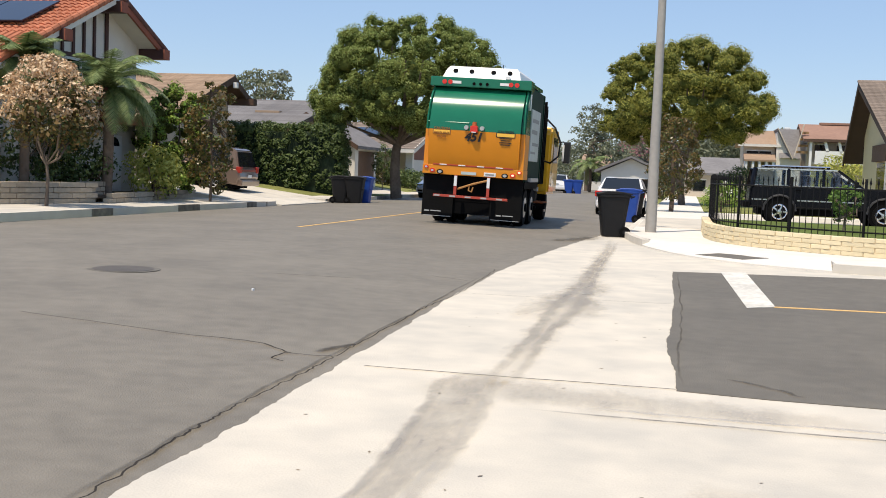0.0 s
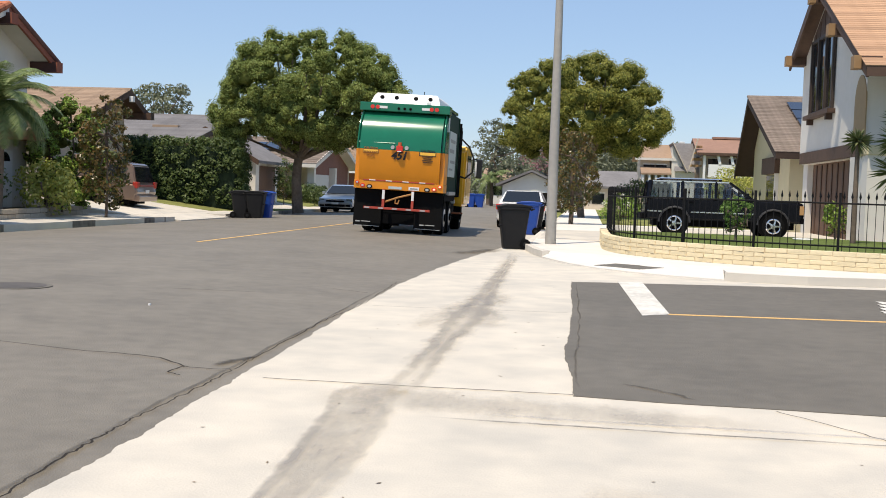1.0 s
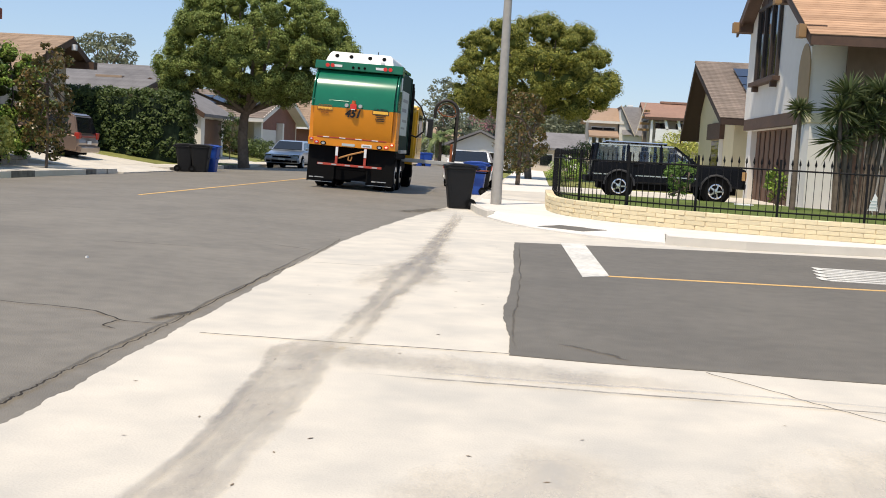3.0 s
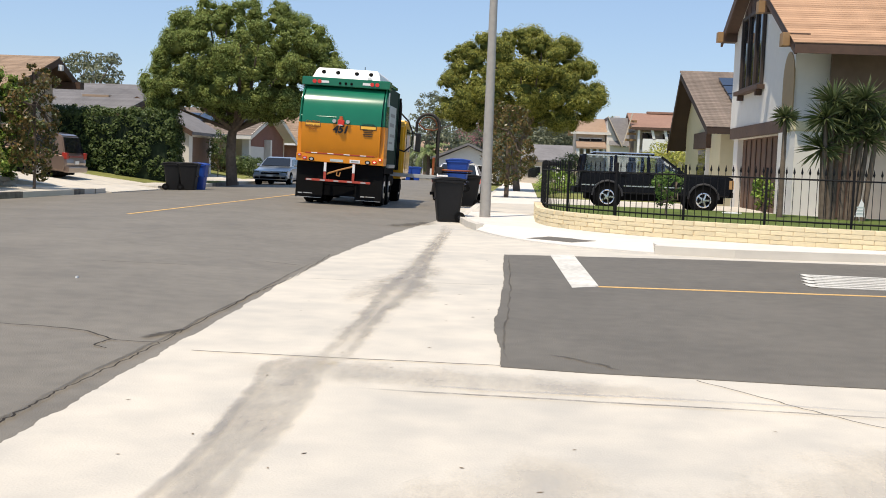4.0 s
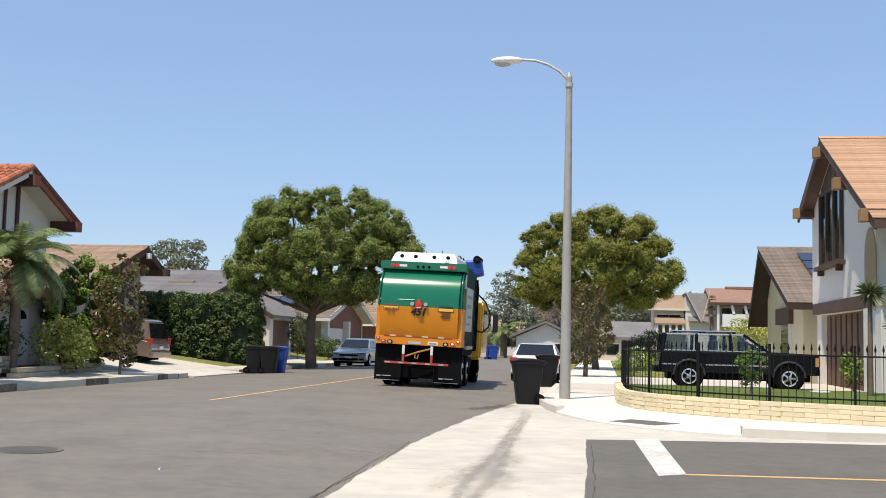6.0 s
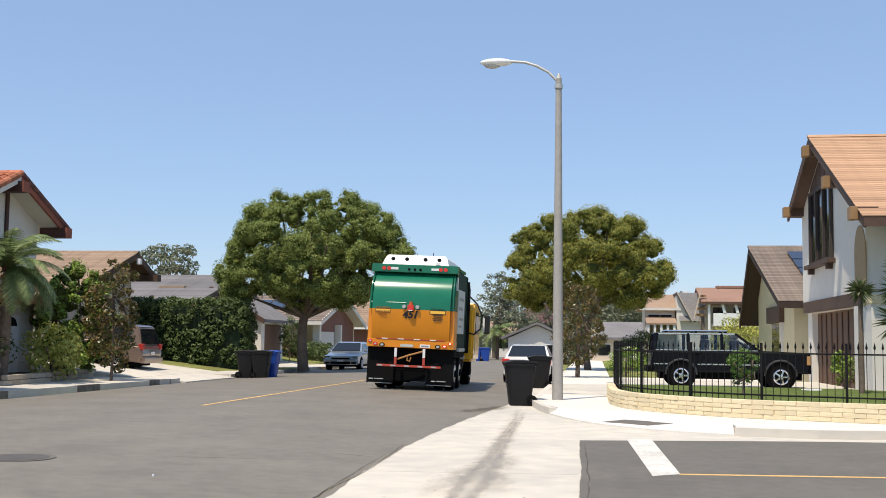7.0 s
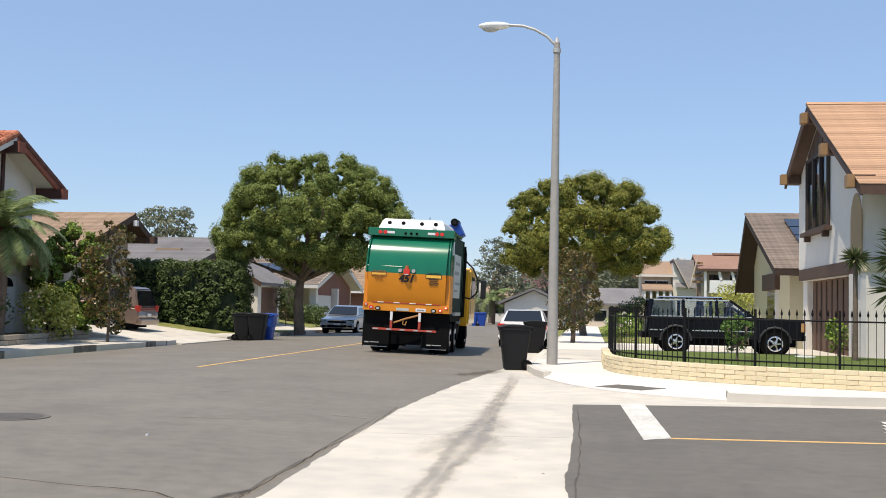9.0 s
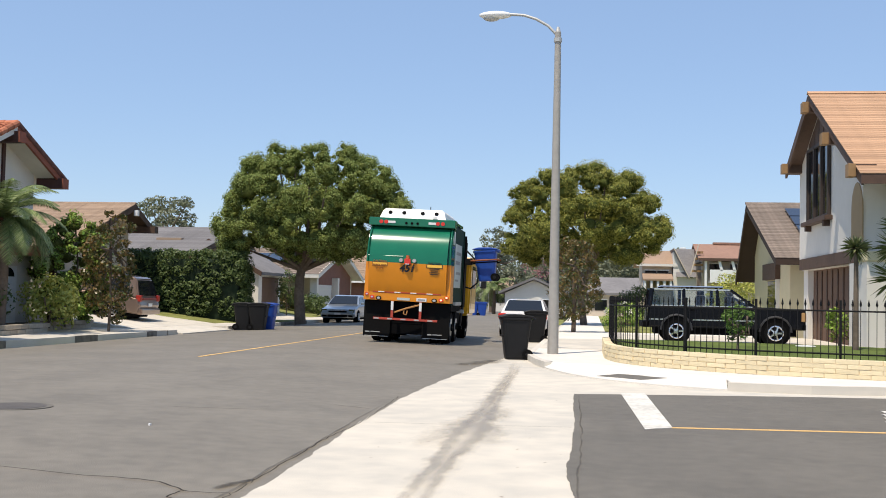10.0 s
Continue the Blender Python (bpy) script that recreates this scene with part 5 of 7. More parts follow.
def house_steep():
    """White house whose steep grey roof falls towards the street corner."""
    t = thing("house", "distant white house with steep grey roof", "house")
    part("wall", prism([(7.25, 0.05), (9.3, 0.05), (9.3, 3.6), (8.55, 3.6), (7.33, 6.0), (7.25, 5.9)], 99.0, 106.0, "y"), STUCCO, t)
    part("roof", prism([(7.28, 6.28), (8.62, 3.62), (8.50, 3.56), (7.18, 6.16)], 98.6, 106.4, "y"), ROOF_GREY, t)
    part("slope", prism([(98.6, 3.7), (98.75, 3.7), (101.2, 6.3), (101.0, 6.3)], 7.5, 9.25, "x"), ROOF_GREY, t, "grey shingle slope")
    part("barge_board", prism([(7.28, 6.30), (8.66, 3.62), (8.60, 3.58), (7.22, 6.24)], 98.5, 98.6, "y"), STUCCO_TAN, t)
    part("chimney_cap", box(8.0, 8.5, 101.0, 101.5, 6.1, 6.45, 0.03), WHITE_PAINT, t)


house_steep()


def house_balcony():
    t = thing("house", "distant cream house with red-brown roof and balcony", "house")
    red = mat("redbrown_roof", (0.33, 0.19, 0.135), 0.9, var=0.2)
    part("wall", box(9.7, 17.0, 98.4, 106.0, 0.05, 5.1), STUCCO_TAN, t)
    part("gable", prism([(98.4, 5.0), (101.8, 6.5), (106.0, 5.0)], 9.7, 17.0, "x"), STUCCO_TAN, t)
    part("roof", prism([(96.3, 5.12), (101.8, 6.62), (107.0, 5.0), (107.0, 5.18), (101.8, 6.82), (96.3, 5.30)], 9.2, 17.6, "x"), red, t)
    part("ridge_vent", box(11.0, 15.0, 101.4, 102.2, 6.78, 6.98, 0.02), red, t)
    part("barge_board", prism([(8.55, 3.85), (9.22, 6.55), (9.30, 6.55), (8.63, 3.85)], 96.9, 97.1, "y"), STUCCO_TAN, t)
    for k in range(4):
        z = 4.1 + 0.55 * k
        part("gable_rail", box(8.68 + 0.13 * k, 9.7, 97.3, 97.5, z, z + 0.2), BEAM, t)
    part("eave_fascia", box(9.2, 17.6, 96.2, 96.3, 5.08, 5.32), BROWN, t)
    part("balcony", box(10.2, 16.0, 96.4, 96.6, 3.2, 4.33), WHITE_PAINT, t, "white balcony parapet")
    part("balcony_floor", box(10.2, 16.0, 96.6, 98.4, 3.2, 3.4), STUCCO, t)
    part("post", box(9.75, 9.95, 96.5, 96.7, 0.05, 5.15), WHITE_PAINT, t)
    for x in (11.2, 12.3, 13.5):
        part("brace", box(-0.11, 0.11, -0.1, 0.1, 0, 1.05, 0.0, pose(x, 96.5, 4.25, 0, -14, 0)), WHITE_PAINT, t)
    for x in (10.8, 12.6):
        w = part("window", box(x - 0.45, x + 0.45, 98.36, 98.41, 3.6, 4.9), GLASS, t)
        part("frame", box(x - 0.52, x + 0.52, 98.33, 98.365, 4.9, 4.98), WHITE_PAINT, w)


house_balcony()
bungalow = far_house("distant grey-roofed white bungalow with solar roof", -6.8, -2.2, 86, 96, 1.9, 3.0, STUCCO, ROOF_GREY, False)
part("solar_panel", prism([(-4.1, 3.12), (-2.6, 2.40), (-2.6, 2.46), (-4.1, 3.18)], 86.0, 90.0, "y"), SOLAR, bungalow, "dark solar panels on the roof")
far_house("distant grey-roofed house among trees", -0.4, 3.6, 92, 100, 2.0, 3.3, STUCCO_TAN, ROOF_GREY, True)
far_house("distant pale house at the street's bend", -10.4, -8.4, 110, 118, 2.4, 3.6, STUCCO, ROOF_BROWN, True)


# ---- corner garden: block wall, iron fence, lawn ----
WALL_LINE = smooth_line([(0.40, 29.5), (0.40, 26.2), (0.46, 24.9), (0.72, 23.7), (1.25, 22.75), (2.0, 21.95), (2.9, 21.3), (4.0, 20.85), (5.3, 20.45), (7.0, 20.1), (10.0, 19.8), (14, 19.6)], 10)


def along(line, step):
    """Points and headings at even steps along a line."""
    out, left = [], 0.0
    for a, b in zip(line, line[1:]):
        d = (b - a).length
        u = left
        while u < d:
            out.append((a + (b - a) * (u / d), math.degrees(math.atan2((b - a).y, (b - a).x))))
            u += step
        left = u - d
    return out


lawn_edge = [(p.x + 0.12, p.y + 0.1) for p in WALL_LINE]
sheet("lawn", lawn_edge + [(14, 26.6), (7.4, 27.6), (6.2, 28.6), (0.55, 29.3)], 0.46, GRASS, "mown green lawn behind the block wall", "lawn")
sheet("driveway", [(0.7, 29.0), (7.7, 29.0), (7.7, 37.5), (0.7, 37.5)], 0.35, CONCRETE, "pale concrete driveway", "driveway")
sheet("driveway_2", [(-1.38, 29.6), (0.72, 29.3), (0.72, 37.4), (-1.38, 37.0)], 0.152, CONCRETE, "pale concrete driveway apron", "driveway")


def block_wall():
    t = thing("garden_wall", "low curved wall of cream split-face blocks", "wall", kind="structure")
    bm = bmesh.new()
    L = WALL_LINE
    rows = []
    for i, p in enumerate(L):
        d = (L[min(i + 1, len(L) - 1)] - L[max(i - 1, 0)]).normalized()
        rows.append([bm.verts.new((p.x + d.y * o, p.y - d.x * o, z)) for o, z in ((0.088, 0.1), (0.088, 0.494), (-0.09, 0.494), (-0.09, 0.1))])
    for a, b in zip(rows, rows[1:]):
        for k in range(3):
            bm.faces.new((a[k], a[k + 1], b[k + 1], b[k]))
    part("mortar_core", bm, MORTAR, t)
    meshes = []
    rnd = random.Random(2)
    for v in range(4):
        bm = box(-0.196, 0.196, -0.10, 0.10, -0.040, 0.040, 0.010)
        for q in bm.verts:
            q.co += Vector((rnd.uniform(-1, 1), rnd.uniform(-1, 1), rnd.uniform(-1, 1))) * 0.003
        me = bpy.data.meshes.new("block")
        bm.to_mesh(me)
        bm.free()
        me.materials.append(BLOCK)
        meshes.append(me)
    for c in range(4):
        pts = along(L, 0.40)
        for i, (p, a) in enumerate(pts):
            q, aa = p, a
            o = new("block", meshes[rnd.randrange(4)])
            o.parent = t
            off = 0.2 if c % 2 else 0.0
            o.matrix_local = pose(q.x, q.y, 0.19 + 0.088 * c, 0, 0, aa) @ pose(off, rnd.uniform(-0.004, 0.004), 0)


block_wall()


def iron_fence():
    t = thing("iron_fence", "black wrought-iron fence with spear points on the block wall", "fence")
    line = [Vector((p.x + 0.10, p.y + 0.35)) for p in WALL_LINE]
    z0 = 0.455
    bm = box(-0.006, 0.006, -0.006, 0.006, 0.02, 1.02)
    me_bar = bpy.data.meshes.new("picket")
    add_cyl(bm, (0, 0, 1.0), (0, 0, 1.04), 0.008, 0.023, 4)
    add_cyl(bm, (0, 0, 1.04), (0, 0, 1.15), 0.023, 0.0, 4)
    bm.to_mesh(me_bar)
    bm.free()
    me_bar.materials.append(BLACK_IRON)
    for p, a in along(line, 0.14):
        if p.x > 9:
            break
        o = new("picket", me_bar)
        o.parent = t
        o.matrix_local = pose(p.x, p.y, z0, 0, 0, a)
    bm = box(-0.022, 0.022, -0.022, 0.022, -0.02, 1.12, 0.004)
    me_post = bpy.data.meshes.new("post")
    bm.to_mesh(me_post)
    bm.free()
    me_post.materials.append(BLACK_IRON)
    for p, a in along(line, 1.55):
        o = new("post", me_post)
        o.parent = t
        o.matrix_local = pose(p.x, p.y, z0, 0, 0, a)
    for z in (0.12, 0.92):
        part("rail", tube([(p.x, p.y, z0 + z) for p in line], 0.017, 6), BLACK_IRON, t)


iron_fence()


# ---- planter walls and planting of the far side ----
def planter_wall(line, z0, z1, label):
    t = thing("planter_wall", label, "wall", kind="structure")
    P = [Vector(p) for p in line]
    n = max(1, round((z1 - z0) / 0.15))
    rnd = random.Random(6)
    bm = box(-0.235, 0.235, -0.1, 0.1, -0.068, 0.068, 0.012)
    me = bpy.data.meshes.new("block")
    bm.to_mesh(me)
    bm.free()
    me.materials.append(BLOCK_GREY)
    for c in range(n):
        for a, b in zip(P, P[1:]):
            d = (b - a).length
            k = max(1, round(d / 0.48))
            ang = math.degrees(math.atan2((b - a).y, (b - a).x))
            for i in range(k):
                q = a + (b - a) * ((i + 0.5) / k)
                o = new("block", me)
                o.parent = t
                o.matrix_local = pose(q.x, q.y, z0 + 0.075 + 0.15 * c, 0, 0, ang) @ pose((0.1 if c % 2 else -0.1), rnd.uniform(-0.01, 0.01), 0)


planter_wall([(-18.4, 22.0), (-17.3, 25.2), (-16.6, 28.0), (-17.2, 28.3), (-17.2, 29.9)], 0.14, 0.75, "weathered block planter wall beside the sidewalk")
planter_wall([(-16.3, 28.3), (-16.5, 31.2), (-17.1, 31.4), (-17.3, 35.8)], 0.14, 0.45, "low weathered block planter edge")
sheet("planting_bed", [(-26, 21), (-18.5, 22), (-17.4, 25.2), (-16.75, 28.0), (-16.6, 31.2), (-17.4, 31.6), (-17.4, 35.7), (-26, 36)], 0.35, SOIL, "brown soil planting bed", "soil")
RISE = [(-15.9, 0.0), (-15.9, 0.15), (-17.8, 0.36), (-20.2, 0.66), (-34, 0.75), (-34, 0.0)]


def front_yard(name, y0, y1, material, label, category):
    """Ground that rises from the sidewalk to the houses."""
    tagged(part(name, prism(RISE, y0, y1, "y"), material), label, category, kind="structure")


front_yard("driveway_3", 36.3, 44.5, CONCRETE, "pale concrete driveway rising to the brown house", "driveway")
front_yard("front_lawn", 44.5, 53.0, GRASS_DRY, "yellow-green dry lawn rising to the hedge", "lawn")
front_yard("driveway_4", 53.0, 60.5, CONCRETE, "pale concrete driveway of the grey-roofed house", "driveway")
front_yard("front_lawn_4", 60.5, 100.0, GRASS_DRY, "patchy dry lawns along the street", "lawn")
sheet("verge", [(-15.9, 46.0), (-14.35, 46.0), (-14.3, 53), (-15.9, 53)], 0.156, GRASS_DRY, "dry grass verge under the street tree", "lawn")
sheet("front_lawn_3", [(0.6, 46), (7, 46), (7, 90), (0.6, 90)], 0.16, GRASS_DRY, "dry front lawns beyond the driveway", "lawn")


# ---- trees and shrubs ----
def leaf_mat(name, color, color2, rough=0.5):
    """Leaf cards: colour varies from leaf to leaf, light passes through a little."""
    m = bpy.data.materials.new(name)
    m.use_nodes = True
    n, l = m.node_tree.nodes, m.node_tree.links
    b = n["Principled BSDF"]
    b.inputs["Roughness"].default_value = rough
    b.inputs["Specular IOR Level"].default_value = 0.25
    g = n.new("ShaderNodeNewGeometry")
    mx = n.new("ShaderNodeMix")
    mx.data_type = 'RGBA'
    mx.inputs[6].default_value, mx.inputs[7].default_value = (*color, 1), (*color2, 1)
    l.new(g.outputs["Random Per Island"], mx.inputs[0])
    l.new(mx.outputs[2], b.inputs["Base Color"])
    tr = n.new("ShaderNodeBsdfTranslucent")
    l.new(mx.outputs[2], tr.inputs[0])
    ms = n.new("ShaderNodeMixShader")
    ms.inputs[0].default_value = 0.16
    l.new(b.outputs[0], ms.inputs[1])
    l.new(tr.outputs[0], ms.inputs[2])
    l.new(ms.outputs[0], n["Material Output"].inputs[0])
    return m


LEAF_A = leaf_mat("leaf_green", (0.140, 0.196, 0.046), (0.275, 0.325, 0.088))
LEAF_B = leaf_mat("leaf_olive", (0.178, 0.182, 0.032), (0.360, 0.345, 0.070))
# crown insides: leaf colour darkened in place of shade between the leaves
INNER_SHADE = mat("crown_inside_shade", (0.125, 0.145, 0.036), 0.85, var=0.5, scale=14, bump=0.6, bscale=22, spec=0.1)
LEAF_HEDGE = leaf_mat("leaf_hedge", (0.046, 0.078, 0.024), (0.135, 0.178, 0.055))
LEAF_BRONZE = leaf_mat("leaf_bronze", (0.058, 0.092, 0.026), (0.215, 0.130, 0.048), 0.33)
LEAF_TAN = leaf_mat("leaf_tan_flower", (0.44, 0.26, 0.13), (0.80, 0.62, 0.42))
LEAF_BRIGHT = leaf_mat("leaf_bright", (0.125, 0.245, 0.034), (0.310, 0.410, 0.080))
LEAF_YELLOW = leaf_mat("leaf_yellowgreen", (0.26, 0.31, 0.06), (0.52, 0.49, 0.13))
LEAF_GREY = leaf_mat("leaf_greygreen", (0.11, 0.13, 0.075), (0.22, 0.23, 0.15))
LEAF_PALM = leaf_mat("leaf_palm", (0.11, 0.17, 0.055), (0.29, 0.34, 0.14))
DEAD = leaf_mat("leaf_brown", (0.16, 0.07, 0.045), (0.30, 0.15, 0.09))


def leaf_cloud(clumps, leaves, size, rnd, flat=0.8, droop=0.12):
    """Many small pointed leaf cards set over round clumps."""
    verts, faces = [], []
    g = rnd.gauss
    for (cx, cy, cz, r) in clumps:
        for _ in range(max(6, int(leaves * (r * r)))):
            d = Vector((g(0, 1), g(0, 1), g(0, 1))).normalized()
            if d.z < -0.3 and rnd.random() < 0.5:
                d.z = -d.z
            rr = r * (0.80 + 0.25 * rnd.random())
            p = Vector((cx + d.x * rr, cy + d.y * rr, cz + d.z * rr * flat))
            nrm = (d + Vector((g(0, .30), g(0, .30), g(0, .30) + droop))).normalized()
            u = nrm.cross(Vector((g(0, 1), g(0, 1), g(0, 1)))).normalized()
            v = nrm.cross(u)
            s = size * rnd.uniform(0.6, 1.3)
            k = len(verts)
            verts += [p - u * s * 0.5, p + v * s * 0.30, p + u * s * 0.5, p - v * s * 0.30]
            faces.append((k, k + 1, k + 2, k + 3))
    return verts, faces


def leaf_part(name, verts, faces, material, parent, label=""):
    me = bpy.data.meshes.new(name)
    me.from_pydata([tuple(v) for v in verts], [], faces)
    me.materials.append(material)
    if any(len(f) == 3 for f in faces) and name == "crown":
        me.materials.append(INNER_SHADE)
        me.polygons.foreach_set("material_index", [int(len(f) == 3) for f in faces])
    ob = new(name, me)
    ob.parent = parent
    if label:
        tagged(ob, label)
    return ob


def shell_clumps(rnd, c, h, n, r, low=-0.6, noise_amp=0.12):
    """Clumps over the shell of a rounded crown with an uneven outline, and some inside."""
    out = []
    for i in range(n):
        a = rnd.uniform(0, 2 * math.pi)
        zz = rnd.uniform(low, 1.0)
        q = math.sqrt(max(0.0, 1 - zz * zz))
        k = rnd.uniform(0.84, 1.0) if rnd.random() < 0.8 else rnd.uniform(0.4, 0.8)
        bump = 1 + noise_amp * noise.noise(Vector((math.cos(a) * 1.6, math.sin(a) * 1.6, zz * 2 + 7.1 * n)))
        out.append((c[0] + h[0] * q * k * bump * math.cos(a), c[1] + h[1] * q * k * bump * math.sin(a), c[2] + h[2] * zz * k * bump, r * rnd.uniform(0.65, 1.2)))
    return out


def unit_ball(level):
    bm = bmesh.new()
    bmesh.ops.create_icosphere(bm, subdivisions=level, radius=1.0)
    bm.verts.ensure_lookup_table()
    v, f = [q.co.copy() for q in bm.verts], [tuple(q.index for q in fc.verts) for fc in bm.faces]
    bm.free()
    return v, f


BALL_V, BALL_F = unit_ball(2)


def billows(rnd, crowns, spacing, radius, density, size, droop=0.06, knobs=9, solid=True):
    """Billowing foliage: separate clumps over the crown's skin, each a bunch of small leafy knobs, with insides
    coloured dark for shade.
    """
    g = rnd.gauss
    centres = []
    for ci, (c, h, low) in enumerate(crowns):
        c, h = Vector(c), Vector(h)
        for _ in range(1400):
            d = Vector((g(0, 1), g(0, 1), g(0, 1))).normalized()
            if d.z < low:
                continue
            k = rnd.uniform(0.86, 1.02)
            p = Vector((c.x + h.x * d.x * k, c.y + h.y * d.y * k, c.z + h.z * d.z * k))
            deep = False
            for cj, (c2, h2, _l) in enumerate(crowns):
                if cj != ci and sum(((p[q] - c2[q]) / h2[q]) ** 2 for q in range(3)) < 0.55:
                    deep = True
                    break
            if deep or any((p - o[0]).length_squared < spacing * spacing for o in centres):
                continue
            out = Vector((d.x / h.x, d.y / h.y, d.z / h.z)).normalized()
            centres.append((p, out))
    verts, faces = [], []

    def leaf(p, nrm, s):
        u = nrm.cross(Vector((g(0, 1), g(0, 1), g(0, 1)))).normalized()
        v = nrm.cross(u)
        k = len(verts)
        verts.extend((p - u * s * 0.5, p + v * s * 0.30, p + u * s * 0.5, p - v * s * 0.30))
        faces.append((k, k + 1, k + 2, k + 3))
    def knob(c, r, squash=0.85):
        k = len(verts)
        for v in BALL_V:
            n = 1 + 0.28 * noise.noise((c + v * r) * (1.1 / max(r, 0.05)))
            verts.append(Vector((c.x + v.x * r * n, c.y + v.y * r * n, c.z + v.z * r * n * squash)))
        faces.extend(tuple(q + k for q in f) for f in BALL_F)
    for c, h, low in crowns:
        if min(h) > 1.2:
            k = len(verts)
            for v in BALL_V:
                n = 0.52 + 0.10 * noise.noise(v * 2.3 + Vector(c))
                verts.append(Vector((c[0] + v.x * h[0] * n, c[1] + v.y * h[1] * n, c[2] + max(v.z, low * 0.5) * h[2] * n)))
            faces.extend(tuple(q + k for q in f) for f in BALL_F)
            for _ in range(int(170 * (h[0] * h[1] + h[0] * h[2] + h[1] * h[2]))):
                e = Vector((g(0, 1), g(0, 1), g(0, 1))).normalized()
                r = 0.52 + 0.10 * noise.noise(e * 2.3 + Vector(c)) + rnd.uniform(0.02, 0.16)
                leaf(Vector((c[0] + e.x * h[0] * r, c[1] + e.y * h[1] * r, c[2] + max(e.z, low * 0.5) * h[2] * r)), (e + Vector((g(0, .5), g(0, .5), g(0, .5)))).normalized(), size * 1.7)
    for p, out in centres:
        R = radius * rnd.uniform(0.7, 1.25)
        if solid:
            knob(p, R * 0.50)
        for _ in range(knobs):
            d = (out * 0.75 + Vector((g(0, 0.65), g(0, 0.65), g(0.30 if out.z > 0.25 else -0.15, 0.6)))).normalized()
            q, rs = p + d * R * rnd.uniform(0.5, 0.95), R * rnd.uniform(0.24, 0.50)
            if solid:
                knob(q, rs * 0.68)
            for _k in range(max(8, int(density * rs * rs))):
                e = Vector((g(0, 1), g(0, 1), g(0, 1))).normalized()
                if e.dot(d) < -0.5:
                    continue
                leaf(q + e * rs * (1.18 - 0.5 * rnd.random() ** 2), (e + Vector((g(0, .4), g(0, .4), g(0, .4) + droop))).normalized(), size * rnd.uniform(0.6, 1.3))
    return verts, faces, [p for p, _ in centres]


def broad_tree(label, base, trunk, crowns, leaf, seed, leaves=150, size=0.19, trunk_r=0.3, limbs=8, category="tree", name="tree", flat=0.8, spacing=0.0):
    """trunk: points of the stem; crowns: (centre, half sizes, clumps, radius, low). With a spacing the crown is built in billows."""
    rnd = random.Random(seed)
    t = thing(name, label, category, pose(*base))
    part("trunk", tube(trunk, trunk_r, 12, trunk_r * 0.7), BARK, t, smooth=True)
    top = Vector(trunk[-1])
    if spacing:
        v, f, ends = billows(rnd, [(c, h, low) for c, h, n, r, low in crowns], spacing, crowns[0][3], leaves, size, solid=spacing > 0.4)
    else:
        clumps = []
        for c, h, n, r, low in crowns:
            clumps += shell_clumps(rnd, c, h, n, r, low)
        ends = [c[:3] for c in clumps]
        v, f = leaf_cloud(clumps, leaves, size, rnd, flat)
    for i in range(limbs):
        e = Vector(ends[rnd.randrange(len(ends))])
        mid = (top + e) / 2 + Vector((rnd.uniform(-.3, .3), rnd.uniform(-.3, .3), -0.25))
        part("limb", tube([tuple(top - Vector((0, 0, 0.25))), tuple(mid), tuple(e)], trunk_r * 0.42, 8, 0.03), BARK, t, smooth=True)
    leaf_part("crown", v, f, leaf, t)
    return t


broad_tree("broad round green street tree with dense foliage", (-13.6, 49.7, 0.14), [(0.05, 0, -0.1), (0.0, 0, 0.5), (-0.06, 0, 1.4), (-0.02, 0, 2.2), (0.08, 0, 2.7)],
           [((0.55, 0, 5.35), (3.9, 3.4, 2.5), 150, 0.66, -0.6), ((-1.5, -0.5, 4.75), (2.2, 2.2, 1.75), 52, 0.68, -0.75), ((2.9, 0, 5.2), (1.9, 1.9, 1.8), 40, 0.66, -0.7), ((0.4, 0, 4.4), (2.8, 2.4, 0.9), 38, 0.60, -0.9), ((1.4, 0, 7.05), (1.6, 1.5, 0.85), 18, 0.58, -0.3)],
           LEAF_A, 3, 1900, 0.080, 0.27, 14, spacing=0.80)
broad_tree("broad olive-green street tree with an umbrella crown", (-0.36, 58, 0.14), [(0, 0, -0.1), (-0.2, 0, 1.4), (0.1, 0, 2.6), (0.7, 0, 3.7)],
           [((-0.1, 0, 5.9), (3.35, 3.2, 2.05), 140, 0.70, -0.5), ((-2.35, -0.3, 5.0), (1.85, 2.0, 1.35), 42, 0.70, -0.7), ((2.2, -0.2, 5.2), (1.75, 2.0, 1.45), 42, 0.70, -0.8), ((0, 0, 5.2), (2.6, 2.4, 0.9), 44, 0.62, -0.8), ((-3.0, 0, 6.6), (0.7, 0.8, 0.6), 7, 0.48, -0.9), ((-2.0, 0, 4.25), (1.7, 1.6, 0.6), 32, 0.52, -0.9), ((2.1, 0, 4.5), (1.65, 1.6, 0.7), 32, 0.52, -0.9)],
           LEAF_B, 4, 1900, 0.080, 0.20, 12, spacing=0.84)
broad_tree("bronze-leaved magnolia tree at the sidewalk", (-15.4, 33.2, 0.14), [(0, 0, -0.05), (0.03, 0, 0.8), (0, 0, 1.8), (0, 0, 3.0)],
           [((-0.12, 0, 2.35), (0.64, 0.62, 0.95), 64, 0.28, -0.9), ((-0.04, 0, 1.25), (0.54, 0.50, 0.75), 48, 0.27, -0.9), ((0.12, 0, 3.3), (0.42, 0.4, 0.45), 14, 0.22, -0.5)], LEAF_BRONZE, 5, 950, 0.13, 0.05, 14, spacing=0.36)
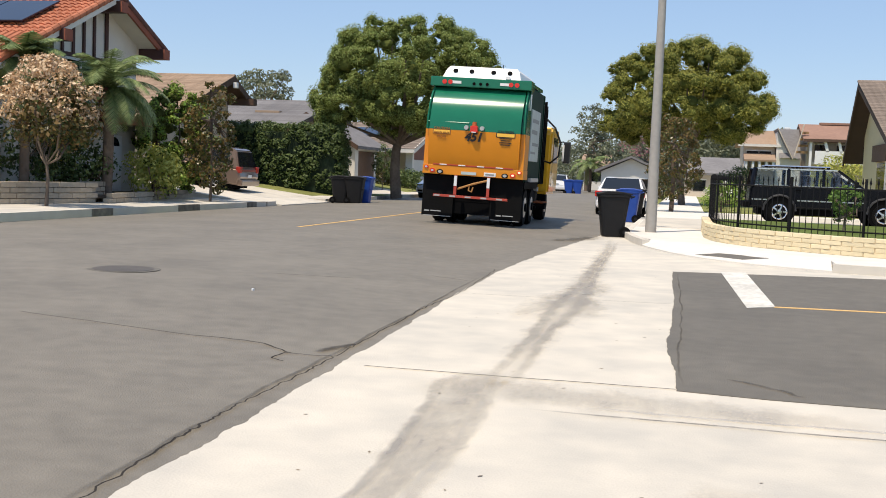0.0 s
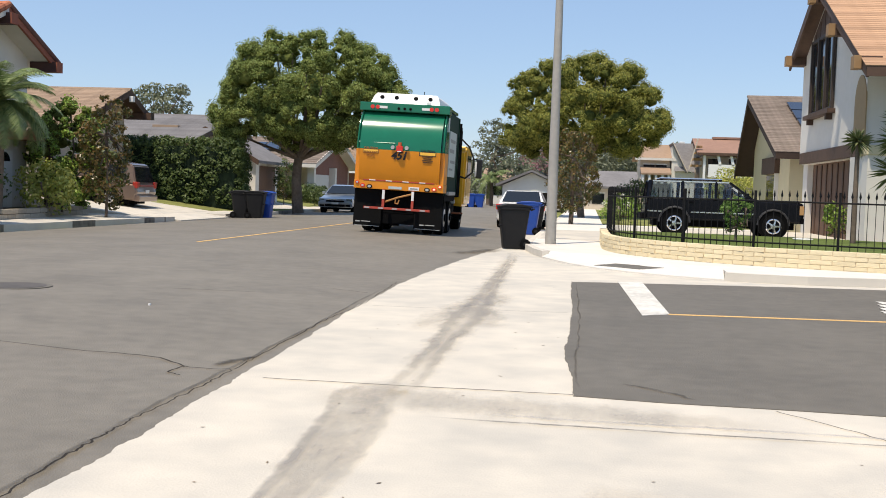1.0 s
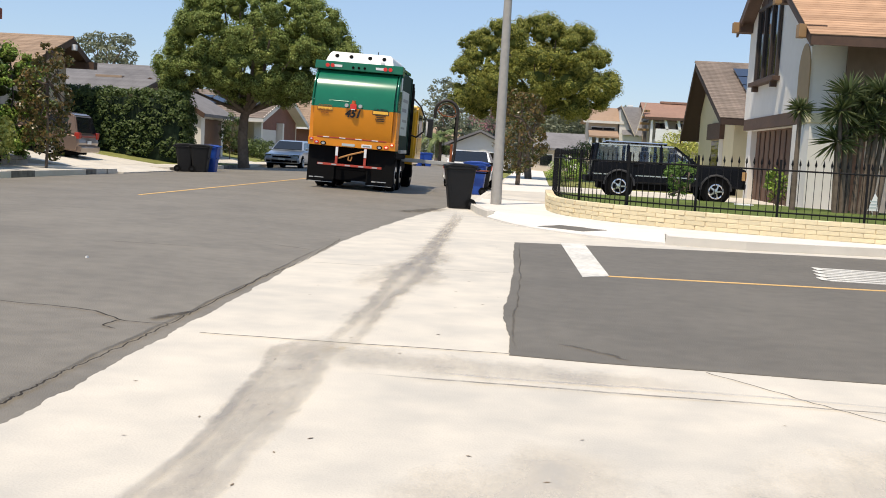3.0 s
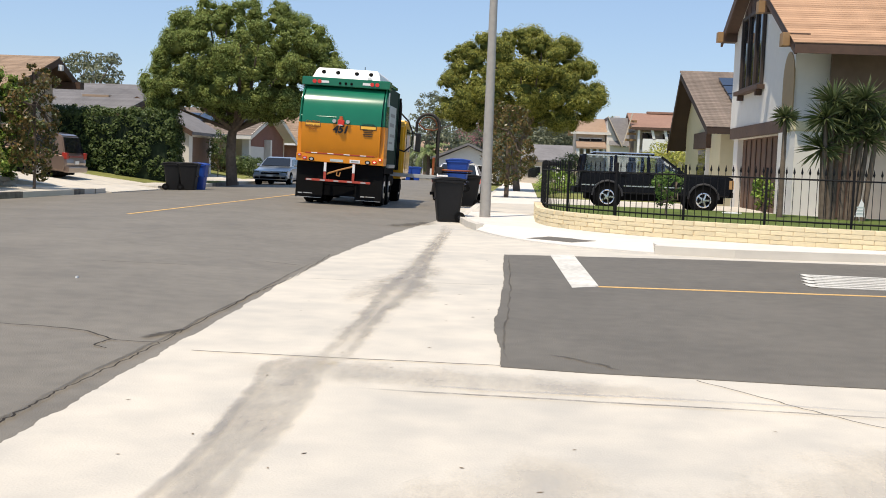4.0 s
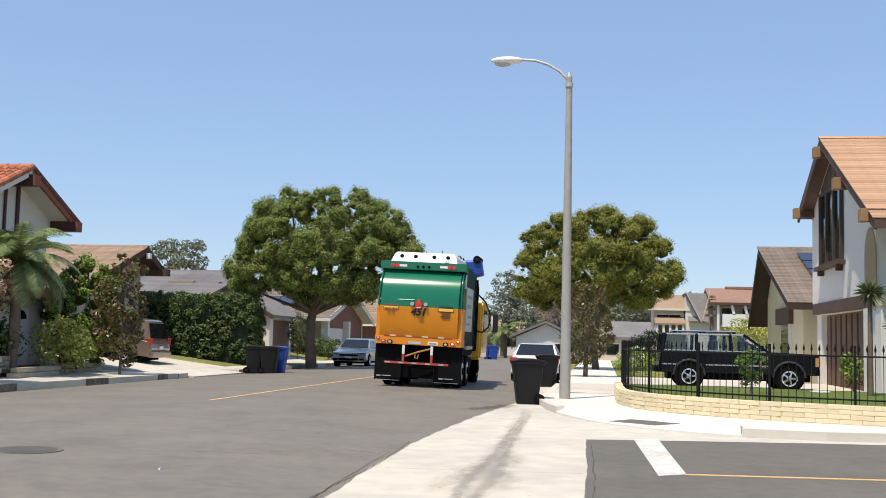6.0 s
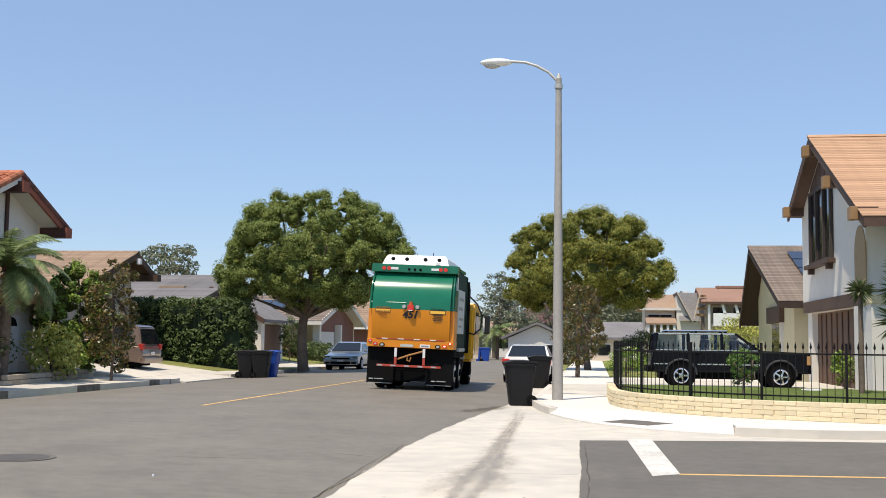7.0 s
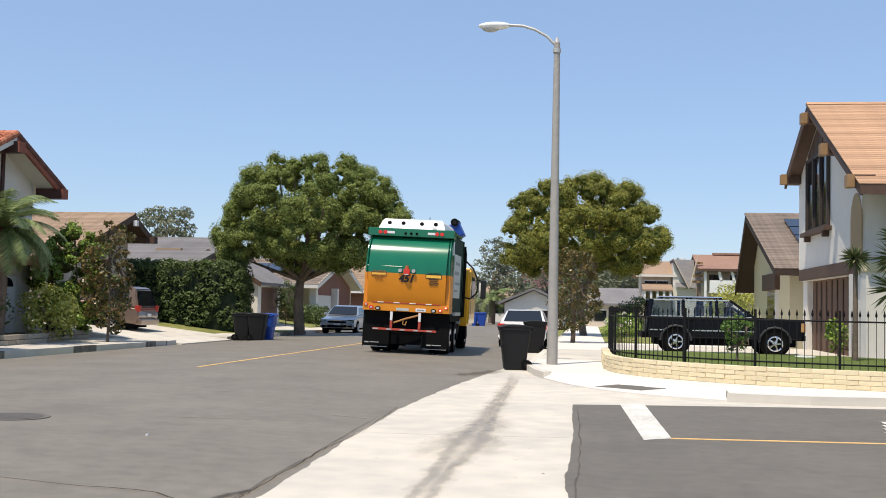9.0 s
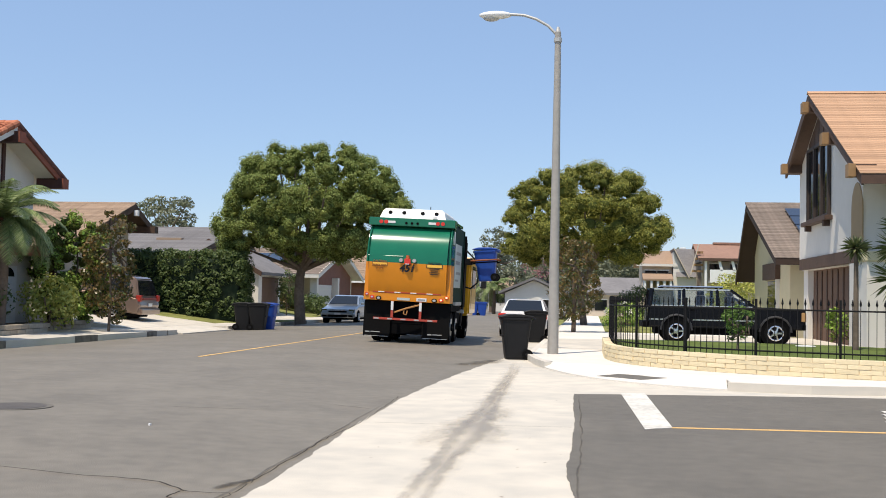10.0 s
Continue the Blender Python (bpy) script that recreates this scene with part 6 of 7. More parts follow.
broad_tree("bronze-leaved magnolia tree on the verge", (-0.72, 45.0, 0.14), [(0, 0, -0.05), (0.03, 0, 0.8), (0, 0, 1.8), (0, 0, 3.0)],
           [((0, 0, 1.95), (0.84, 0.84, 1.2), 50, 0.34, -0.9), ((-0.05, 0, 3.0), (0.6, 0.6, 0.6), 22, 0.3, -0.5)], LEAF_BRONZE, 6, 900, 0.13, 0.10, 10, spacing=0.40)
crape = broad_tree("crape myrtle with pale tan flower heads", (-16.2, 25.1, 0.14), [(0, 0, -0.05), (0.04, 0, 0.7), (-0.02, 0, 1.3)],
                   [((0.1, 0, 2.3), (1.05, 1.0, 0.9), 70, 0.34, -0.8)], LEAF_BRONZE, 7, 480, 0.13, 0.05, 9)
v, f = leaf_cloud(shell_clumps(random.Random(8), (0.1, 0, 2.65), (1.15, 1.1, 1.15), 130, 0.22, -0.45), 900, 0.10, random.Random(9))
leaf_part("blossom", v, f, LEAF_TAN, crape, "pale tan flower heads")
broad_tree("bright green shrub tree behind the planter", (-17.4, 34.6, 0.3), [(0, 0, -0.1), (0.03, 0, 0.6), (0, 0, 1.2)],
           [((0, 0, 1.75), (1.1, 1.05, 1.35), 90, 0.36, -0.9), ((0.15, 0, 2.9), (0.5, 0.5, 0.55), 90, 0.36, -0.5)], LEAF_BRIGHT, 10, 1100, 0.10, 0.06, 7, category="shrub", name="shrub", spacing=0.42)
for (x, y, z, hx, hz, leaf, lab, sd) in ((-16.75, 31.9, 0.33, 0.8, 0.65, LEAF_YELLOW, "yellow-green garden shrub in the bed", 12), (-18.0, 29.6, 0.33, 0.9, 0.75, LEAF_HEDGE, "dark green garden shrub in the bed", 13),
                                         (-17.0, 33.4, 0.33, 0.5, 0.45, LEAF_BRIGHT, "small bright green shrub", 14), (-19.4, 26.2, 0.33, 1.1, 1.0, LEAF_HEDGE, "dark shrub under the crape myrtle", 15), (-18.6, 27.8, 0.33, 1.0, 1.1, LEAF_HEDGE, "dark shrub beside the palm trunk", 25),
                                         (-15.9, 63.0, 0.2, 0.55, 0.5, LEAF_HEDGE, "rounded shrub by the far driveway", 17), (-17.3, 66.0, 0.25, 1.0, 0.45, LEAF_HEDGE, "low clipped green shrub before the garage", 18), (-18.6, 65.4, 0.45, 0.8, 0.5, LEAF_BRONZE, "low rounded bronze shrub before the garage", 26), (-16.9, 59.0, 0.3, 0.5, 1.15, LEAF_HEDGE, "tall dark shrub beside the garage wing", 27),
                                         (6.3, 52, 0.16, 0.9, 0.95, LEAF_YELLOW, "yellow-green shrub beyond the driveway", 19), (7.6, 58, 0.16, 1.3, 1.35, LEAF_YELLOW, "leafy shrub by the far house", 21),
                                         (2.6, 62, 0.16, 1.1, 0.85, LEAF_HEDGE, "dark shrubs before the far houses", 22), (6.8, 31.3, 0.352, 0.3, 0.5, LEAF_BRIGHT, "potted plant by the garage", 23)):
    broad_tree(lab, (x, y, z), [(0, 0, -0.08), (0, 0, hz * 0.5), (0, 0, hz)], [((0, 0, hz * 1.15), (hx, hx, hz), 50, 0.40 * hx, -0.9)], leaf, sd, 420 / max(hx, 0.5), 0.10 + 0.03 * hx, 0.03, 5, category="shrub", name="shrub", flat=1.0)


broad_tree("small round green shrub tree on the lawn", (3.15, 24.3, 0.46), [(0, 0, -0.08), (0.02, 0, 0.3), (0, 0, 0.6)], [((0, 0, 0.68), (0.24, 0.23, 0.20), 30, 0.13, -0.9), ((0.03, 0, 0.42), (0.10, 0.10, 0.14), 20, 0.13, -0.9)], leaf_mat("leaf_lawn_shrub", (0.07, 0.14, 0.03), (0.17, 0.27, 0.06)), 16, 2600, 0.06, 0.025, 6, category="shrub", name="shrub", spacing=0.13)


roses = broad_tree("green rose bush with white blooms", (1.3, 47.0, 0.16), [(0, 0, -0.08), (0, 0, 0.3), (0, 0, 0.6)], [((0, 0, 0.6), (0.75, 0.7, 0.55), 50, 0.26, -0.9)], LEAF_BRIGHT, 20, 420, 0.11, 0.03, 5, category="shrub", name="shrub", flat=1.0)
v, f = leaf_cloud(shell_clumps(random.Random(81), (0, 0, 0.75), (0.8, 0.75, 0.55), 26, 0.07, -0.2), 2600, 0.075, random.Random(82))
leaf_part("blossom", v, f, leaf_mat("white_petals", (0.70, 0.68, 0.55), (0.85, 0.84, 0.78)), roses, "white rose blooms")


def hedge():
    t = thing("hedge", "tall clipped dark green hedge", "hedge", pose(-18.35, 47.8, 0.36))
    part("core", box(-2.85, 2.55, -0.65, 0.7, -0.2, 2.6, 0.1), mat("hedge_core", (0.012, 0.028, 0.01), 0.95, var=0.4, scale=8), t)
    rnd = random.Random(30)
    clumps = []
    for _ in range(420):
        face = rnd.random()
        if face < 0.55:
            clumps.append((rnd.uniform(-2.9, 2.7), -0.75, rnd.uniform(0.05, 2.7), 0.22))
        elif face < 0.8:
            clumps.append((rnd.uniform(-2.9, 2.7), rnd.uniform(-0.7, 0.7), 2.72 + rnd.uniform(-0.05, 0.14), 0.24))
        else:
            clumps.append((2.72, rnd.uniform(-0.7, 0.7), rnd.uniform(0.05, 2.7), 0.22))
    for _ in range(60):
        x = rnd.choice((rnd.uniform(-2.6, -0.6), rnd.uniform(0.2, 2.2)))
        clumps.append((x, rnd.uniform(-0.6, 0.3), 2.85 + rnd.uniform(0.0, 0.22), 0.09))
    v, f = leaf_cloud(clumps, 900, 0.12, rnd, 1.0)
    leaf_part("foliage", v, f, LEAF_HEDGE, t)


hedge()


def far_foliage():
    """Woods closing the view at the end of the street and behind the houses."""
    rnd = random.Random(41)
    spots = []
    for k in range(34):
        x = rnd.uniform(-22, 16)
        spots.append((x, rnd.uniform(125, 170), rnd.uniform(3.2, 6.5) + (2.0 if -12 < x < -5 else 0.0)))
    for k in range(16):
        spots.append((rnd.uniform(-7, 9), rnd.uniform(112, 124), rnd.uniform(5.0, 7.5)))
    verts, faces = [], []
    for x, y, hgt in spots:
        cl = shell_clumps(rnd, (x, y, hgt * 0.5), (hgt * 0.55, hgt * 0.5, hgt * 0.55), 36, hgt * 0.14, -0.9, 0.3)
        v, f = leaf_cloud(cl, 90, 0.34, rnd, 1.0)
        k = len(verts)
        verts += v
        faces += [tuple(i + k for i in q) for q in f]
    tagged(leaf_part("far_woods", verts, faces, LEAF_GREY, None), "grey-green distant trees closing the street", "trees", kind="stuff")


far_foliage()
broad_tree("tall thin grey-green tree far behind the roofs", (-36.8, 90, -0.12), [(0, 0, 0), (0, 0, 3), (0, 0, 6)], [((0, 0, 8.0), (2.5, 2.2, 1.9), 60, 0.6, -0.8)], LEAF_GREY, 31, 150, 0.28, 0.22, 10)
broad_tree("tall sparse grey-green tree at the street's end", (-9.2, 100, -0.12), [(0, 0, 0), (0, 0, 3), (0.3, 0, 5)], [((0.2, 0, 6.0), (1.2, 1.2, 2.2), 34, 0.5, -0.9), ((1.6, 0, 4.4), (1.7, 1.4, 1.8), 34, 0.55, -0.9)], LEAF_GREY, 32, 150, 0.28, 0.2, 8)
broad_tree("pink-flowering small tree beyond the white car", (-3.6, 88, -0.12), [(0, 0, 0), (0, 0, 1.5), (0, 0, 2.6)], [((0, 0, 4.0), (1.8, 1.6, 1.3), 30, 0.5, -0.8)], leaf_mat("leaf_pink", (0.25, 0.10, 0.11), (0.40, 0.24, 0.22)), 33, 90, 0.22, 0.1, 6)


def palm(label, base, height, trunk_r, fronds, length, seed, droop=0.9, skirt=True, leaf=None, wide=0.5):
    rnd = random.Random(seed)
    t = thing("palm", label, "palm", pose(*base))
    part("trunk", tube([(0, 0, -0.1), (0.05, 0, height * 0.5), (0, 0, height)], trunk_r, 10, trunk_r * 0.85), BARK, t, smooth=True)
    for i in range(fronds):
        a = 2 * math.pi * i / fronds * 2.4 + rnd.uniform(-.2, .2)
        el = rnd.uniform(-0.2, 1.35)
        L = length * rnd.uniform(0.8, 1.1)
        d = Vector((math.cos(a), math.sin(a), 0))
        pts = []
        p = Vector((0, 0, height))
        e = el
        for k in range(9):
            pts.append(p.copy())
            p = p + (d * math.cos(e) + Vector((0, 0, math.sin(e)))) * (L / 8)
            e -= droop * 0.26
        verts, faces = [], []
        for k in range(1, 9):
            for m_ in range(9):
                u = (m_ + rnd.random()) / 9
                q = pts[k - 1].lerp(pts[k], u)
                tang = (pts[k] - pts[k - 1]).normalized()
                side = tang.cross(Vector((0, 0, 1))).normalized()
                wl = wide * math.sin(math.pi * (0.12 + 0.85 * (k - 1 + u) / 8.2)) * rnd.uniform(0.8, 1.1)
                for s in (-1, 1):
                    tip = q + side * s * wl + tang * wl * 0.55 - Vector((0, 0, wl * 0.45))
                    n0 = len(verts)
                    verts += [q - tang * 0.018, q + tang * 0.018, tip]
                    faces.append((n0, n0 + 1, n0 + 2))
        fr = leaf_part("frond", verts, faces, leaf or LEAF_PALM, t)
        part("stem", tube([tuple(q) for q in pts], 0.02, 5, 0.006), LEAF_PALM, fr)
    if skirt:
        cl = [(rnd.uniform(-.2, .2), rnd.uniform(-.2, .2), height - 0.2 - 0.9 * rnd.random(), 0.22) for _ in range(14)]
        v, f = leaf_cloud(cl, 500, 0.16, rnd, 1.2)
        leaf_part("dead_skirt", v, f, DEAD, t, "brown dead leaf bases")
    return t


palm("feathery date palm in front of the white house", (-17.15, 29.7, 0.3), 3.2, 0.17, 46, 2.15, 50, 0.85, wide=0.40)
palm("second feathery palm beside the white house", (-17.95, 26.7, 0.3), 3.7, 0.14, 44, 1.35, 55, 0.8, wide=0.45)
palm("small green palm far along the street", (-8.2, 92, -0.12), 2.4, 0.14, 22, 2.2, 51, 1.0, False)
palm("palm with drooping fronds beside the red-brown house", (-14.6, 78, 0.1), 2.4, 0.13, 20, 2.0, 52, 1.0, False, LEAF_YELLOW)


def yucca(base, heads, seed, size=1.0):
    rnd = random.Random(seed)
    t = thing("yucca", "spiky green yucca with several heads", "yucca", pose(*base))
    for (hx, hy, hz) in heads:
        part("stem", tube([(hx * 0.75, hy * 0.75, -0.1), (hx * 0.9, hy * 0.9, hz * 0.55), (hx, hy, hz)], 0.07, 8, 0.05), BARK, t, smooth=True)
        verts, faces = [], []
        c = Vector((hx, hy, hz))
        for _ in range(150):
            d = Vector((rnd.gauss(0, 1), rnd.gauss(0, 1), rnd.gauss(0.35, 0.8))).normalized()
            s = d.cross(Vector((0, 0, 1))).normalized() * 0.022
            L = rnd.uniform(0.42, 0.72) * size
            k = len(verts)
            tip = c + d * L - Vector((0, 0, 0.10 * rnd.random()))
            verts += [c + d * 0.05 - s, c + d * 0.05 + s, c + d * L * 0.6 + s, tip, c + d * L * 0.6 - s]
            faces.append((k, k + 1, k + 2, k + 3, k + 4))
        leaf_part("leaf_head", verts, faces, leaf_mat("leaf_yucca", (0.06, 0.09, 0.03), (0.20, 0.22, 0.10)), t)


yucca((7.2, 26.0, 0.46), [(-0.1, 0, 2.75), (0.3, 0.1, 2.55), (0.62, 0, 2.8), (-0.28, -0.1, 2.35), (0.5, 0.1, 2.2), (0.1, 0.2, 2.0), (-0.25, 0.15, 1.65), (0.75, 0.1, 1.9), (0.95, 0, 2.4)], 60)
yucca((6.07, 26.2, 0.46), [(0.0, 0, 2.35)], 61, 0.62)


def lawn_sign():
    t = thing("lawn_sign", "small white yard sign on a wire stake", "sign", pose(7.55, 25.0, 0.46, 0, 0, -12))
    part("board", prism([(-0.11, 0.12), (0.11, 0.12), (0.09, 0.40), (0.02, 0.52)], -0.008, 0.008, "y"), WHITE_PAINT, t)
    for k in range(3):
        part("print_bar", box(-0.07, 0.07, -0.012, -0.008, 0.18 + 0.07 * k, 0.21 + 0.07 * k), PANEL, t)
    part("stake", cyl((0, 0, -0.05), (0, 0, 0.3), 0.006, seg=6), METAL_GREY, t)


lawn_sign()
part_hose = tube([(5.15 + 0.16 * math.cos(0.5 * k) * (1 + 0.02 * k), 27.3 + 0.25 * math.sin(0.5 * k) * (1 + 0.02 * k), 0.475) for k in range(30)], 0.012, 6)
tagged(part("garden_hose", part_hose, WHITE_PAINT), "white garden hose coiled on the lawn", "hose")


# ---- vehicles ----
def wheel_part(t, x0, x1, y, r, rim_mat, spokes=5):
    bm = cyl((x0, y, r), (x1, y, r), r, seg=28)
    bmesh.ops.bevel(bm, geom=[e for e in bm.edges if len(e.link_faces) == 2 and max(len(f.verts) for f in e.link_faces) > 8], offset=0.03, segments=2, affect='EDGES')
    w = part("wheel", bm, RUBBER, t)
    out = x1 if abs(x1) > abs(x0) else x0
    sg = 1 if out > 0 else -1
    part("rim", cyl((out - sg * 0.05, y, r), (out + sg * 0.004, y, r), r * 0.60, seg=24), CHASSIS, w)
    bm = bmesh.new()
    for k in range(spokes):
        a = 2 * math.pi * k / spokes
        add_cyl(bm, (out + sg * 0.008, y, r), (out + sg * 0.008, y + r * 0.56 * math.cos(a), r + r * 0.56 * math.sin(a)), 0.045, 0.035, 6)
    part("spoke_set", bm, rim_mat, w, "pale alloy spokes")
    bm = bmesh.new()
    ring = [(out + sg * 0.006, y + r * 0.58 * math.cos(2 * math.pi * k / 24), r + r * 0.58 * math.sin(2 * math.pi * k / 24)) for k in range(25)]
    part("rim_lip", tube(ring, 0.022, 6), rim_mat, w)


def car(name, label, m, W, lower, cabin, roof_in, paint, wheels, r, rim=None, glass_lo=0.0):
    """lower, cabin: side outlines (y, z), front towards +y. The cabin narrows by roof_in at its top."""
    t = thing(name, label, "car", m)
    bm = prism(lower, -W / 2, W / 2, "x")
    bmesh.ops.bevel(bm, geom=[e for e in bm.edges if abs(e.verts[0].co.x - e.verts[1].co.x) < 1e-4], offset=0.07, segments=3, affect='EDGES')
    b = part("body", bm, paint, t)
    for f in b.data.polygons:
        f.use_smooth = f.area < 0.15
    z_lo, z_hi = min(z for _, z in cabin), max(z for _, z in cabin)

    def cab(shrink, grow):
        bm2 = bmesh.new()
        sides = []
        for s in (-1, 1):
            vs = []
            for y, z in cabin:
                k = (z - z_lo) / (z_hi - z_lo)
                vs.append(bm2.verts.new((s * (W / 2 - 0.03 - roof_in * k + grow), y, z)))
            sides.append(vs)
        n = len(cabin)
        for i in range(n):
            bm2.faces.new((sides[0][i], sides[0][(i + 1) % n], sides[1][(i + 1) % n], sides[1][i]))
        bm2.faces.new(sides[0][::-1])
        bm2.faces.new(sides[1])
        bmesh.ops.recalc_face_normals(bm2, faces=bm2.faces)
        return bm2
    bm = cab(0, 0)
    bmesh.ops.bevel(bm, geom=bm.edges[:], offset=0.04, segments=2, affect='EDGES')
    part("cabin", bm, paint, t)
    for y in wheels:
        for s in (-1, 1):
            part("wheel_arch", cyl((s * (W / 2 - 0.20), y, r), (s * (W / 2 + 0.012), y, r), r * 1.17, seg=28), CHASSIS, t)
            wheel_part(t, s * (W / 2 - 0.2), s * (W / 2 + 0.025), y, r, rim or RIM)
    part("underbody", box(-W / 2 + 0.15, W / 2 - 0.15, lower[0][0] + 0.3, -lower[0][0] - 0.3 if lower[0][0] < 0 else 1.5, r * 0.55, r * 1.2), CHASSIS, t)
    t["w"] = W
    return t


def side_glass(t, W, pts, z_lo, z_hi, roof_in, name="side_window"):
    """A pane on both flanks, leaning in with the cabin."""
    for s in (-1, 1):
        bm = bmesh.new()
        vs = []
        for y, z in pts:
            k = (z - z_lo) / (z_hi - z_lo)
            vs.append(bm.verts.new((s * (W / 2 - 0.03 - roof_in * k + 0.006), y, z)))
        f = bm.faces.new(vs)
        r = bmesh.ops.extrude_face_region(bm, geom=[f])
        bmesh.ops.translate(bm, vec=(s * 0.006, 0, 0), verts=[v for v in r["geom"] if isinstance(v, bmesh.types.BMVert)])
        bmesh.ops.recalc_face_normals(bm, faces=bm.faces)
        part(name, bm, GLASS, t)


def end_glass(t, p0, p1, w0, w1, out, name):
    """A pane across the cabin's end between two (y, z) heights."""
    bm = bmesh.new()
    d = Vector((p1[0] - p0[0], p1[1] - p0[1]))
    n = Vector((-d.y, d.x)).normalized() * out
    a = [bm.verts.new((x, p[0] + n.x * q, p[1] + n.y * q)) for q in (0.012, 0.02) for p, ws in ((p0, w0), (p1, w1)) for x in (-ws, ws)]
    for q in ((0, 1, 3, 2), (4, 6, 7, 5), (0, 4, 5, 1), (2, 3, 7, 6), (0, 2, 6, 4), (1, 5, 7, 3)):
        bm.faces.new([a[i] for i in q])
    bmesh.ops.recalc_face_normals(bm, faces=bm.faces)
    part(name, bm, GLASS, t)


PANE = mat("tinted_pane", (0.78, 0.82, 0.84), 0.02, transmission=1.0)
SEAT = mat("grey_seat_cloth", (0.06, 0.06, 0.065), 0.9, var=0.2)


def pane(name, pts, thick, t):
    """A thin pane from four corner points."""
    bm = bmesh.new()
    f = bm.faces.new([bm.verts.new(q) for q in pts])
    bm.normal_update()
    n = f.normal.copy()
    r = bmesh.ops.extrude_face_region(bm, geom=[f])
    bmesh.ops.translate(bm, vec=n * thick, verts=[v for v in r["geom"] if isinstance(v, bmesh.types.BMVert)])
    bmesh.ops.recalc_face_normals(bm, faces=bm.faces)
    o = part(name, bm, PANE, t)
    o.visible_shadow = False


def make_suv():
    W, H = 1.75, 1.51
    t = thing("suv", "black boxy sport utility vehicle parked on the driveway", "car", pose(3.64, 31.3, 0.352, 0, 0, -90))
    low = [(-2.1, 0.42), (2.05, 0.42), (2.12, 0.62), (2.10, 0.95), (2.0, 0.99), (0.80, 1.03), (-2.08, 1.02), (-2.13, 0.62)]
    bm = prism(low, -W / 2, W / 2, "x")
    bmesh.ops.bevel(bm, geom=[e for e in bm.edges if abs(e.verts[0].co.x - e.verts[1].co.x) < 1e-4], offset=0.05, segments=3, affect='EDGES')
    part("body", bm, CAR_BLACK, t)
    part("roof", prism([(-2.0, H - 0.05), (0.12, H - 0.05), (0.04, H), (-1.92, H)], -0.74, 0.74, "x"), CAR_BLACK, t)
    top, bot = 0.73, 0.845
    posts = ((-2.05, -1.98, 0.14), (-1.12, -1.12, 0.10), (-0.22, -0.22, 0.09), (0.80, 0.14, 0.07))
    for s in (-1, 1):
        for y0, y1, w in posts:
            part("pillar", tube([(s * bot, y0, 1.0), (s * top, y1, H - 0.03)], w * 0.5, 8), CAR_BLACK, t)
        for (a0, a1, wa), (b0, b1, wb) in zip(posts, posts[1:]):
            pane("side_window", [(s * bot, a0, 1.03), (s * bot, b0, 1.03), (s * top, b1, H - 0.05), (s * top, a1, H - 0.05)], 0.004, t)
        part("belt_trim", box(s * 0.872 - 0.012, s * 0.872 + 0.012, -2.0, 0.72, 1.015, 1.038), CHROME, t)
        for y0, y1 in ((-2.05, -1.80), (-1.76, -1.62), (-0.88, 0.10), (0.16, 0.80)):
            part("chrome_strip", box(s * 0.878 - 0.012, s * 0.878 + 0.012, y0, y1, 0.63, 0.66), CHROME, t)
        part("side_lamp", box(s * 0.80 - 0.07, s * 0.80 + 0.085, 2.0, 2.125, 0.66, 0.90, 0.01), mat("dull_amber", (0.42, 0.24, 0.10), 0.4), t, "dull amber corner lamp")
        part("drip_rail", box(s * 0.752 - 0.015, s * 0.752 + 0.015, -1.98, 0.12, H - 0.05, H - 0.015), CHROME, t)
        part("roof_rail", tube([(s * 0.6, -1.75, H + 0.045), (s * 0.6, -0.05, H + 0.045)], 0.024, 6), CHROME, t)
        for y in (-1.7, -0.9, -0.1):
            part("rail_foot", box(s * 0.6 - 0.02, s * 0.6 + 0.02, y - 0.04, y + 0.04, H - 0.005, H + 0.04), CHASSIS, t)
        part("mirror", box(s * 0.97 - 0.1, s * 0.97 + 0.1, 0.55, 0.63, 1.04, 1.2, 0.02), CAR_BLACK, t)
        part("door_handle", box(s * 0.885 - 0.01, s * 0.885 + 0.012, -0.95, -0.80, 0.90, 0.94, 0.004), CHASSIS, t)
        part("door_handle", box(s * 0.885 - 0.01, s * 0.885 + 0.012, -0.05, 0.10, 0.90, 0.94, 0.004), CHASSIS, t)
        for y in (-1.32, 1.32):
            part("wheel_arch", cyl((s * 0.68, y, 0.36), (s * 0.885, y, 0.36), 0.40, seg=28), CHASSIS, t)
            part("fender_flare", tube([(s * 0.885, y + 0.42 * math.cos(a), 0.36 + 0.42 * math.sin(a)) for a in [math.pi * k / 8 for k in range(9)]], 0.03, 6), mat("grey_flare", (0.03, 0.03, 0.033), 0.5), t)
            wheel_part(t, s * 0.68, s * 0.905, y, 0.33, CHROME)
    pane("windscreen", [(-0.78, 0.80, 1.03), (0.78, 0.80, 1.03), (0.68, 0.14, H - 0.05), (-0.68, 0.14, H - 0.05)], 0.004, t)
    pane("rear_window", [(-0.78, -2.06, 1.03), (0.78, -2.06, 1.03), (0.68, -1.99, H - 0.05), (-0.68, -1.99, H - 0.05)], 0.004, t)
    for y in (-0.55, 0.25):
        for x in (-0.4, 0.4):
            part("seat", box(x - 0.24, x + 0.24, y - 0.12, y + 0.02, 0.9, 1.32, 0.05), SEAT, t)
            part("headrest", box(x - 0.12, x + 0.12, y - 0.10, y, 1.33, 1.45, 0.03), SEAT, t)
    part("front_bumper", box(-0.86, 0.86, 2.04, 2.13, 0.42, 0.58, 0.03), CHASSIS, t)
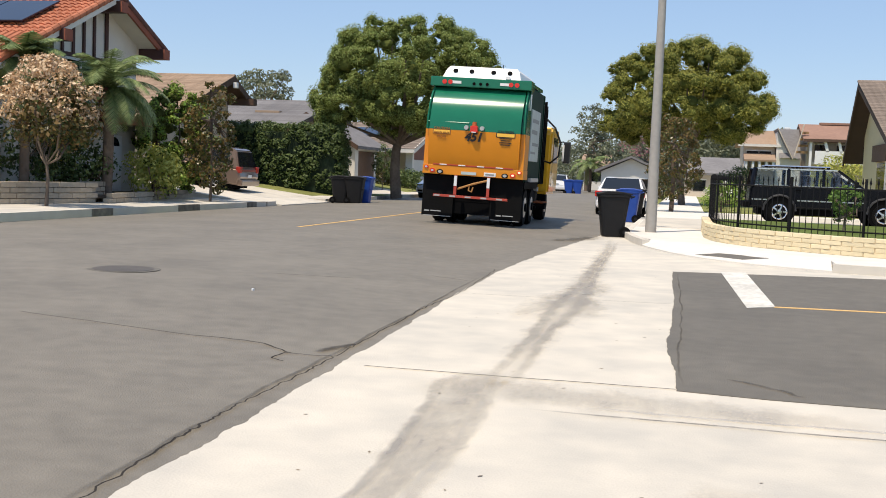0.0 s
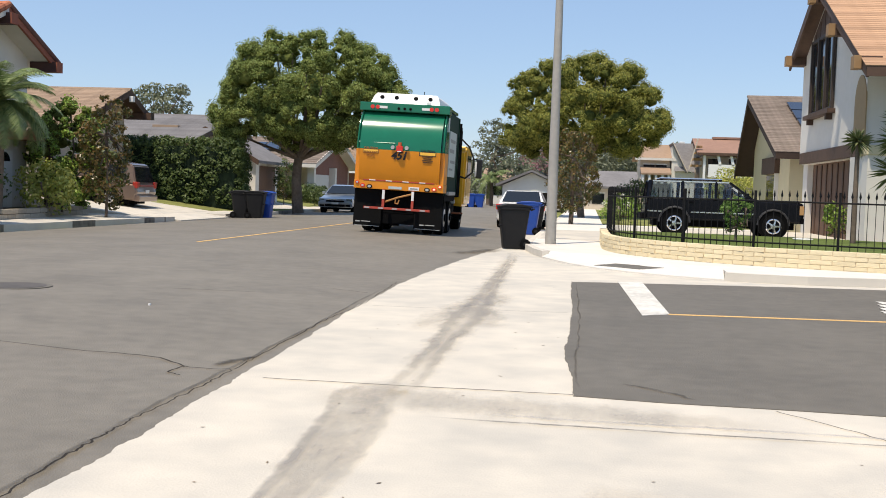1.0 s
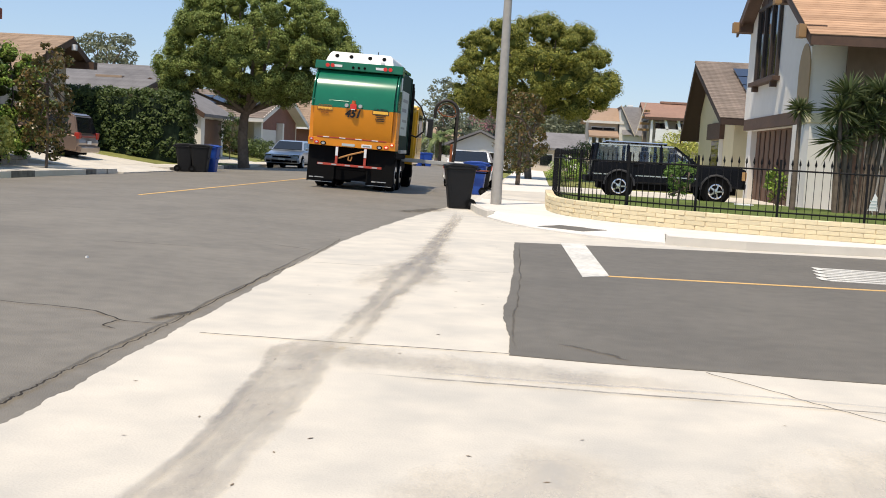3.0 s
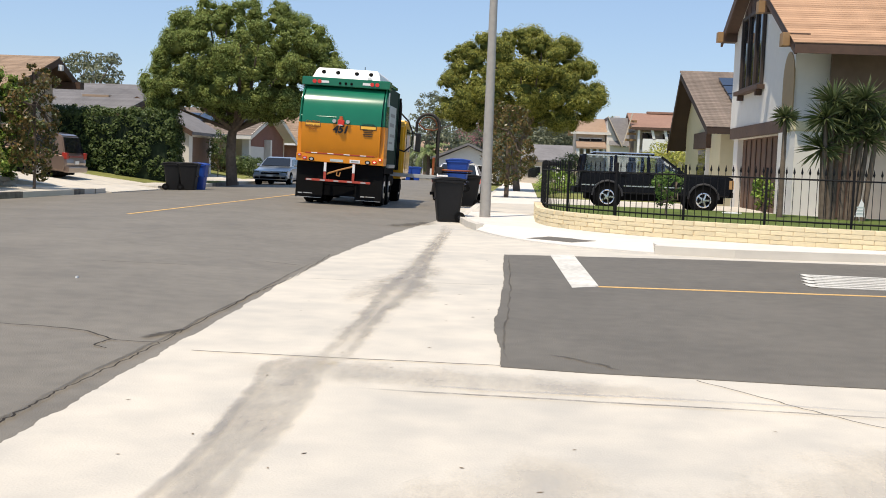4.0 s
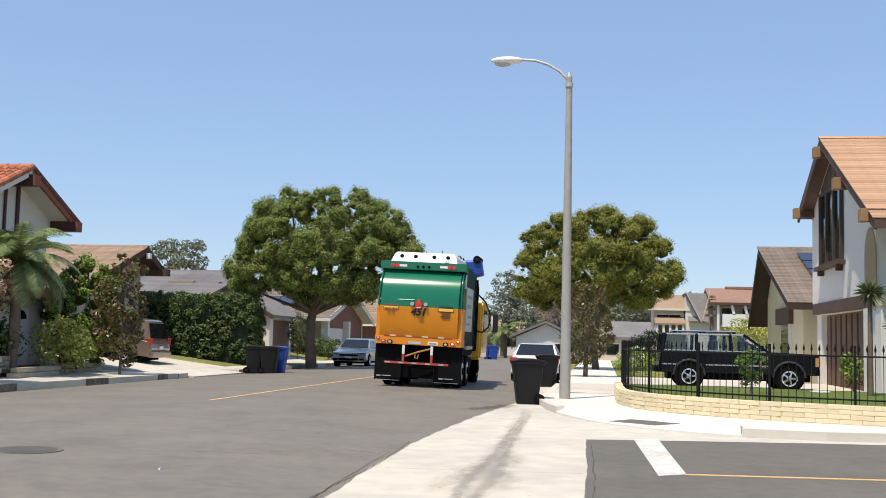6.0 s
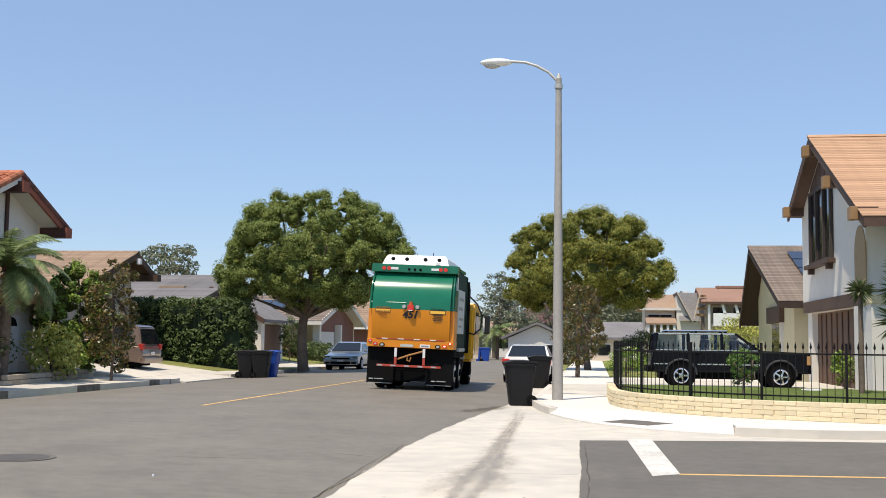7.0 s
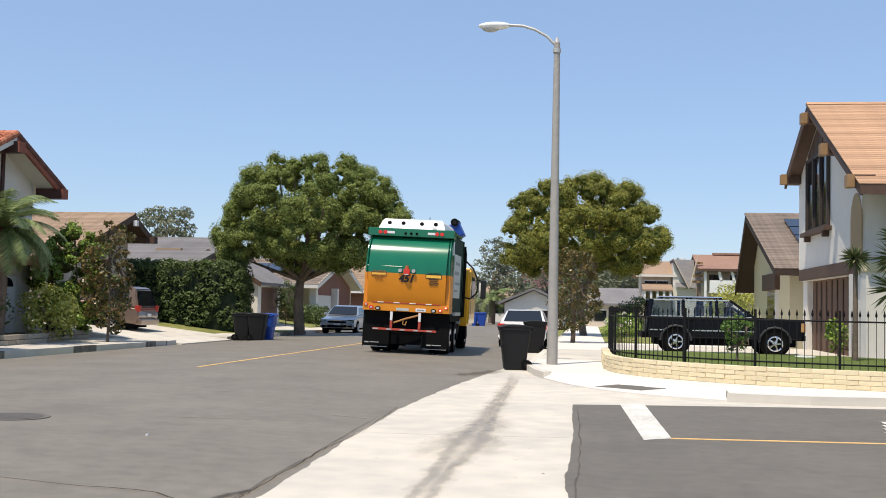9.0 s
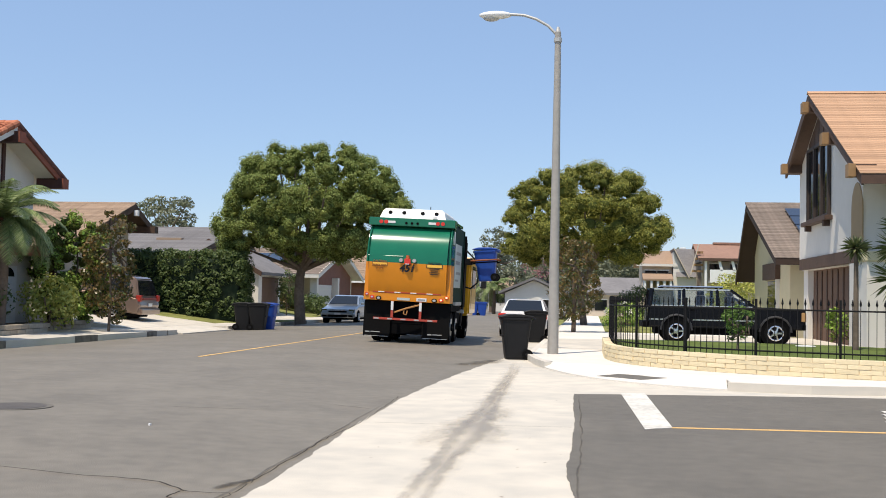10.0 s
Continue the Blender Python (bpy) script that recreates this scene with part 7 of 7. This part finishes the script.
    part("rear_bumper", box(-0.86, 0.86, -2.26, -2.08, 0.42, 0.58, 0.03), CHASSIS, t)
    part("underbody", box(-0.7, 0.7, -1.9, 1.9, 0.24, 0.45), CHASSIS, t)


make_suv()


def make_minivan():
    W, ri = 1.92, 0.2
    low = [(-2.45, 0.35), (2.4, 0.32), (2.5, 0.6), (2.35, 0.88), (1.5, 1.0), (-2.42, 1.0), (-2.52, 0.7)]
    cab = [(-2.42, 0.98), (1.6, 0.98), (0.55, 1.68), (0.2, 1.76), (-2.0, 1.74), (-2.15, 1.68)]
    t = car("minivan", "champagne minivan parked in the driveway", pose(-19.7, 40.5, 0.52, 0, 7.0, 0) @ pose(0, 0, 0, 0, 0, 90), W, low, cab, ri, CAR_GOLD, (-1.45, 1.5), 0.33)
    for y0, y1 in ((-2.0, -1.1), (-1.0, -0.1), (0.0, 0.85)):
        side_glass(t, W, [(y0, 1.08), (y1, 1.08), (y1 - 0.1, 1.6), (y0 + 0.1, 1.6)], 0.98, 1.76, ri)
    end_glass(t, (1.5, 1.06), (0.6, 1.66), 0.8, 0.68, -1, "windscreen")
    end_glass(t, (-2.40, 1.06), (-2.18, 1.62), 0.82, 0.70, 1, "rear_window")
    for s in (-1, 1):
        part("tail_light", box(s * 0.84 - 0.10, s * 0.84 + 0.10, -2.50, -2.30, 0.84, 1.08, 0.02), mat("dull_red_lens", (0.35, 0.03, 0.02), 0.3), t, "red tail light")
        part("mirror", box(s * 1.03 - 0.1, s * 1.03 + 0.1, 1.0, 1.1, 1.0, 1.15, 0.03), CAR_GOLD, t)
    part("light_bar", box(-0.66, 0.66, -2.50, -2.42, 0.90, 0.97, 0.01), mat("dull_red_bar", (0.18, 0.03, 0.025), 0.4), t)
    part("rear_bumper", box(-0.9, 0.9, -2.62, -2.40, 0.34, 0.58, 0.05), CAR_GOLD, t)
    part("plate", box(-0.17, 0.17, -2.545, -2.515, 0.66, 0.78), WHITE_PAINT, t)


make_minivan()


def make_sedan(label, m, paint, front_to_camera):
    W, ri = 1.8, 0.22
    low = [(-2.3, 0.30), (2.3, 0.28), (2.38, 0.5), (2.25, 0.72), (1.1, 0.93), (-1.6, 0.98), (-2.25, 0.98), (-2.36, 0.65)]
    cab = [(-1.85, 0.95), (1.2, 0.92), (0.35, 1.40), (0.0, 1.46), (-0.75, 1.46), (-1.1, 1.42)]
    t = car("sedan", label, m, W, low, cab, ri, paint, (-1.4, 1.42), 0.32)
    side_glass(t, W, [(-1.3, 1.0), (-0.3, 1.0), (-0.3, 1.36), (-1.0, 1.34)], 0.92, 1.46, ri)
    side_glass(t, W, [(-0.2, 1.0), (0.95, 1.0), (0.35, 1.34), (-0.2, 1.36)], 0.92, 1.46, ri)
    end_glass(t, (1.12, 0.98), (0.40, 1.385), 0.76, 0.62, -1, "windscreen")
    end_glass(t, (-1.78, 1.0), (-1.13, 1.40), 0.74, 0.62, 1, "rear_window")
    for s in (-1, 1):
        part("headlight", prism([(2.20, 0.58), (2.33, 0.56), (2.26, 0.72), (1.95, 0.76)], s * 0.58, s * 0.88, "x"), CHROME, t, "clear headlight")
        part("tail_light", box(s * 0.78 - 0.14, s * 0.78 + 0.14, -2.37, -2.2, 0.72, 0.92, 0.02), RED_LENS, t, "red tail light")
        part("mirror", box(s * 0.98 - 0.09, s * 0.98 + 0.09, 0.72, 0.82, 0.95, 1.08, 0.03), paint, t)
        part("fog_lamp", box(s * 0.68 - 0.12, s * 0.68 + 0.12, 2.30, 2.385, 0.33, 0.42, 0.01), CHASSIS, t)
    part("grille", box(-0.48, 0.48, 2.28, 2.375, 0.56, 0.64, 0.01), CHASSIS, t)
    part("chrome_bar", box(-0.40, 0.40, 2.30, 2.385, 0.655, 0.69, 0.005), CHROME, t)
    part("lower_grille", box(-0.52, 0.52, 2.30, 2.385, 0.32, 0.44, 0.01), CHASSIS, t)
    part("front_plate", box(-0.17, 0.17, 2.375, 2.40, 0.44, 0.54), WHITE_PAINT, t)
    part("rear_plate", box(-0.17, 0.17, -2.39, -2.36, 0.70, 0.80), PANEL, t)
    part("rear_bumper", box(-0.86, 0.86, -2.44, -2.25, 0.32, 0.58, 0.05), paint, t)


make_sedan("silver-blue sedan parked at the far kerb", pose(-12.95, 57.0, 0.01, 0, 0, 180), CAR_SILVER, True)
make_sedan("white sedan parked at the kerb beyond the carts", pose(-2.55, 43.2, 0.0, 0, 0, 0), CAR_WHITE, False)
make_sedan("white sedan parked far along the street", pose(-10.2, 87, 0.05, 0, 0, 2), CAR_WHITE, False)
cart("recycling_cart", BIN_BLUE, "blue recycling cart far along the street", pose(-8.25, 82.5, 0.06, 0, 0, 92))
cart("recycling_cart", BIN_BLUE, "blue recycling cart far along the street", pose(-8.9, 82.5, 0.06, 0, 0, 88))


# ---- what moves ----
def cart_pose(cx, cz, tilt):
    """The blue cart about its middle: cx, cz the middle, tilt its turn towards the truck."""
    return pose(cx, BLUE_HOME[1], cz, 0, tilt, 0) @ pose(0, 0, -0.56, 0, 0, -90)


LIFT = [
    (0.0, -1.95, 0.56, 0), (3.3, -1.95, 0.56, 0), (3.8, -2.10, 0.85, 0), (4.3, -2.28, 1.40, 0), (4.5, -2.36, 1.58, 0), (4.8, -2.58, 1.92, 0),
    (5.0, -2.76, 2.12, 0), (5.3, -3.08, 2.50, -5), (5.5, -3.30, 2.85, -14), (5.7, -3.72, 3.35, -34), (5.9, -4.30, 3.85, -80), (6.2, -4.85, 3.65, -125),
    (6.6, -5.0, 3.45, -140), (7.7, -5.0, 3.45, -140), (7.95, -4.62, 3.92, -112), (8.15, -4.62, 3.92, -112), (8.45, -5.0, 3.5, -138), (8.75, -4.95, 3.6, -132),
    (9.0, -4.75, 3.85, -116), (9.3, -4.50, 3.90, -88), (9.6, -3.85, 3.38, -48), (9.8, -3.55, 2.88, -20), (10.0, -3.45, 2.57, -4),
]
SLIDE = [(0.0, 0.0), (1.5, 0.0), (1.8, 0.25), (2.1, 0.85), (2.5, 1.35), (3.0, 1.62), (3.4, 1.65), (3.8, 1.50), (4.3, 1.32), (4.5, 1.22), (5.0, 0.82), (5.3, 0.50), (5.6, 0.15), (6.0, 0.0), (8.0, 0.0), (9.5, 0.0), (10.0, 0.10)]


LID = [(0.0, 0), (5.55, 0), (5.75, -25), (5.95, -70), (6.25, -110), (7.9, -110), (9.3, -80), (9.6, -38), (9.85, -14), (10.0, -3)]


def motions():
    walk(truck, [(t, pose(TRUCK_X, y, TRUCK_Z, 0, TRUCK_ROLL, TRUCK_YAW)) for t, y in ((0, 26.8), (0.5, 28.45), (1.0, 30.35), (1.3, 31.15), (1.6, 31.42), (5, 31.42), (10.0, 31.42))])
    walk(mast, [(t, pose(1.30 + e, 0, 0)) for t, e in SLIDE])
    walk(blue_cart, [(t, cart_pose(cx, cz, a)) for t, cx, cz, a in LIFT])
    lid = next(o for o in blue_cart.children if o.name.startswith("lid"))
    walk(lid, [(t, pose(0, 0.42, 1.03, a) @ pose(0, -0.42, -1.03)) for t, a in LID])
    inv = TRUCK_M.inverted()
    grip = [(0.0, pose(0.98, ARM_Y, 0.60)), (1.5, pose(0.98, ARM_Y, 0.60)), (2.1, pose(2.55, ARM_Y, 0.72)), (2.5, pose(3.05, ARM_Y, 0.72)), (3.0, inv @ pose(-1.98, BLUE_HOME[1], 0.78))]
    grip += [(t, inv @ pose(cx, BLUE_HOME[1], cz, 0, a, 0) @ pose(0, 0, 0.12)) for t, cx, cz, a in LIFT[1:]]
    walk(gripper, grip)


motions()
